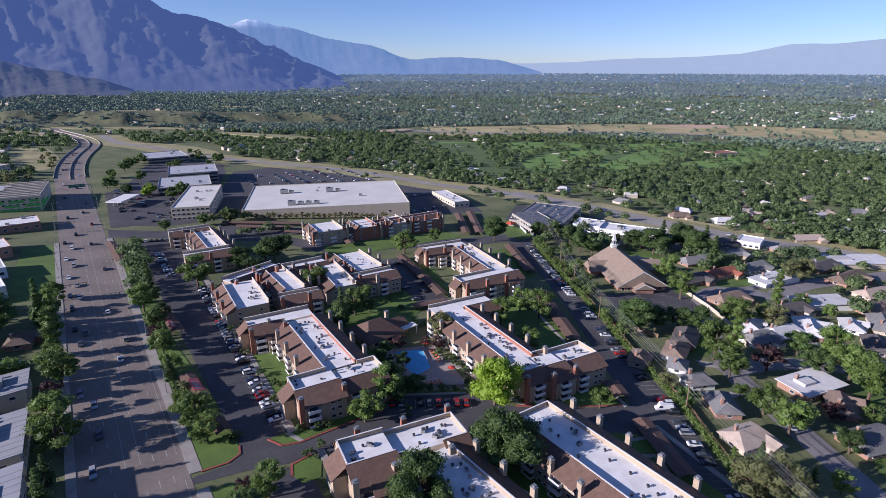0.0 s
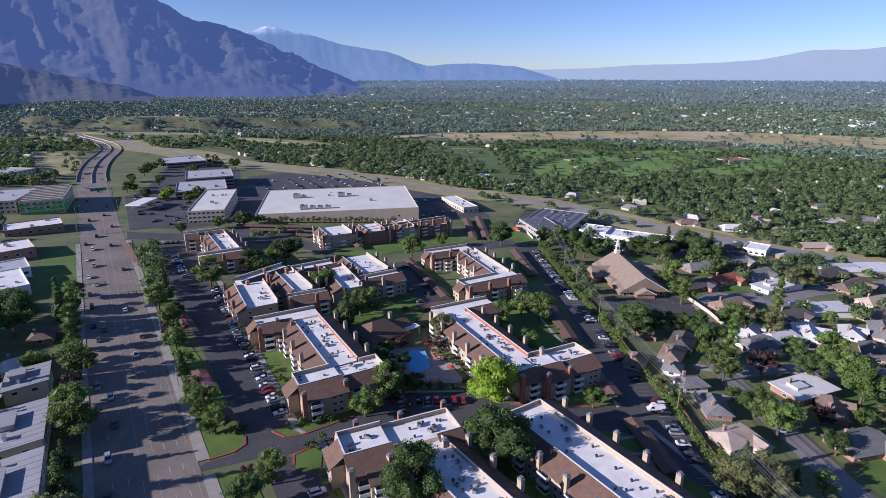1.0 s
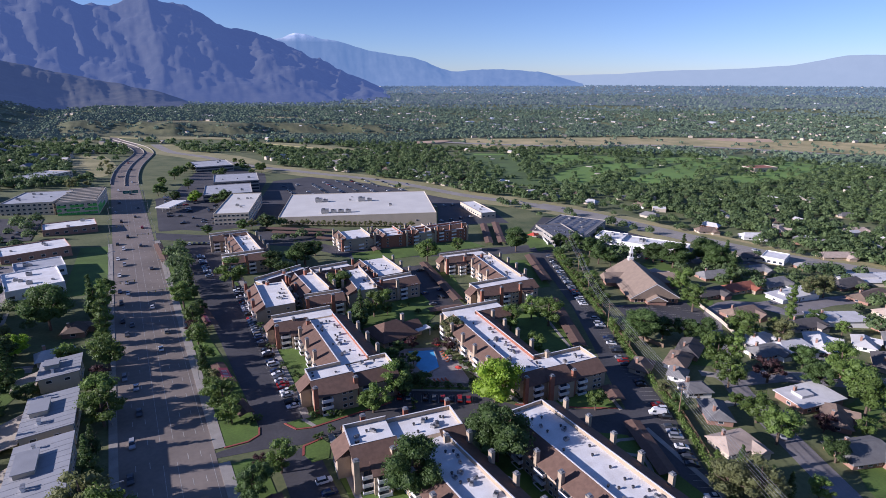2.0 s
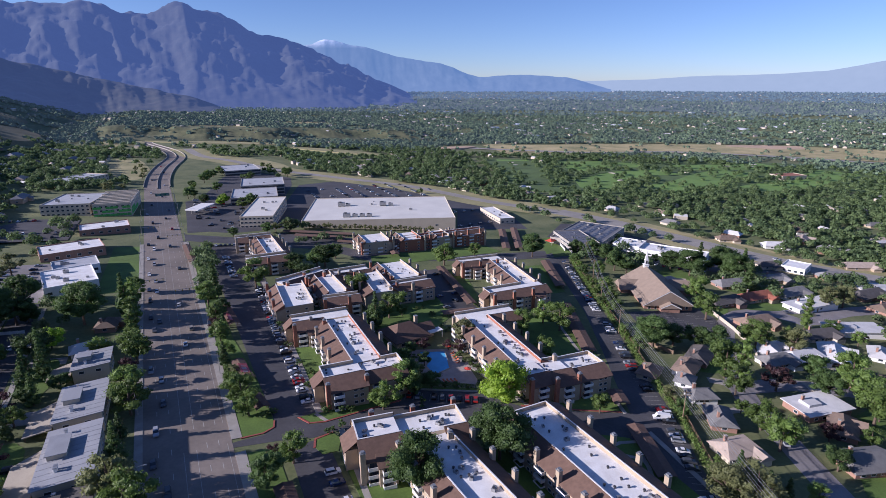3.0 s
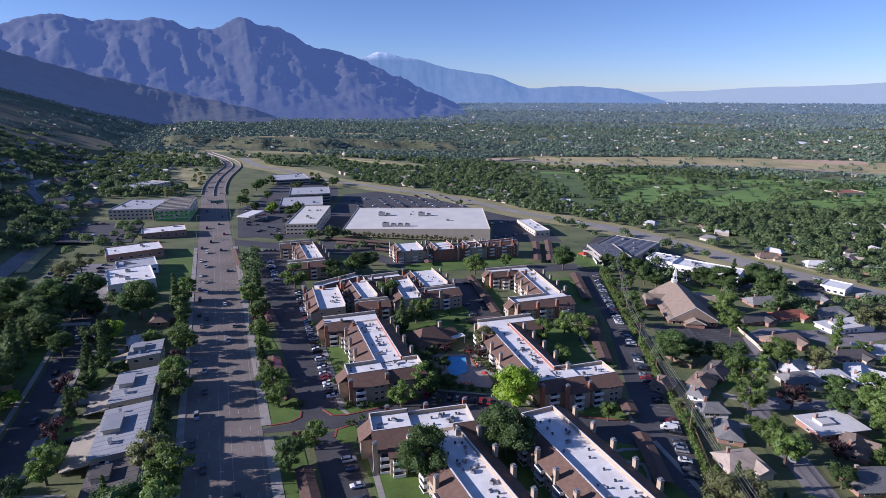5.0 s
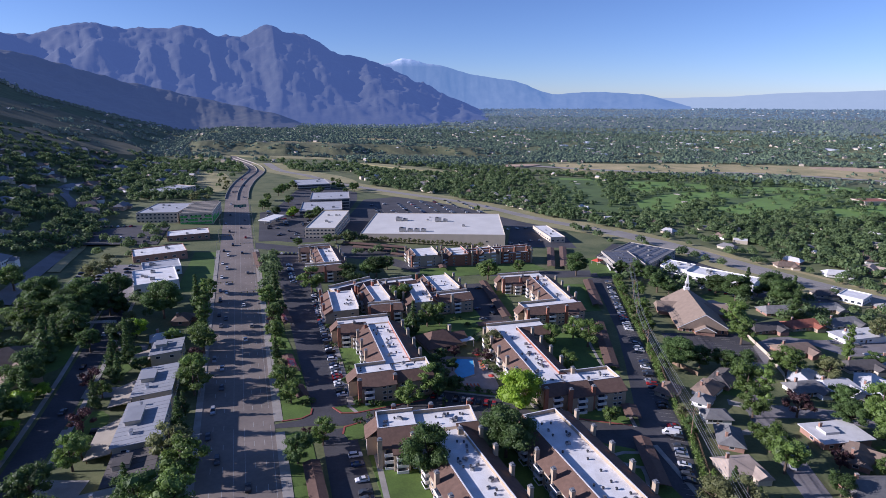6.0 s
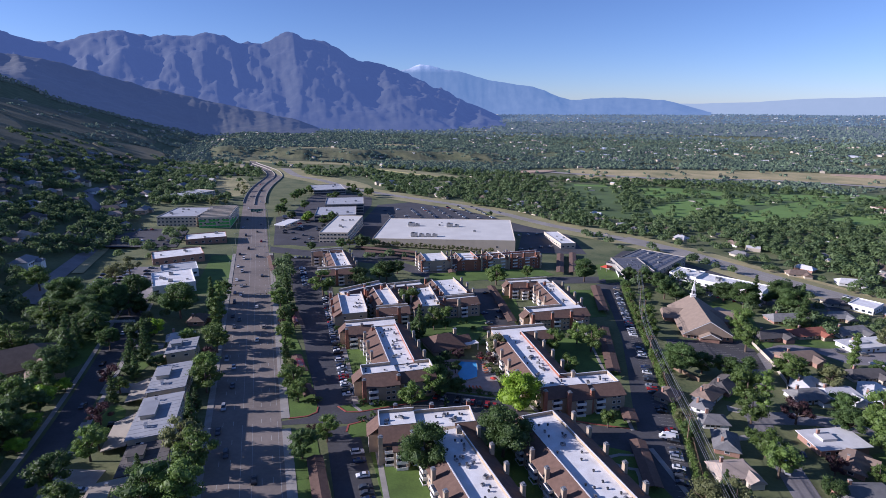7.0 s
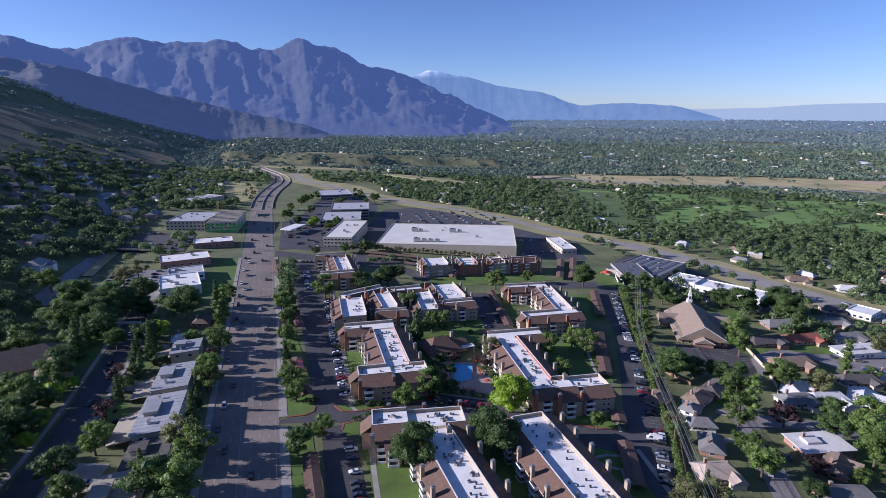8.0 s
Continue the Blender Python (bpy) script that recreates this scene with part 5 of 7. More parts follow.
# ---- houses ----
def house(x, y, length, depth, turn, roof=0, wall=0, hip=2.5, porch=True, flat=False, name="house", label="", tall=1.0):
    """A one-storey suburban house: pitched roof, wing, windows, door, garage door, chimney."""
    roof_names = ["grey shingle", "brown shingle", "pale", "tan shingle", "red", "dark shingle", "grey"]
    wall_names = ["brick", "cream", "white", "tan"]
    ob = tagged(new(name), label or "one-storey %s house with a %s roof among trees" % (wall_names[wall], roof_names[roof]), "house", "suburban houses")
    ob.matrix_basis = pose(x, y, ground_z(x, y), 0, 0, turn)
    a, b = length * 0.44, depth * 0.46
    R, W = M_HOUSE_ROOFS[roof], M_HOUSE_WALLS[wall]
    if flat:
        piece("wall", [(*box_geo(-a, a, -b, b, -3, 3.3), 0)], [W], ob)
        tilt = [(-a - 0.8, -b - 0.8, 3.2), (a + 0.8, -b - 0.8, 3.5), (a + 0.8, b + 0.8, 3.5), (-a - 0.8, b + 0.8, 3.2)]
        piece("roof", [(tilt + [(p, q, r + 0.3) for p, q, r in tilt], [(3, 2, 1, 0), (4, 5, 6, 7), (0, 1, 5, 4), (1, 2, 6, 5), (2, 3, 7, 6), (3, 0, 4, 7)], 0)], [R], ob, "shallow pale roof")
        piece("roof_lantern", [(*box_geo(-a * 0.6, 0, -b * 0.3, b * 0.5, 3.4, 4.6), 0)], [R], ob, "raised roof section")
    else:
        gabled(ob, -a, a, -b, b, 2.8 * tall, 2.8 * tall + b * 0.5, R, 0.7, hip, W, 3)
        if porch:
            gabled(ob, a * 0.25, a * 0.25 + b * 1.1, -b - b * 0.7, 0, 2.6, 2.6 + b * 0.28, R, 0.5, 0, W, 3, axis="y")
    far = math.hypot(x, y) > 400
    for k in (-0.5, 0.3) if far else (-0.7, -0.3, 0.1):
        put("window", window_mesh(1.8, 1.2), ob, Matrix.Translation((a * k, -b, 1.0 * tall)) @ Matrix.Rotation(math.pi, 4, "Z"))
    put("window", window_mesh(1.8, 1.2), ob, Matrix.Translation((-a, 0, 1.0)) @ Matrix.Rotation(math.pi / 2, 4, "Z"))
    if far:
        return ob
    door = put("door", shared("house_door", [(*box_geo(-0.5, 0.5, -0.02, 0.07, -0.1, 2.05), 0)], [M_WOOD]), ob, Matrix.Translation((-a * 0.08, -b, 0.1)) @ Matrix.Rotation(math.pi, 4, "Z"))
    put("handle", shared("door_handle", [(*box_geo(0.3, 0.4, 0.07, 0.12, 0.9, 1.0), 0)], [M_METAL]), door, Matrix.Identity(4))
    put("garage_door", shared("garage_door", [(*box_geo(-2.3, 2.3, -0.02, 0.08, -0.1, 2.2), 0)] + [(*box_geo(-2.2, 2.2, 0.08, 0.1, 0.1 + k * 0.55, 0.5 + k * 0.55), 0) for k in range(4)], [M_WHITE]), ob, Matrix.Translation((a, 0, 0.1)) @ Matrix.Rotation(-math.pi / 2, 4, "Z"))
    put("chimney", shared("house_chimney", [(*box_geo(-0.5, 0.5, -0.4, 0.4, 2, 6.2), 0), (*box_geo(-0.57, 0.57, -0.47, 0.47, 6.2, 6.4), 1)], [M_BRICK, M_CONCRETE]), ob, Matrix.Translation((-a * 0.5, b * 0.4, 0)))
    return ob


# x, y, length, depth, turn, roof, wall
for h in ((158.5, 131, 12, 8, 28, 1, 3), (177, 128, 15, 9, 26, 1, 2), (167, 120, 9, 7, 30, 0, 2), (192, 134, 18, 10, 27, 5, 0), (163, 109, 11, 8, -23, 0, 2), (156, 95, 14, 9, 53, 0, 0), (145, 80, 15, 10, -11, 3, 1),
          (193, 74, 16, 9, 32, 1, 0), (179, 59, 20, 12, -18, 0, 0), (231, 128, 17, 10, 39, 2, 2), (222, 118, 17, 10, -8, 0, 2), (237, 116, 20, 11, -10, 2, 2), (254, 112, 22, 12, 35, 2, 0), (272, 129, 22, 10, -12, 5, 1), (256, 152, 22, 12, -8, 1, 0),
          (294, 179, 24, 11, -6, 4, 3), (322, 176, 25, 12, -5, 0, 2), (302, 201, 27, 12, -14, 0, 0), (267, 180, 24, 11, -6, 5, 0), (368, 157, 27, 12, -3, 5, 0), (356, 138, 30, 13, -3, 1, 0), (341, 118, 26, 11, -14, 3, 1), (316, 107, 27, 11, -11, 1, 0), (292, 97, 22, 11, 30, 0, 1), (276, 104, 14, 9, 31, 2, 2),
          (262, 214, 18, 11, 54, 3, 0), (340, 199, 19, 11, -14, 0, 3), (366, 222, 14, 10, -20, 5, 1), (386, 190, 19, 11, -14, 0, 0), (330, 92, 20, 11, -14, 1, 2), (262, 88, 18, 11, 30, 5, 3), (240, 92, 17, 10, 30, 1, 0), (226, 62, 18, 11, 20, 0, 2), (300, 66, 20, 11, -12, 1, 1),
          (435, 196, 30, 11, -29, 3, 3), (488, 204, 30, 11, -25, 2, 2), (430, 259, 22, 11, -32, 2, 2), (409, 288, 19, 11, -28, 1, 1), (598, 268, 27, 11, -24, 0, 3), (567, 218, 20, 11, -31, 0, 0), (502, 177, 16, 10, -27, 2, 2), (535, 231, 19, 11, -23, 3, 1)):
    house(*h, porch=not (h[0] < 200 and h[1] > 90))
house(312, 158, 34, 12, -7, 2, 2, flat=True, label="low white house with a shallow white roof")
house(296, 126, 30, 13, -28, 2, 2, flat=True, label="long low house with a white roof")
house(198, 86, 22, 13, -11, 2, 0, flat=True, label="low house with a broad pale roof and raised centre")
house(398, 154, 56, 20, -32, 2, 1, flat=True, label="long low building with a white flat roof")
# terraces between the avenue and the side street
M_METALROOF = material("pale_metal_roof", (0.30, 0.305, 0.32), 0.6, vary=0.16, scale=0.25, per_object=0.12)
M_TANFLAT = material("tan_flat_roof", (0.36, 0.315, 0.25), 0.85, vary=0.18, scale=0.2)


def terrace_house(x0, x1, y0, y1, tall=6.6, wing=True, roof=None):
    """A two-storey terrace: shallow roof falling to the side street, a raised roof room, flues, windows in two rows, a low carport wing."""
    ob = tagged(new("house"), "two-storey terrace with a shallow pale metal roof beside the avenue", "house", "terraces beside the avenue")
    cx, cy = (x0 + x1) / 2, (y0 + y1) / 2
    ob.location = (cx, cy, ground_z(cx, cy))
    a, b, low = (x1 - x0) / 2, (y1 - y0) / 2, tall - 0.9
    box = [(-a, -b, -3), (a, -b, -3), (a, b, -3), (-a, b, -3), (-a, -b, low), (a, -b, tall), (a, b, tall), (-a, b, low)]
    six = [(3, 2, 1, 0), (4, 5, 6, 7), (0, 1, 5, 4), (1, 2, 6, 5), (2, 3, 7, 6), (3, 0, 4, 7)]
    piece("wall", [(box, six, 0)], [M_CREAM], ob)
    slab = [(sx * (a + 0.6), sy * (b + 0.5), (tall if sx > 0 else low) + dz) for dz in (0.02, 0.28) for sx, sy in ((-1, -1), (1, -1), (1, 1), (-1, 1))]
    piece("roof", [(slab, six, 0)], [roof or M_METALROOF], ob, "shallow pale metal roof")
    for k in range(int(2 * b / 2.7)):
        y = -b + 0.45 + k * 2.7
        piece("seam", [([(sx * (a + 0.55), y + w, (tall if sx > 0 else low) + dz) for dz in (0.26, 0.34) for sx, w in ((-1, -0.04), (1, -0.04), (1, 0.04), (-1, 0.04))], six, 0)], [roof or M_METALROOF], ob)
    piece("roof_room", [(*box_geo(-a * 0.75, -a * 0.05, -b * 0.15, b * 0.5, low, tall + 1.3), 0), (*box_geo(-a * 0.8, 0.0, -b * 0.2, b * 0.55, tall + 1.3, tall + 1.5), 1)], [M_CREAM, roof or M_METALROOF], ob, "raised roof room with a flat lid")
    for y in (-b * 0.6, -b * 0.52, b * 0.75):
        put("flue", shared("terrace_flue", [(*box_geo(-0.35, 0.35, -0.35, 0.35, 0, 1.5), 0), (*box_geo(-0.5, 0.5, -0.5, 0.5, 1.5, 1.65), 1)], [M_WHITE, M_METAL]), ob, Matrix.Translation((-a * 0.3, y, low + 0.4)))
    n = max(2, int(2 * b / 4))
    for k in range(n):
        for z in (0.9, 3.7):
            put("window", window_mesh(1.8, 1.2), ob, Matrix.Translation((a, -b + (k + 0.5) * 2 * b / n, z)) @ Matrix.Rotation(-math.pi / 2, 4, "Z"))
    for k in (-0.5, 0.4):
        put("window", window_mesh(1.8, 1.2), ob, Matrix.Translation((a * k, -b, 3.6)) @ Matrix.Rotation(math.pi, 4, "Z"))
    if wing:
        w = [(sx, sy, z + dz) for dz in (0, 0.3) for sx, sy, z in ((-a - 8.5, -b * 0.95, 2.6), (-a - 0.65, -b * 0.95, 3.6), (-a - 0.65, b * 0.7, 3.6), (-a - 8.5, b * 0.35, 2.6))]
        piece("carport_roof", [(w, six, 0)], [M_TANFLAT], ob, "tan sloping carport roof")
        for y in (-b * 0.85, b * 0.25):
            put("post", shared("terrace_post", [(*box_geo(-0.1, 0.1, -0.1, 0.1, -1, 2.7), 0)], [M_WOOD]), ob, Matrix.Translation((-a - 8, y, 0)))


for x0, x1, y0, y1, tall, wing_on, roof in ((-53, -41, 205, 219, 6.4, True, None), (-53.3, -40, 168, 191, 6.8, True, None), (-53, -39.5, 135, 163, 6.8, True, None), (-52, -39, 117, 133, 5.4, False, M_HOUSE_ROOFS[5]), (-58, -44, 92, 115, 5.0, True, M_TANFLAT), (-52, -40, 60, 88, 6.4, True, None)):
    terrace_house(x0, x1, y0, y1, tall, wing_on, roof)
house(-51, 232, 14, 9, 8, 2, 2, label="small house with a white roof among trees")
house(-115, 212, 38, 26, 22, 1, 3, hip=8, label="large brown-roofed hall among trees", tall=1.3)
house(-46, 256, 11, 9, 80, 1, 0)
# hillside
hill_rng = random.Random(21)
HILL_SPOTS = [(-297, 732), (-295, 797), (-285, 828), (-282, 939), (-268, 974), (-249, 618), (-248, 568), (-219, 531), (-232, 504), (-205, 581), (-179, 939), (-161, 988), (-199, 878), (-166, 574), (-140, 589), (-164, 445), (-185, 418), (-163, 360), (-248, 545), (-225, 686), (-226, 601), (-203, 657), (-195, 705),
              (-192, 776), (-169, 836), (-150, 817), (-137, 886), (-275, 681), (-257, 747), (-243, 860), (-159, 548), (-189, 395), (-155, 857), (-243, 716), (-230, 790), (-217, 830), (-265, 590), (-170, 620), (-160, 700), (-130, 780), (-200, 480), (-300, 660), (-120, 840), (-270, 880), (-310, 780), (-330, 700), (-225, 905), (-250, 1000), (-214, 960), (-180, 1010), (-285, 640), (-300, 600), (-280, 530), (-255, 480), (-180, 740), (-190, 690)]
for x, y in HILL_SPOTS:
    house(x, y, hill_rng.uniform(15, 23), hill_rng.uniform(10, 13), hill_rng.choice((70, 85, 95, 100, 10)), hill_rng.choice((0, 1, 3, 6, 5, 6)), hill_rng.choice((1, 2, 3, 3)), label="hillside house with pale walls among trees", tall=hill_rng.choice((1.0, 1.6, 1.6)))
# beyond the church and the highway
for x, y in ((455, 230), (430, 300), (470, 262), (500, 285), (410, 350), (440, 390), (480, 330), (520, 300), (400, 420), (360, 520), (390, 470), (330, 560), (300, 620), (350, 610), (280, 690), (230, 720), (240, 780), (300, 740), (380, 560), (180, 800), (340, 700), (420, 460)):
    house(x, y, hill_rng.uniform(14, 20), hill_rng.uniform(9, 12), hill_rng.uniform(0, 180), hill_rng.choice((0, 1, 3, 2, 2)), hill_rng.choice((0, 1, 2)), label="suburban house among dense trees")
for pts in ([(206, 86), (212, 84), (222, 100), (216, 103)], [(240, 108), (245, 106), (250, 96), (245, 95)], [(178, 117), (184, 112), (186, 116), (181, 121)], [(156, 100), (160, 98), (172, 96), (170, 100)], [(-60, 118), (-58, 128), (-74, 132), (-74, 122)], [(-60, 150), (-58, 158), (-74, 160), (-74, 152)], [(-60, 180), (-58, 188), (-74, 190), (-74, 182)], [(-74, 226), (-58, 224), (-58, 230), (-74, 232)]):
    sheet("driveway", pts, 0.09, M_CONCRETE, "pale concrete driveway", category="driveway")

# ---- trees ----
def crown_mesh(name, radius, height, clumps, leaves, mat, seed, cone=0.0, leaf=0.55):
    """A crown of leaf clumps round limb ends: uneven outline, gaps between."""
    rng = np.random.default_rng(seed)
    verts, faces = [], []
    ball = bmesh.new()
    bmesh.ops.create_icosphere(ball, subdivisions=1, radius=1.0)
    ball_v = np.array([tuple(v.co) for v in ball.verts])
    ball_f = [[v.index for v in f.verts] for f in ball.faces]
    ball.free()
    for c in range(clumps):
        if cone:
            t = (c + 0.5) / clumps
            rr = radius * (1 - t * cone) * rng.uniform(0.25, 0.75)
            ang = c * 2.4 + rng.uniform(-0.4, 0.4)
            centre = np.array([rr * math.cos(ang), rr * math.sin(ang), -height * 0.5 + height * t])
            size = radius * (1 - t * cone * 0.9) * 0.62
        else:
            t = rng.uniform(-0.85, 1.0)
            ang = c * 2.4 + rng.uniform(-0.5, 0.5)
            rr = radius * math.sqrt(max(0.05, 1 - t * t)) * rng.uniform(0.35, 1.0)
            centre = np.array([rr * math.cos(ang), rr * math.sin(ang), height * 0.5 * t * 0.8])
            size = radius * rng.uniform(0.22, 0.42)
        k = len(verts)
        lumpy = ball_v * rng.uniform(0.5, 0.86, (len(ball_v), 1)) * size * np.array([1, 1, 0.85]) + centre
        verts += [tuple(p) for p in lumpy]
        faces += [tuple(i + k for i in f) for f in ball_f]
        way = rng.normal(size=(leaves, 3))
        way /= np.linalg.norm(way, axis=1)[:, None]
        way[:, 2] = np.abs(way[:, 2]) * 0.5 + way[:, 2] * 0.5
        pos = centre + way * size * rng.uniform(0.66, 1.16, (leaves, 1)) * np.array([1, 1, 0.8])
        for p, w in zip(pos, way):
            nrm = w + rng.normal(size=3) * 0.45
            nrm /= np.linalg.norm(nrm)
            a = np.cross(nrm, rng.normal(size=3))
            a /= np.linalg.norm(a)
            b = np.cross(nrm, a)
            s = leaf * rng.uniform(0.6, 1.25)
            k = len(verts)
            verts += [tuple(p + a * s), tuple(p - a * s * 0.5 + b * s * 0.8), tuple(p - a * s * 0.5 - b * s * 0.8)]
            faces.append((k, k + 1, k + 2))
    me = bpy.data.meshes.new(name)
    me.from_pydata(verts, [], faces)
    me.materials.append(mat)
    me.update()
    return me


def trunk_mesh(name, height, radius, reach, seed):
    """A tapered trunk with limbs that rise into the crown."""
    rng = np.random.default_rng(seed)
    verts, faces = [], []

    def limb(p0, p1, r0, r1):
        d = np.array(p1) - np.array(p0)
        a = np.cross(d, (0.3, 0.9, 0.1))
        a /= np.linalg.norm(a)
        b = np.cross(d, a)
        b /= np.linalg.norm(b)
        k = len(verts)
        for p, r in ((np.array(p0), r0), (np.array(p1), r1)):
            for i in range(6):
                an = i * math.pi / 3
                verts.append(tuple(p + (a * math.cos(an) + b * math.sin(an)) * r))
        for i in range(6):
            faces.append((k + i, k + (i + 1) % 6, k + 6 + (i + 1) % 6, k + 6 + i))

    limb((0, 0, -0.6), (0, 0, height * 0.45), radius, radius * 0.7)
    limb((0, 0, height * 0.45), (rng.uniform(-0.3, 0.3), rng.uniform(-0.3, 0.3), height * 0.85), radius * 0.7, radius * 0.2)
    for i in range(6):
        an = i * 1.05 + rng.uniform(-0.3, 0.3)
        z = height * rng.uniform(0.3, 0.5)
        limb((0, 0, z), (math.cos(an) * reach * 0.7, math.sin(an) * reach * 0.7, z + height * rng.uniform(0.15, 0.35)), radius * 0.45, radius * 0.12)
    me = bpy.data.meshes.new(name)
    me.from_pydata(verts, [], faces)
    me.materials.append(M_BARK)
    me.update()
    return me


TREE_KINDS = {}


def make_tree_kind(key, height, radius, colour, cone=0.0, clumps=24, leaves=84, seeds=3):
    TREE_KINDS[key] = []
    for s in range(seeds):
        ch = height * (0.80 if not cone else 0.92)
        crown = crown_mesh("crown", radius, ch, clumps, int(leaves * 1.5), M_LEAVES[colour], 17 * s + len(key) * 5 + int(radius * 10), cone, leaf=0.13 + radius * 0.026)
        trunk = trunk_mesh("trunk", height, radius * 0.07 + 0.05, radius, s + 3)
        TREE_KINDS[key].append((crown, trunk, height - ch * 0.5))


make_tree_kind("round", 9.5, 4.6, "green")
make_tree_kind("broad_dark", 11.0, 5.6, "dark", clumps=30, leaves=96)
make_tree_kind("great_dark", 17.0, 8.2, "dark", clumps=42, leaves=200, seeds=2)
make_tree_kind("lime", 11.5, 6.7, "lime", clumps=32, leaves=150, seeds=1)
make_tree_kind("plum", 6.5, 3.4, "plum", clumps=14, leaves=60, seeds=2)
make_tree_kind("olive", 8.0, 4.0, "olive", clumps=18, leaves=80)
make_tree_kind("conifer", 13.0, 3.4, "dark", cone=0.92, clumps=26, leaves=50)
make_tree_kind("poplar", 12.0, 2.4, "green", cone=0.45, clumps=22, leaves=40, seeds=2)
make_tree_kind("shrub", 2.2, 1.5, "dark", clumps=8, leaves=40, seeds=2)
TREE_LABELS = {
    "round": "full green shade tree with a rounded crown", "broad_dark": "tall dark green tree with a broad dense crown",
    "great_dark": "very tall dark green tree with a dense spreading crown",
    "lime": "bright lime green tree with a wide sunlit crown", "plum": "small dark plum red ornamental tree",
    "olive": "grey green tree with a loose open crown", "conifer": "dark pointed conifer with drooping boughs",
    "poplar": "slender upright green poplar", "shrub": "low dark green clipped shrub"}
tree_rng = random.Random(5)
TREE_SPOTS = []


def tree(key, x, y, size=1.0, group="trees of the town"):
    if key == "broad_dark" and size > 1.4:
        key, size = "great_dark", size * 0.65
    crown, trunk, zc = tree_rng.choice(TREE_KINDS[key])
    shrub = key == "shrub"
    ob = tagged(new("shrub" if shrub else "tree"), TREE_LABELS[key], "shrub" if shrub else "tree", "clipped shrubs" if shrub else group)
    ob.matrix_basis = Matrix.Translation((x, y, ground_z(x, y))) @ Matrix.Rotation(tree_rng.uniform(0, 6.28), 4, "Z") @ Matrix.Diagonal((size * tree_rng.uniform(0.9, 1.1), size * tree_rng.uniform(0.9, 1.1), size * tree_rng.uniform(0.9, 1.1), 1))
    put("trunk", trunk, ob, Matrix.Identity(4))
    put("crown", crown, ob, Matrix.Translation((0, 0, zc)))
    TREE_SPOTS.append((x, y, 4 * size))
    return ob


# ---- single trees, by kind ----
for x, y, size in [(-3, 270, 1.28), (-1, 243, 1.11), (-1, 221, 1.09), (2, 168, 1.31), (3, 160, 0.96), (0, 179, 0.93), (0, 207, 0.8), (12, 129, 1.02), (23, 292, 1.65), (71, 258, 1.59), (78, 225, 1.31), (88, 236, 0.94), (47, 147, 1.05), (58, 155, 1.31), (151, 182, 1.65), (149, 193, 1.33), (131, 185, 1.26), (125, 160, 1.15), (119, 116, 0.84), (144, 298, 1.65), (174, 311, 0.99), (251, 187, 1.65), (236, 167, 1.65), (188, 118, 1.65), (179, 106, 1.28), (227, 132, 1.65), (233, 93, 1.65), (217, 81, 1.65), (207, 71, 1.65), (166, 86, 1.18)]:
    tree('round', x, y, size)
for x, y, size in [(160, 75, 1.46), (210, 216, 1.09), (201, 201, 0.96), (229, 244, 1.11), (194, 190, 0.85)]:
    tree('round', x, y, size)
for x, y, size in [(71, 107, 1.65), (42, 105, 1.42), (3, 121, 0.94), (48, 312, 1.21), (49, 288, 1.12), (69, 318, 1.39), (80, 334, 1.0), (64, 319, 1.09), (69, 219, 0.92), (61, 152, 0.56), (214, 297, 1.55), (182, 152, 1.51), (192, 149, 0.96), (201, 144, 1.09), (206, 137, 1.2), (224, 103, 0.97), (211, 90, 1.12), (289, 240, 1.41), (293, 227, 1.65), (321, 225, 1.65), (314, 211, 1.58), (250, 252, 1.34), (254, 245, 1.1), (257, 268, 1.4), (253, 278, 1.25), (247, 290, 1.02), (74, 172, 0.52)]:
    tree('broad_dark', x, y, size)
for x, y, size in [(89, 135, 1.4)]:
    tree('lime', x, y, size)
for x, y, size in [(7, 133, 0.75), (93, 177, 0.99), (90, 182, 0.77), (198, 102, 1.65), (80, 186, 0.92), (182, 72, 1.12)]:
    tree('plum', x, y, size)
for x, y, size in [(99, 184, 1.51), (122, 65, 1.65), (128, 61, 1.65), (241, 122, 1.65), (319, 153, 1.65), (331, 151, 1.65), (122, 66, 1.54), (106, 176, 0.59)]:
    tree('olive', x, y, size)
for x, y, size in [(1, 282, 1.54), (301, 190, 1.65), (1, 227, 1.01), (321, 209, 1.65), (302, 228, 1.65)]:
    tree('conifer', x, y, size)
for x, y, size in [(192, 113, 1.65), (276, 139, 1.57)]:
    tree('poplar', x, y, size)
for x, y, size in [(-120, 227, 1.65), (-59, 284, 1.65), (-141, 319, 1.65), (-115, 259, 1.65)]:
    tree('round', x, y, size)
for x, y, size in [(-95, 195, 1.45), (-119, 291, 1.65), (-95, 280, 1.65), (-83, 273, 1.22), (-103, 269, 1.65)]:
    tree('broad_dark', x, y, size)
for x, y, size in [(-104, 332, 1.65)]:
    tree('olive', x, y, size)
for x, y, size in [(-96, 220, 1.65), (-79, 276, 1.65)]:
    tree('conifer', x, y, size)
for x, y, size in [(-35, 264, 1.65)]:
    tree('poplar', x, y, size)
for x, y, size in [(67, 213, 1.41), (-40, 272, 1.65)]:
    tree('conifer', x, y, size)
for x, y, size in [(85, 225, 0.57), (62, 161, 0.94), (69, 154, 0.67), (73, 184, 0.49), (-56, 264, 1.65), (-85, 300, 1.42), (-81, 226, 0.96), (-68, 231, 1.23), (-90, 240, 1.28), (-90, 278, 1.43), (-98, 259, 1.65), (-56, 200, 0.72)]:
    tree('broad_dark', x, y, size)
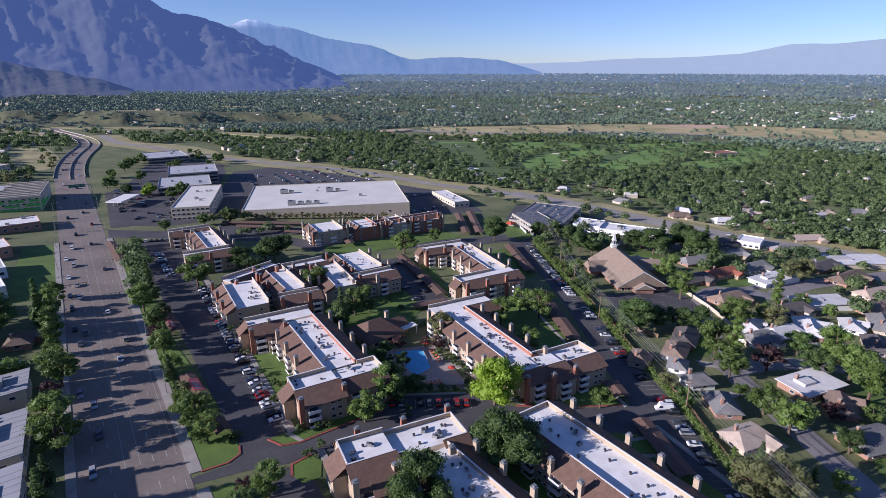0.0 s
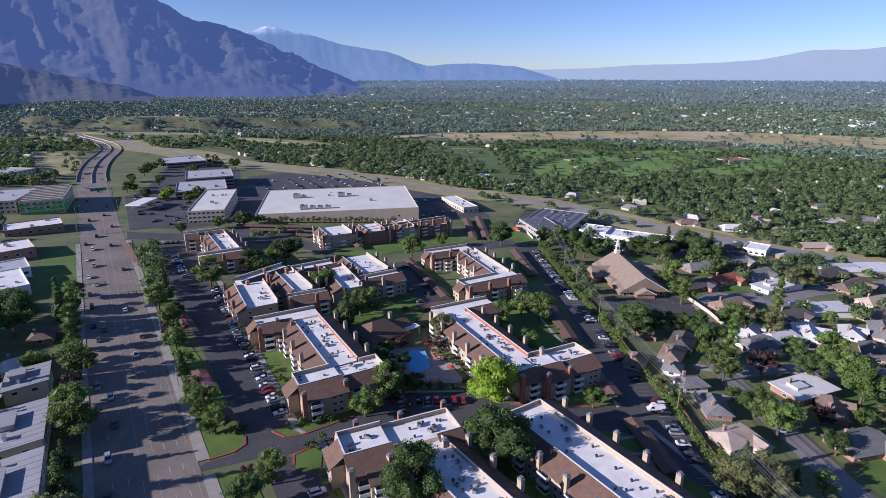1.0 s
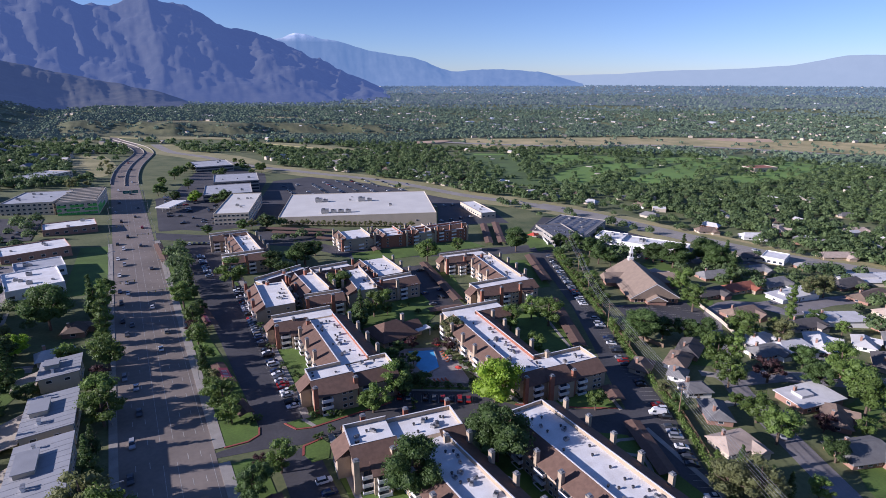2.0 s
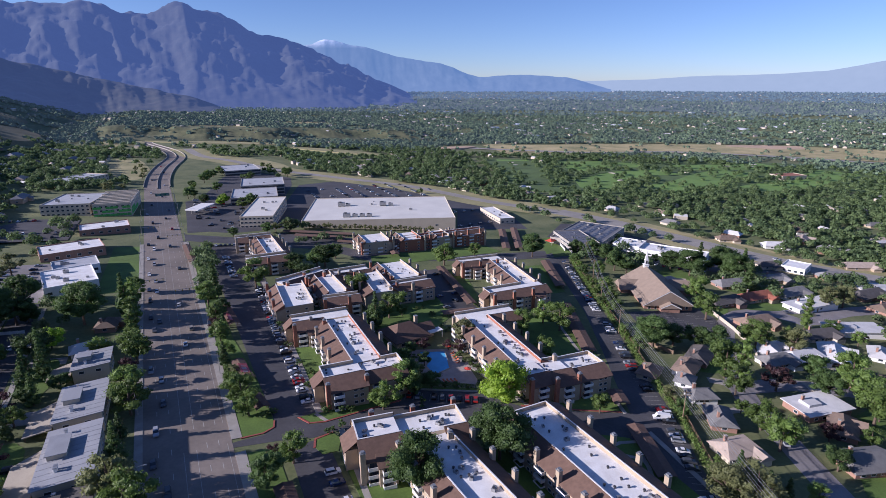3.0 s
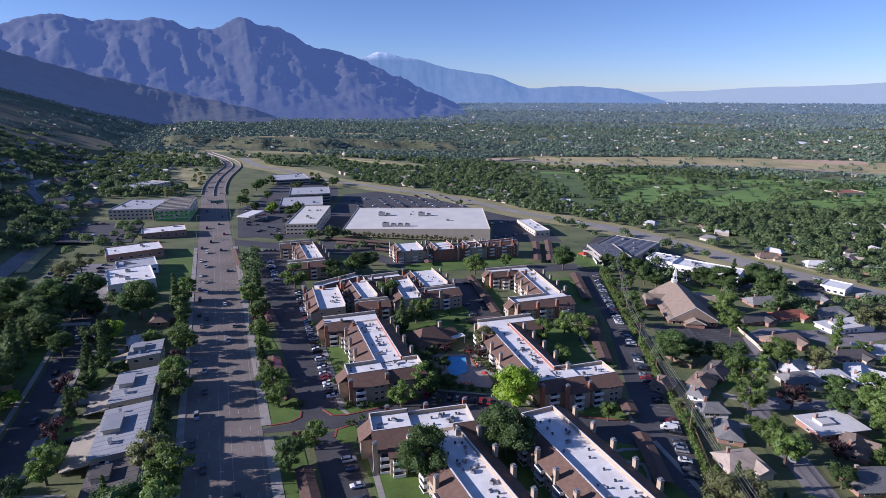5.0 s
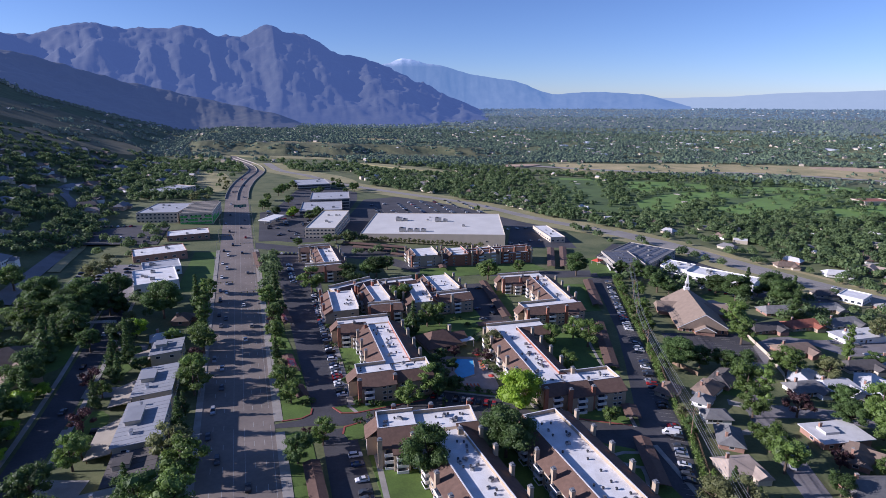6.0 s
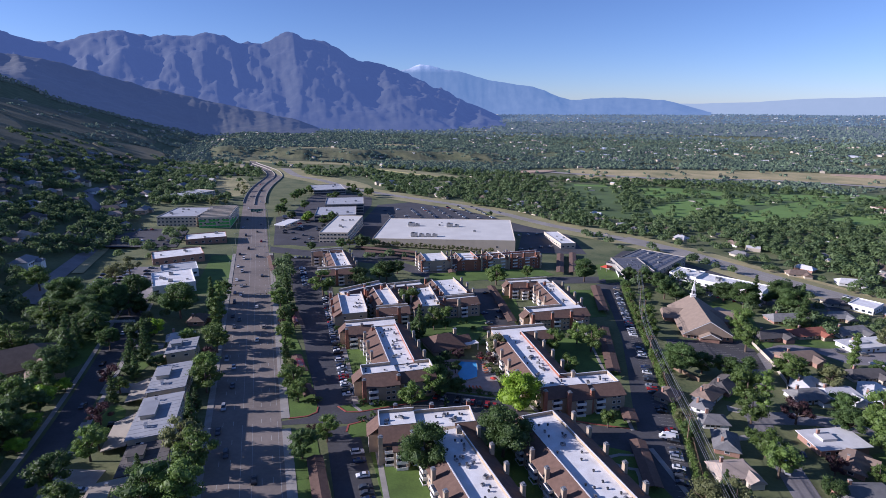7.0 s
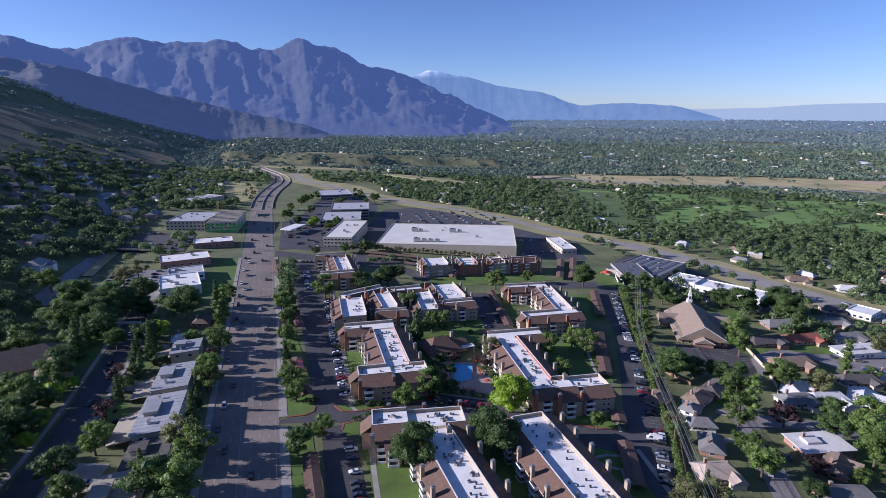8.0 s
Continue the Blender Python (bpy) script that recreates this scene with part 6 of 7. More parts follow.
for x, y, size in [(-66, 199, 1.25), (-63, 212, 1.2), (-69, 214, 1.1), (-66, 226, 1.15), (-63, 193, 0.9), (-96, 232, 1.3), (-101, 238, 1.2), (-93, 246, 1.25), (-92, 186, 1.2)]:
    tree('conifer', x, y, size)
for x, y, size in [(-90, 150, 0.9), (-96, 162, 1.0), (-90, 169, 0.8), (-97, 180, 0.95), (-103, 150, 1.0), (-104, 170, 0.9), (-91, 128, 0.95), (-98, 138, 1.0), (-109, 186, 0.9), (-92, 108, 1.0), (-90, 92, 1.0)]:
    tree('broad_dark', x, y, size)
for x, y, size in [(-89, 157, 0.8), (-91, 176, 0.85), (-87, 186, 0.6), (-88, 144, 0.6)]:
    tree('lime', x, y, size * 0.8)
for x, y, size in [(-32.5, 214, 1.5), (-33, 175, 1.35), (-31, 121, 1.5), (-64, 134, 1.2), (-46, 225, 1.02), (-36, 301, 1.04), (-32, 104, 1.6)]:
    tree('round', x, y, size)
for x, y, size in [(-35, 239, 1.65)]:
    tree('poplar', x, y, size)
for x, y, size in [(-35.5, 133, 1.55), (-106, 339, 1.65), (-101, 355, 1.54)]:
    tree('olive', x, y, size)
for x, y, size in [(-67, 157, 1.3), (-71, 187, 1.4)]:
    tree('plum', x, y, size)
for x, y, size in [(-65, 241, 0.82)]:
    tree('lime', x, y, size)
for x, y, size in [(31, 732, 0.75), (39, 755, 0.99), (23, 698, 1.23), (1, 601, 0.87), (-1, 585, 1.11), (5, 634, 0.75), (27, 546, 0.99), (63, 655, 1.23), (99, 793, 0.87), (103, 757, 1.11), (106, 735, 0.75), (124, 726, 0.99), (117, 706, 1.23), (51, 536, 0.87), (41, 513, 1.11)]:
    tree('round', x, y, size)
for x, y, size in [(48, 417, 0.8), (55, 419, 1.04), (66, 415, 1.28), (-52, 804, 0.92), (-46, 754, 1.16), (-57, 781, 0.8), (-47, 709, 1.04), (-76, 644, 1.28), (-63, 640, 0.92), (-77, 628, 1.16)]:
    tree('olive', x, y, size)
for x, y, size in [(0, 604, 0.62), (3, 640, 0.82), (-3, 575, 1.02), (3, 582, 0.72), (30, 717, 0.92), (40, 765, 0.62), (24, 697, 0.82), (17, 674, 1.02), (41, 731, 0.72), (26, 610, 0.92), (61, 694, 0.62), (71, 692, 0.82), (51, 527, 1.02), (100, 736, 0.72), (117, 721, 0.92), (103, 691, 0.62), (48, 415, 0.82), (65, 414, 1.02), (23, 411, 0.72), (10, 542, 0.92), (96, 755, 0.62)]:
    tree('broad_dark', x, y, size)
for x, y, size in [(28, 545, 0.7), (24, 536, 0.7)]:
    tree('lime', x, y, size)
for x, y, size in [(67.5, 163, 0.85), (67, 178, 0.55)]:
    tree('olive' if y < 170 else 'broad_dark', x, y, size)
for x, y, size in [(-35, 196, 0.85), (-33, 90, 1.5), (-34, 76, 1.5), (-34.5, 56, 1.5), (-37, 286, 1.2), (-34, 228, 0.9)]:
    tree('round', x, y, size)
for x, y, size in [(-35, 147, 1.15), (-36.5, 254, 1.1), (-35, 160, 0.8), (-46, 118.5, 0.8)]:
    tree('conifer', x, y, size)
for x, y, size in [(-63, 140, 0.8), (-94, 150, 1.4), (-97, 170, 1.5), (-63, 106, 1.2), (-93, 118, 1.4), (-66, 90, 1.2), (-92, 97, 1.5), (-60, 74, 1.4), (-90, 76, 1.5)]:
    tree('round', x, y, size)
for x, y, size in [(-41, 107, 1.3), (-36, 88, 1.2), (-70, 120, 1.1), (-97, 132, 1.3), (-100, 156, 1.3), (-103, 110, 1.35)]:
    tree('broad_dark', x, y, size)


# ---- cars ----
def wheel_mesh():
    n = 10
    v, f = [], []
    for y in (-0.11, 0.11):
        v += [(0.33 * math.cos(k * 2 * math.pi / n), y, 0.33 + 0.33 * math.sin(k * 2 * math.pi / n)) for k in range(n)]
    f = [tuple(reversed(range(n))), tuple(range(n, 2 * n))] + [(k, (k + 1) % n, (k + 1) % n + n, k + n) for k in range(n)]
    return shared("wheel", [(v, f, 0)], [M_DARK])


def loft(profile, half_low, half_high, z_low):
    """A car shell: side outline extruded across, drawn in towards the top."""
    zs = [p[1] for p in profile]
    top, n = max(zs), len(profile)
    v = []
    for s in (-1, 1):
        for x, z in profile:
            t = (z - z_low) / (top - z_low)
            v.append((x, s * (half_low + (half_high - half_low) * t), z))
    return v, [tuple(range(n)), tuple(reversed(range(n, 2 * n)))] + [(k, k + n, (k + 1) % n + n, (k + 1) % n) for k in range(n)]


def car_proto(kind, paint, label, far=False):
    """One parked car per kind and colour, built under an Empty."""
    ob = tagged(new("car" if kind != "van" else "van"), label, "car" if kind != "van" else "van", "cars of the town")
    if kind == "sedan":
        body = [(-2.25, 0.3), (2.25, 0.3), (2.3, 0.62), (1.9, 0.82), (0.95, 0.95), (-1.5, 0.98), (-2.2, 0.92), (-2.3, 0.6)]
        glass = [(1.0, 0.94), (0.25, 1.38), (-0.95, 1.40), (-1.75, 0.97)]
        roof = (-0.95, 0.25, 1.38, 1.43)
    elif kind == "suv":
        body = [(-2.3, 0.35), (2.3, 0.35), (2.35, 0.75), (2.1, 0.98), (1.05, 1.08), (-2.25, 1.10), (-2.35, 0.7)]
        glass = [(1.1, 1.07), (0.45, 1.68), (-1.9, 1.70), (-2.25, 1.09)]
        roof = (-1.95, 0.45, 1.68, 1.75)
    else:
        body = [(-2.9, 0.4), (2.9, 0.4), (2.95, 1.0), (2.2, 1.25), (1.7, 2.3), (-2.9, 2.35)]
        glass = [(2.15, 1.3), (1.75, 2.1), (0.7, 2.1), (0.7, 1.3)]
        roof = (-2.8, 1.6, 2.33, 2.40)
    tyres = [(*box_geo(x - 0.3, x + 0.3, y - 0.1, y + 0.1, 0, 0.5), 1) for x in (-1.4, 1.4) for y in (-0.84, 0.84)] if far else []
    piece("body", [(*loft(body, 0.92, 0.86, 0.3), 0), (*box_geo(roof[0], roof[1], -0.66, 0.66, roof[2], roof[3]), 0)] + tyres, [paint, M_DARK], ob)
    piece("glass", [(*loft(glass, 0.84 if kind != "van" else 0.93, 0.66 if kind != "van" else 0.9, glass[0][1]), 0)], [M_GLASS], ob, "dark car glass")
    for x in () if far else (-1.4, 1.4):
        for y in (-0.8, 0.8):
            put("wheel", wheel_mesh(), ob, Matrix.Translation((x, y, 0)))
    return ob


def paint(name, c, metal=0.3):
    return material("car_paint_" + name, c, 0.25, metal=metal, vary=0.06, scale=0.5)


PAINTS = [("white", paint("white", (0.72, 0.72, 0.72), 0.0)), ("silver", paint("silver", (0.42, 0.43, 0.45))), ("black", paint("black", (0.02, 0.02, 0.024))),
          ("dark grey", paint("grey", (0.10, 0.105, 0.115))), ("dark blue", paint("blue", (0.03, 0.05, 0.12))), ("red", paint("red", (0.42, 0.03, 0.025))), ("beige", paint("beige", (0.34, 0.30, 0.24)))]
PROTOS = {}
car_rng = random.Random(9)


def car(x, y, turn, colour=None, kind=None, lift=0.06):
    colour = colour or car_rng.choices([p[0] for p in PAINTS], [24, 20, 22, 18, 10, 5, 5])[0]
    kind = kind or car_rng.choice(("sedan", "sedan", "suv"))
    dx, dy = math.cos(radians(turn)), math.sin(radians(turn))
    slope = (ground_z(x + dx, y + dy) - ground_z(x - dx, y - dy)) / 2
    m = Matrix.Translation((x, y, ground_z(x, y) + lift)) @ Matrix.Rotation(radians(turn), 4, "Z") @ Matrix.Rotation(-math.atan(slope), 4, "Y")
    far = math.hypot(x, y) > 285
    key = (colour, kind, far)
    if key not in PROTOS:
        word = {"sedan": "car", "suv": "sport utility car", "van": "box van"}[kind]
        PROTOS[key] = car_proto(kind, dict(PAINTS)[colour], "%s %s standing on asphalt" % (colour, word), far)
        PROTOS[key].matrix_basis = m
        return
    copy_thing(PROTOS[key], m)


# the long court beside the avenue
for i in range(47):
    y = 161.4 + i * 2.75
    if i in (2, 14, 31, 40) or car_rng.random() < 0.08:
        continue
    car(23.2 + 0.02 * i, y, car_rng.choice((0, 180)) + car_rng.uniform(-3, 3), "red" if i in (5, 6) else ("white" if i in (0, 3, 4) else None))
for i in range(17):
    if car_rng.random() < 0.85:
        car(13.5 - 0.05 * i, 314 + i * 2.8, car_rng.choice((0, 180)))
for i in range(8):
    car(3 + i * 3.0, 389 - i * 0.5, 85, lift=0.08)
# the lane along the hedge
for i in range(97):
    t = (i + 0.5) / 98
    if car_rng.random() < (0.9 if t > 0.66 else 0.52):
        p, d = on_hedge(t)
        q = p + Vector((-d.y, d.x)) * 3.6
        car(q.x, q.y, math.degrees(math.atan2(d.x, -d.y)) + car_rng.choice((0, 180)) + car_rng.uniform(-3, 3))
car(137.5, 104.5, 146, "white", "van")
# the row below the pool
for i, c in enumerate((None, "silver", None, "black", "dark grey", "red", "black", "red", "red")):
    if i not in (2,):
        car(59.2 + i * 2.7, 152.2 - i * 1.5, 61, c)
for x, y, t in ((115, 244, 10), (117, 262, 10), (121, 236, 100), (130, 281, 10), (112, 228, 0), (126, 246, 10), (118, 284, 5), (21.6, 120, 0), (21.6, 115, 0), (21.6, 107, 180), (21.6, 101, 0), (21.6, 98, 0), (21.6, 95, 0), (21.6, 92, 0), (21.6, 86, 180), (21.6, 80, 0), (21.6, 74, 0)):
    car(x, y, t)
# traffic on the avenue, standing as it is
for y, off in ((128, -6.6), (143, -10), (112, 2.6), (160, -9), (178, -6.4), (205, -10), (226, 3.4), (243, 6.8), (256, -6), (262, -9.5), (276, 3.2), (300, -6.4), (304, -10), (318, -6.6), (332, -9.8), (340, 6.6), (352, -6.8), (366, -10), (388, -6.5), (402, -9.8), (394, 3.4), (420, -3.4), (446, 6.6), (470, -6.4), (486, 3.4), (505, -10), (520, 6.8), (548, -6.4), (590, 3.2), (610, -6.4), (660, 6.8), (700, -6.4), (760, 3.2), (820, -6.4), (880, 3.2), (286, -9.6), (246, -8.2), (196, -6.6)):
    car(road_centre(y) + off, y, 91.7 if off > 0 else -88.3)
# shop parking, forecourt, yards and the highway
for r in range(8):
    for i in range(16):
        x, y = 120 + r * 17, 505 + r * 6 + i * 6.2
        if car_rng.random() < 0.66 and x + 0.4 * y < 490 and x + y * 0.6 > 430:
            car(x, y, 10)
for i in range(44):
    car(car_rng.choice((2, 10, 18, 25, 33, 40)) + car_rng.uniform(-1, 1), 440 + car_rng.randrange(24) * 5.6, car_rng.choice((0, 90, 180)))
for i in range(24):
    car(-117 + (i % 3) * 13 + car_rng.uniform(-1, 1), 316 + (i // 3) * 7.5, 10)
for i in range(10):
    car(208 + (i % 5) * 11, 398 + (i // 5) * 40 + i * 2, 25)
for i in range(9):
    car(284 + i * 2.9, 262 - i * 4.4, 30, lift=0.07)
for i in range(16):
    car(-140 + (i % 8) * 6.5, 440 + (i // 8) * 16, 95)
for i in range(6):
    car(-140 + (i % 6) * 5, 500 + (i // 6) * 14, 80)
for i in range(9):
    u, v = HIGHWAY[3 + i], HIGHWAY[4 + i]
    t = car_rng.random()
    car(u[0] + (v[0] - u[0]) * t + 4, u[1] + (v[1] - u[1]) * t, math.degrees(math.atan2(v[1] - u[1], v[0] - u[0])), lift=0.12)
for x, y, t in ((181, 84, 60), (170, 82, 60), (166, 77, 50), (-78, 130, 85), (-77, 172, 85), (-80, 210, 88), (-62, 118, 0), (-62, 155, 0), (-80, 246, 88), (300, 150, -20), (290, 158, 60), (212, 94, 60)):
    car(x, y, t)


# ---- power line, street lamps, hedges, fences ----
def utility_pole(x, y, height=13.0):
    ob = tagged(new("utility_pole"), "grey wooden utility pole with two crossarms", "utility pole", "power line poles")
    ob.matrix_basis = pose(x, y, ground_z(x, y), 0, 0, -27)
    v = [(r * math.cos(k * 0.785), r * math.sin(k * 0.785), z) for z, r in ((-1, 0.22), (height, 0.14)) for k in range(8)]
    put("pole", shared("utility_shaft", [(v, [tuple(range(8, 16))] + [(k, (k + 1) % 8, (k + 1) % 8 + 8, k + 8) for k in range(8)], 0)], [M_WOOD]), ob, Matrix.Identity(4))
    for z in (11.2, 12.4):
        put("crossarm", shared("crossarm", [(*box_geo(-1.6, 1.6, -0.08, 0.08, -0.08, 0.08), 0)] + [(*box_geo(q - 0.06, q + 0.06, -0.06, 0.06, 0.08, 0.3), 0) for q in (-1.5, -0.7, 0.7, 1.5)], [M_WOOD]), ob, Matrix.Translation((0, -0.2, z)))


POLES = [(112, 36), (143, 100), (177, 169), (199, 207), (224, 243), (250, 282)]
for x, y in POLES:
    utility_pole(x, y)
for (xa, ya), (xb, yb) in zip(POLES, POLES[1:]):
    for off, z in ((-1.5, 12.6), (-0.7, 12.6), (0.7, 12.6), (1.5, 12.6), (-1.5, 11.4), (1.5, 11.4), (0, 8.5)):
        cu = bpy.data.curves.new("power_cable", "CURVE")
        cu.dimensions, cu.bevel_depth, cu.bevel_resolution = "3D", 0.05, 0
        sp = cu.splines.new("POLY")
        sp.points.add(10)
        for k in range(11):
            t = k / 10
            sag = 4 * 0.9 * t * (1 - t)
            dx, dy = 0.89 * off, -0.45 * off
            sp.points[k].co = (xa + (xb - xa) * t + dx, ya + (yb - ya) * t + dy, ground_z(xa, ya) * (1 - t) + ground_z(xb, yb) * t + z - sag, 1)
        cu.materials.append(M_METAL)
        tagged(new("power_cable", cu), "thin grey overhead cable sagging between poles", "cable", "overhead cables")


def street_lamp(x, y, turn):
    ob = tagged(new("street_lamp"), "tall grey street lamp with a curved arm", "street lamp", "lamps of the avenue")
    ob.matrix_basis = pose(x, y, ground_z(x, y), 0, 0, turn)
    v = [(r * math.cos(k * 0.785), r * math.sin(k * 0.785), z) for z, r in ((-0.5, 0.14), (9.5, 0.08)) for k in range(8)]
    put("post", shared("lamp_post", [(v, [tuple(range(8, 16))] + [(k, (k + 1) % 8, (k + 1) % 8 + 8, k + 8) for k in range(8)], 0)], [M_METAL]), ob, Matrix.Identity(4))
    put("arm", shared("lamp_arm", [(*box_geo(0, 1.6, -0.05, 0.05, 9.35, 9.5), 0), (*box_geo(1.5, 3.0, -0.05, 0.05, 9.55, 9.68), 0), (*box_geo(1.4, 1.6, -0.05, 0.05, 9.4, 9.65), 0)], [M_METAL]), ob, Matrix.Identity(4))
    put("lamp_head", shared("lamp_head", [(*box_geo(2.8, 3.8, -0.18, 0.18, 9.5, 9.72), 0), (*box_geo(2.9, 3.7, -0.13, 0.13, 9.44, 9.5), 1)], [M_METAL, M_WHITE]), ob, Matrix.Identity(4))


for i in range(11):
    y = 130 + i * 44
    street_lamp(road_centre(y) - 14.2, y, 0)
    if i > 0:
        street_lamp(road_centre(y + 20) + 13.8, y + 20, 180)


def hedge():
    """A clipped hedge of many leaf clumps along the lane."""
    rng = np.random.default_rng(4)
    verts, faces = [], []
    for i in range(10000):
        t = rng.uniform(0, 1)
        p, d = on_hedge(t)
        x, y = p.x + 1.2 + rng.normal() * 0.55, p.y - 0.6 + rng.normal() * 0.4
        z = ground_z(x, y) + abs(rng.normal()) * 1.2 + 0.3 + (0.8 if math.sin(t * 40) > 0.3 else 0) * rng.uniform(0, 1)
        a, b = rng.normal(size=3), rng.normal(size=3)
        a, b = a / np.linalg.norm(a) * 0.36, b / np.linalg.norm(b) * 0.3
        k = len(verts)
        p = np.array((x, y, z))
        verts += [tuple(p + a), tuple(p + b), tuple(p - a), tuple(p - b)]
        faces.append((k, k + 1, k + 2, k + 3))
    tagged(mesh_object("hedge", verts, faces, M_LEAVES["green"]), "overgrown green hedge along the parking lane", "hedge", kind="stuff")


hedge()


def fence(points, height, mat, label):
    ob = tagged(new("fence"), label, "fence")
    ob.location = (points[0][0], points[0][1], ground_z(*points[0]))
    o = ob.location
    for (x0, y0), (x1, y1) in zip(points, points[1:]):
        d = Vector((x1 - x0, y1 - y0))
        n = max(1, int(d.length / 2.4))
        for k in range(n):
            x, y = x0 + d.x * (k + 0.5) / n, y0 + d.y * (k + 0.5) / n
            m = Matrix.Translation((x - o.x, y - o.y, ground_z(x, y) - o.z)) @ Matrix.Rotation(math.atan2(d.y, d.x), 4, "Z")
            w = d.length / n / 2
            put("fence_panel", shared("fence_panel_%d_%s_%d" % (w * 100, mat.name, height * 10), [(*box_geo(-w, w - 0.12, -0.03, 0.03, -0.3, height), 0), (*box_geo(w - 0.14, w, -0.07, 0.07, -0.5, height + 0.12), 0)], [mat]), ob, m)


fence([(175, 163), (180.5, 160), (184.7, 142)], 1.9, M_WOOD, "brown wooden board fence")
fence([(250, 178), (238, 152), (226, 132), (212, 118)], 1.9, M_CREAM, "pale panel fence beside the church parking")
fence([(x + 3.4, y - 1.8) for x, y in HEDGE_LINE], 1.3, M_WOOD, "weathered wooden fence behind the hedge")
fence([(244, 290), (256, 306)], 1.6, M_WHITE, "low white panel fence by the street")
fence([(-130, 262), (-96, 264), (-78, 262)], 1.5, M_WHITE, "white wall along a parking yard")
fence([(-34, 120), (-35, 160)], 1.8, M_CREAM, "pale garden wall beside the avenue")


fence([(248, 303), (268, 345)], 1.8, M_WHITE, "white wall beside a play lawn")


def play_canopy(x, y):
    """A red sunshade on four posts over a play lawn."""
    ob = tagged(new("play_canopy"), "red sunshade on four posts over a play lawn", "canopy")
    ob.matrix_basis = pose(x, y, ground_z(x, y) + 0.12, 0, 0, 25)
    red = material("play_red", (0.60, 0.09, 0.05), 0.7, vary=0.15)
    piece("cloth", [([(-4, -3, 3.0), (4, -3, 3.0), (4, 3, 3.0), (-4, 3, 3.0), (0, 0, 4.6), (-4, -3, 2.85), (4, -3, 2.85), (4, 3, 2.85), (-4, 3, 2.85)], [(0, 1, 4), (1, 2, 4), (2, 3, 4), (3, 0, 4), (0, 5, 6, 1), (1, 6, 7, 2), (2, 7, 8, 3), (3, 8, 5, 0)], 0)], [red], ob, "red pyramid canopy cloth")
    for k in (-3.8, 3.8):
        for j in (-2.8, 2.8):
            put("post", shared("canopy_pole", [(*box_geo(-0.08, 0.08, -0.08, 0.08, -0.4, 2.95), 0)], [M_METAL]), ob, Matrix.Translation((k, j, 0)))


play_canopy(250, 324)


def traffic_signal(y, side):
    """A mast arm over the lanes with three signal heads."""
    x = road_centre(y) + side * 13.6
    ob = tagged(new("traffic_signal"), "grey mast arm with yellow signal heads over the avenue", "traffic signal", "signals of the avenue")
    ob.matrix_basis = pose(x, y, ground_z(x, y), 0, 0, 180 if side > 0 else 0)
    amber = bpy.data.materials.get("signal_yellow") or material("signal_yellow", (0.45, 0.30, 0.03), 0.6, vary=0.15)
    put("post", shared("signal_post", [(*box_geo(-0.13, 0.13, -0.13, 0.13, -0.6, 7.0), 0)], [M_METAL]), ob, Matrix.Identity(4))
    put("arm", shared("signal_arm", [(*box_geo(0.13, 11.5, -0.08, 0.08, 6.3, 6.5), 0)], [M_METAL]), ob, Matrix.Identity(4))
    for k in (4.5, 7.8, 11.0):
        put("signal_head", shared("signal_head", [(*box_geo(-0.18, 0.18, -0.16, 0.16, 5.4, 6.4), 0)], [amber]), ob, Matrix.Translation((k, -0.25, 0)))


for y, side in ((284, 1), (302, -1), (404, 1), (430, -1)):
    traffic_signal(y, side)


# ---- scattered garden trees ----
def near_any(x, y, spots, gap):
    return any(abs(x - sx) < gap and abs(y - sy) < gap for sx, sy in spots)


BLOCKED = [(o.matrix_basis.translation.x, o.matrix_basis.translation.y) for o in list(scene.objects) if o.parent is None and o.name.split(".")[0] in ("house", "church")]
LINES = [(148, 40, 176, 92, 7), (176, 92, 187, 110, 7), (187, 110, 229, 150, 8), (181, 110, 207, 104, 8), (207, 104, 252, 76, 8), (252, 76, 320, 52, 8), (284, 170, 285, 146, 8), (285, 146, 400, 130, 8), (229, 150, 300, 158, 7),
         (-82, 90, -79, 190, 7), (-79, 190, -84, 300, 7), (-84, 300, -136, 300, 8), (-136, 300, -142, 330, 9), (-140, 330, -140, 442, 14), (-143, 442, -170, 474, 12), (-150, 500, -181, 586, 9), (-181, 586, -203, 640, 9), (-203, 640, -205, 818, 9), (-205, 818, -250, 965, 9), (336, 232, 420, 180, 12), (256, 296, 336, 232, 12)]


def on_line(x, y, extra=0.0):
    for x0, y0, x1, y1, w in LINES:
        dx, dy = x1 - x0, y1 - y0
        t = min(1, max(0, ((x - x0) * dx + (y - y0) * dy) / (dx * dx + dy * dy)))
        if math.hypot(x - x0 - dx * t, y - y0 - dy * t) < w + extra:
            return True
    return False


def near_highway(x, y, w):
    for (x0, y0), (x1, y1) in zip(HIGHWAY, HIGHWAY[1:]):
        dx, dy = x1 - x0, y1 - y0
        t = min(1, max(0, ((x - x0) * dx + (y - y0) * dy) / (dx * dx + dy * dy)))
        if math.hypot(x - x0 - dx * t, y - y0 - dy * t) < w:
            return True
    return False


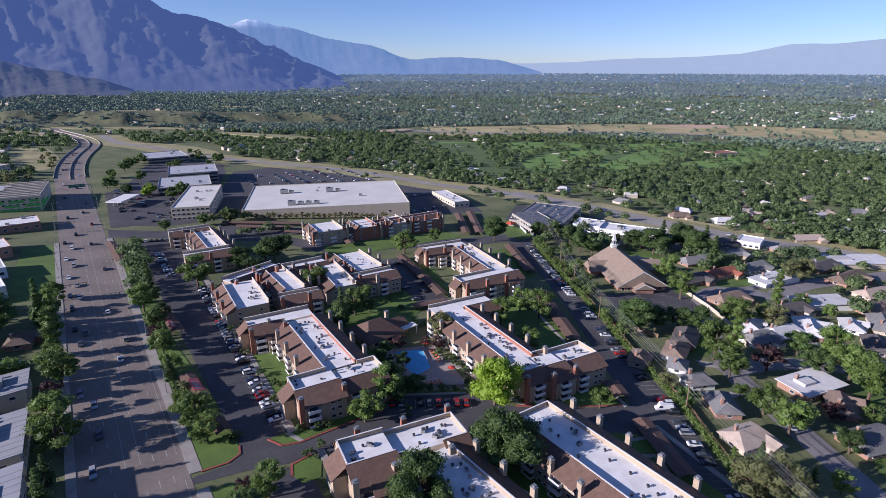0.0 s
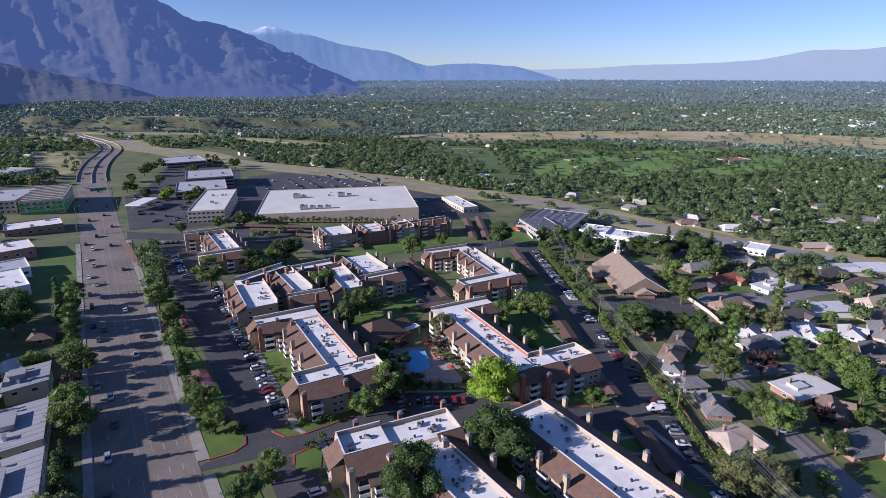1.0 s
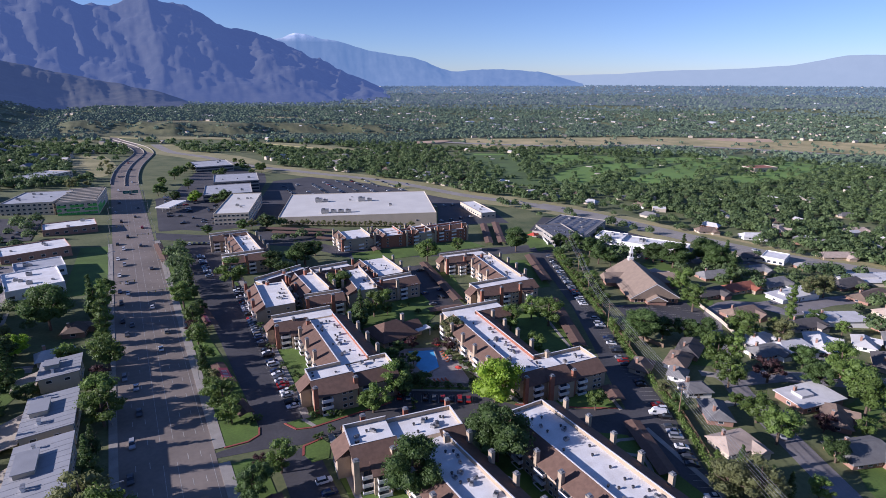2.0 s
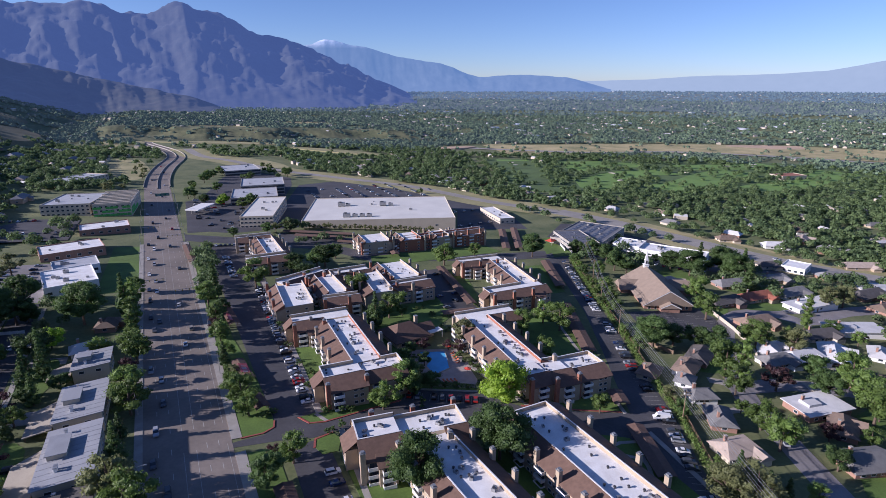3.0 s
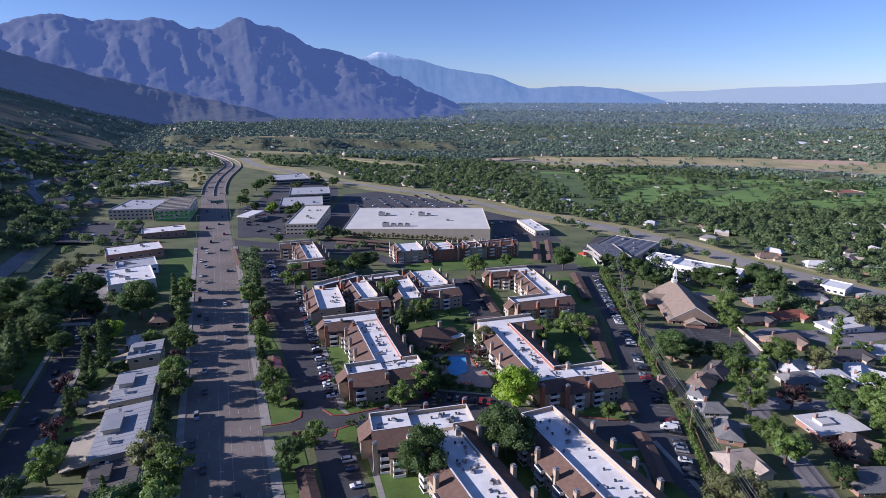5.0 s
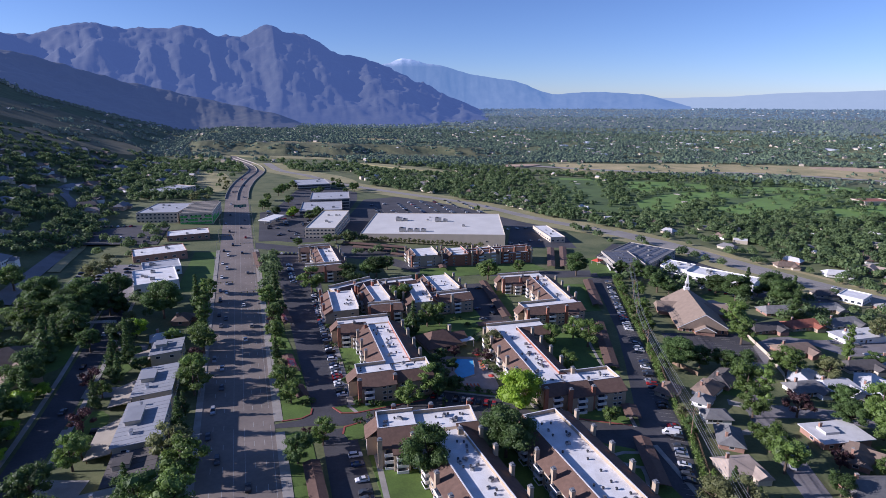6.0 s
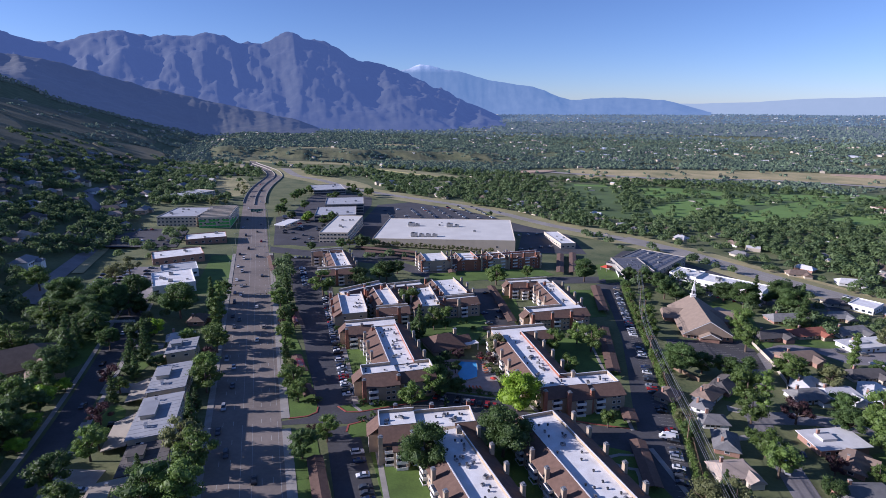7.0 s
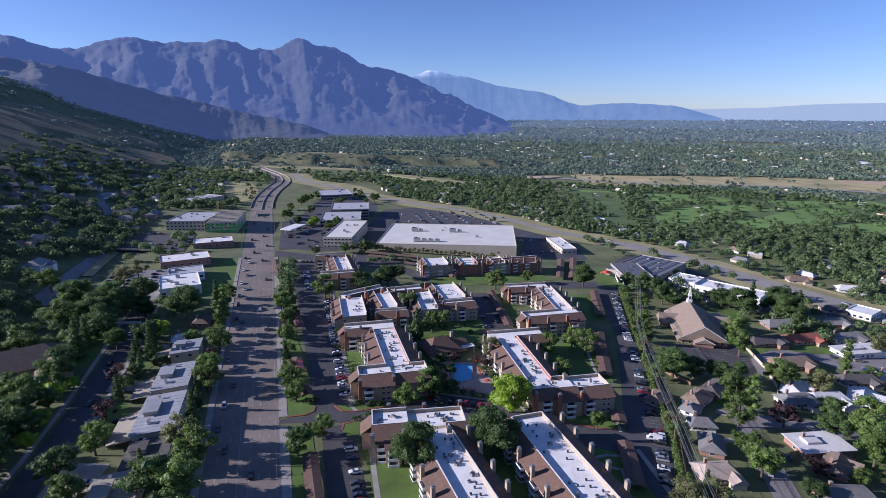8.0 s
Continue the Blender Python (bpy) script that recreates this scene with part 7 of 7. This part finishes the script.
scatter = random.Random(31)
GARDEN_SPOTS = []
GARDEN_KINDS = ["round"] * 5 + ["broad_dark"] * 4 + ["olive"] * 3 + ["conifer"] * 2 + ["poplar", "plum"]
for x0, x1, y0, y1, n, gap in ((135, 420, 45, 165, 80, 8), (290, 420, 150, 260, 36, 8), (-74, -58, 60, 300, 6, 7), (-37, -31, 40, 300, 3, 11), (-150, -92, 30, 168, 64, 6), (-185, -94, 120, 300, 120, 6), (-240, -152, 290, 540, 120, 6), (-130, -84, 380, 500, 12, 7), (-430, -160, 260, 660, 330, 7), (-330, -100, 640, 980, 270, 8),
                               (126, 132, 60, 110, 5, 4), (246, 300, 250, 310, 14, 6), (200, 262, 398, 420, 6, 6), (230, 275, 420, 560, 20, 6), (100, 118, 40, 130, 5, 8), (-4, 4, 160, 380, 22, 6), (40, 120, 376, 384, 8, 5), (60, 190, 418, 424, 2, 5), (410, 720, 30, 430, 330, 9), (300, 420, 300, 430, 30, 8)):
    made, tries = 0, 0
    while made < n and tries < n * 30:
        tries += 1
        x, y = scatter.uniform(x0, x1), scatter.uniform(y0, y1)
        if on_line(x, y) or near_highway(x, y, 15) or near_any(x, y, BLOCKED, 9.5) or near_any(x, y, [(a, b) for a, b, c in TREE_SPOTS], gap * 0.75):
            continue
        if abs(x - road_centre(y)) < 15.5 or (188 < x < 252 and 146 < y < 190) or (-120 < x < -45 and 300 < y < 372):
            continue
        if -138 < x < -90 and 172 < y < 228:
            continue
        if 95 < x < 300 and x < 109 + 0.51 * (y - 35):
            continue
        if math.hypot(x - 30, y + 20) < 300 and x > -90:
            tree(scatter.choice(GARDEN_KINDS), x, y, scatter.uniform(1.05, 1.45) if -40 < x < -30 else scatter.uniform(0.55, 0.95))
        else:
            GARDEN_SPOTS.append((x, y, scatter.uniform(0.6, 1.2)))
            TREE_SPOTS.append((x, y, 4))
        made += 1
# trees along the side street below the shops
for i in range(11):
    t = i / 10
    tree(scatter.choice(("round", "round", "broad_dark")), 268 + 62 * t + scatter.uniform(-1, 1), 281 - 62 * t + scatter.uniform(-1.5, 1.5), scatter.uniform(0.55, 0.8))
# trees that stand in the upper hedge
for i in range(13):
    p, d = on_hedge(0.66 + 0.33 * i / 12)
    tree(scatter.choice(("round", "broad_dark", "olive")), p.x + 3.0 + scatter.uniform(-0.6, 0.6), p.y - 1.6 + scatter.uniform(-1.5, 1.5), scatter.uniform(0.5, 0.72))
# a row of small trees behind the supermarket
for i in range(26):
    t = i / 25
    tree("olive", 78 + 96 * t, 423 - 36 * t, scatter.uniform(0.45, 0.7))
for i in range(40):
    tree("shrub", scatter.choice((26, 61, 97, 30, 100)) + scatter.uniform(-1, 1), scatter.uniform(130, 235), scatter.uniform(0.7, 1.2))
for x, y in ((7, 157), (9, 157.5), (11, 158), (2, 160), (70, 160), (72, 158), (88, 150), (90, 152), (92, 165), (91, 169), (90, 173), (72, 178), (71, 182), (36, 150), (33, 151), (28, 152), (93, 176), (94, 167), (93.5, 162), (92, 157), (91, 148), (86, 146.5), (82, 148.5), (78, 150.5), (74, 152.5)):
    tree("shrub", x, y, scatter.uniform(0.8, 1.3))


# ---- woods of the valley ----
def far_blocked(x, y):
    if (abs(x - road_centre(y)) < 22 and y < 1235) or near_highway(x, y, 20 if y > 420 else 26):
        return True
    if -135 < x < 60 and 425 < y < 620 or 20 < x < 125 and 500 < y < 660 or 35 < x < 100 and 715 < y < 790 or 60 <= x < 300 and 370 < y < 560 or 60 <= x < 240 and y < 690 and y > 370 and near_highway(x, y, 130):
        return True
    if -30 < x < 150 and 600 < y < 930 or 1215 < y < 1345 and -150 < x < 520 and noise.noise((x / 25, y / 25, 4.4)) > 0.02:
        return True
    if x < 440 and y < 430 and x > -135:
        return True
    if x < -100 and ground_z(x, y) > 14 and math.hypot(x, y) < 1900 and noise.noise((x / 45, y / 45, 2.2)) > -0.10 - (0.25 if ground_z(x, y) > 70 else 0):
        return True
    return False


FAIR = [(60, 1150, 150, 60, -12), (260, 1000, 120, 50, -45), (-66, 820, 30, 115, 4), (90, 850, 36, 95, 25), (110, 1370, 90, 50, 0), (330, 1570, 90, 50, -10), (530, 1020, 60, 50, 10), (1270, 850, 100, 50, -30)]
CLEAR = [(BAND, 112), (FREEWAY, 40)] + [(pts, w * 0.5) for pts, w in FAIRWAYS]


def open_field(x, y):
    for cx, cy, rx, ry, turn in FAIR:
        c, s = math.cos(radians(turn)), math.sin(radians(turn))
        u, v = (x - cx) * c + (y - cy) * s, -(x - cx) * s + (y - cy) * c
        if (u / rx) ** 2 + (v / ry) ** 2 < 1:
            return True
    for pts, w in CLEAR:
        for (x0, y0), (x1, y1) in zip(pts, pts[1:]):
            dx, dy = x1 - x0, y1 - y0
            t = min(1, max(0, ((x - x0) * dx + (y - y0) * dy) / (dx * dx + dy * dy)))
            if math.hypot(x - x0 - dx * t, y - y0 - dy * t) < w:
                return True
    return False


def golf(x, y):
    return ((x - 720) / 345) ** 2 + ((y - 590) / 215) ** 2 < 1 or abs(x - 380 - 0.52 * (y - 560)) < 55 and 560 < y < 850


def wood_spots(n, r0, r1, power, seed):
    rng = random.Random(seed)
    out = []
    while len(out) < n:
        a = radians(rng.uniform(-46, 84))
        r = (r0 ** power + (r1 ** power - r0 ** power) * rng.random()) ** (1 / power)
        x, y = r * math.sin(a), r * math.cos(a)
        if far_blocked(x, y):
            continue
        if (open_field(x, y) and rng.random() > (0.26 if golf(x, y) else 0.03)) or (golf(x, y) and rng.random() > 0.7):
            continue
        clear = noise.noise((x / 130, y / 130, 7.7))
        if clear > 0.32 and rng.random() < 0.8:
            continue
        out.append((x, y, rng.uniform(0.7, 1.25) * (0.95 if golf(x, y) else 1)))
    return out


def woods(name, spots, leaves, radius, label, seed, mat=None):
    """Many crowns of loose leaf clumps in one mesh."""
    rng = np.random.default_rng(seed)
    n = len(spots)
    base = np.array([(x, y, ground_z(x, y)) for x, y, s in spots])
    size = np.array([s for x, y, s in spots]) * radius
    way = rng.normal(size=(n, leaves, 3))
    way /= np.linalg.norm(way, axis=2, keepdims=True)
    way[:, :, 2] = np.abs(way[:, :, 2]) * 0.8 + way[:, :, 2] * 0.2
    lump = 0.75 + 0.35 * rng.random((n, leaves, 1))
    pos = base[:, None, :] + way * size[:, None, None] * lump * np.array([1, 1, 1.05]) + np.array([0, 0, 1])[None, None, :] * size[:, None, None] * 0.75
    nrm = way + rng.normal(size=way.shape) * 0.35
    nrm /= np.linalg.norm(nrm, axis=2, keepdims=True)
    a = np.cross(nrm, rng.normal(size=way.shape))
    a /= np.linalg.norm(a, axis=2, keepdims=True)
    b = np.cross(nrm, a)
    s = (size[:, None, None] * (2.7 / math.sqrt(leaves))) * rng.uniform(0.7, 1.2, (n, leaves, 1))
    tri = np.stack([pos + a * s, pos - a * s * 0.5 + b * s * 0.85, pos - a * s * 0.5 - b * s * 0.85], axis=2).reshape(-1, 3)
    me = bpy.data.meshes.new(name)
    me.vertices.add(len(tri))
    me.vertices.foreach_set("co", tri.ravel())
    me.loops.add(len(tri))
    me.loops.foreach_set("vertex_index", np.arange(len(tri)))
    me.polygons.add(len(tri) // 3)
    me.polygons.foreach_set("loop_start", np.arange(0, len(tri), 3))
    me.materials.append(mat or M_WOODS)
    me.update(calc_edges=True)
    tagged(new(name, me), label, "woodland", kind="stuff")


woods("garden_trees", GARDEN_SPOTS, 200, 4.6, "garden trees on the slopes and round the shops", 6)
woods("woodland", wood_spots(6200, 430, 1150, 1.5, 1), 64, 4.0, "dense green garden trees of the suburbs", 1)
# These rings take glowing materials, their haze rising with distance.
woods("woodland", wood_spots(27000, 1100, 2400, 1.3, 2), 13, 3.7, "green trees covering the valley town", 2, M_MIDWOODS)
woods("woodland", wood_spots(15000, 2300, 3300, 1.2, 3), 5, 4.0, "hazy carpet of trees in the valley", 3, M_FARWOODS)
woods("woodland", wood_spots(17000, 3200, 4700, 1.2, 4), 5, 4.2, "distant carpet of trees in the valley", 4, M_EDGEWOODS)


def far_roofs():
    """Small far houses between the trees: pitched pale and grey roofs on walls."""
    rng = random.Random(8)
    verts, faces, slots = [], [], []
    for x, y, s in wood_spots(1150, 470, 2300, 1.3, 12) + wood_spots(520, 2300, 4600, 1.2, 13):
        if golf(x, y) or open_field(x, y):
            continue
        r = math.hypot(x, y)
        big = 0.62 if r < 1500 else 0.85
        l, d, h = rng.uniform(6, 10) * big, rng.uniform(4, 6) * big, rng.uniform(3.0, 4.4)
        a = rng.uniform(0, 3.14)
        c, sn = math.cos(a), math.sin(a)
        z = ground_z(x, y)
        k = len(verts)
        for u, v, w in ((-l, -d, -2), (l, -d, -2), (l, d, -2), (-l, d, -2), (-l, -d, h), (l, -d, h), (l, d, h), (-l, d, h), (-l, 0, h + d * 0.45), (l, 0, h + d * 0.45)):
            verts.append((x + u * c - v * sn, y + u * sn + v * c, z + w))
        faces += [tuple(k + i for i in q) for q in ((0, 1, 5, 4), (1, 2, 6, 9, 5), (2, 3, 7, 6), (3, 0, 4, 8, 7), (4, 5, 9, 8), (6, 7, 8, 9))]
        roof = rng.choice((1, 2, 2, 3, 1, 2, 2, 2, 3))
        slots += [0, 0, 0, 0, roof, roof]
    ob = mesh_object("far_house", verts, faces, [M_CREAM, M_HOUSE_ROOFS[2], M_HOUSE_ROOFS[0], M_HOUSE_ROOFS[6]])
    ob.data.polygons.foreach_set("material_index", slots)
    tagged(ob, "small far houses scattered among trees", "house", kind="stuff")


far_roofs()


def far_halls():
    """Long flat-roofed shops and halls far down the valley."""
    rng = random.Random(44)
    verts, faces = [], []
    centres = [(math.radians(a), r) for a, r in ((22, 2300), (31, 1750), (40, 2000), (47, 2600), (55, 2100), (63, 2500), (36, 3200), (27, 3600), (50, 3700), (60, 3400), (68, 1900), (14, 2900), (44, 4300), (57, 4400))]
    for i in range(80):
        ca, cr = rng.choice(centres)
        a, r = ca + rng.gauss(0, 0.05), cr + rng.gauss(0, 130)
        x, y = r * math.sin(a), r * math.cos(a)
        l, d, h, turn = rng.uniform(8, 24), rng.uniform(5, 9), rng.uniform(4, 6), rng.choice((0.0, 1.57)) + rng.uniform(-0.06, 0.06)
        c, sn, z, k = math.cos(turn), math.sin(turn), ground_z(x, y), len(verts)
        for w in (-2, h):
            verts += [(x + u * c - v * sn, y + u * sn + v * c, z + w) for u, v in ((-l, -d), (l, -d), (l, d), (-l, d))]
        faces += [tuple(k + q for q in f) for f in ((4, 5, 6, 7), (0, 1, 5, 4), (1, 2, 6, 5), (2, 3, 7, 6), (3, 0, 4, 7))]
    # The hall surfaces emit some blue, standing in for haze.
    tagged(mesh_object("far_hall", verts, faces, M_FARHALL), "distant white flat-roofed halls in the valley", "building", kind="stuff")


far_halls()
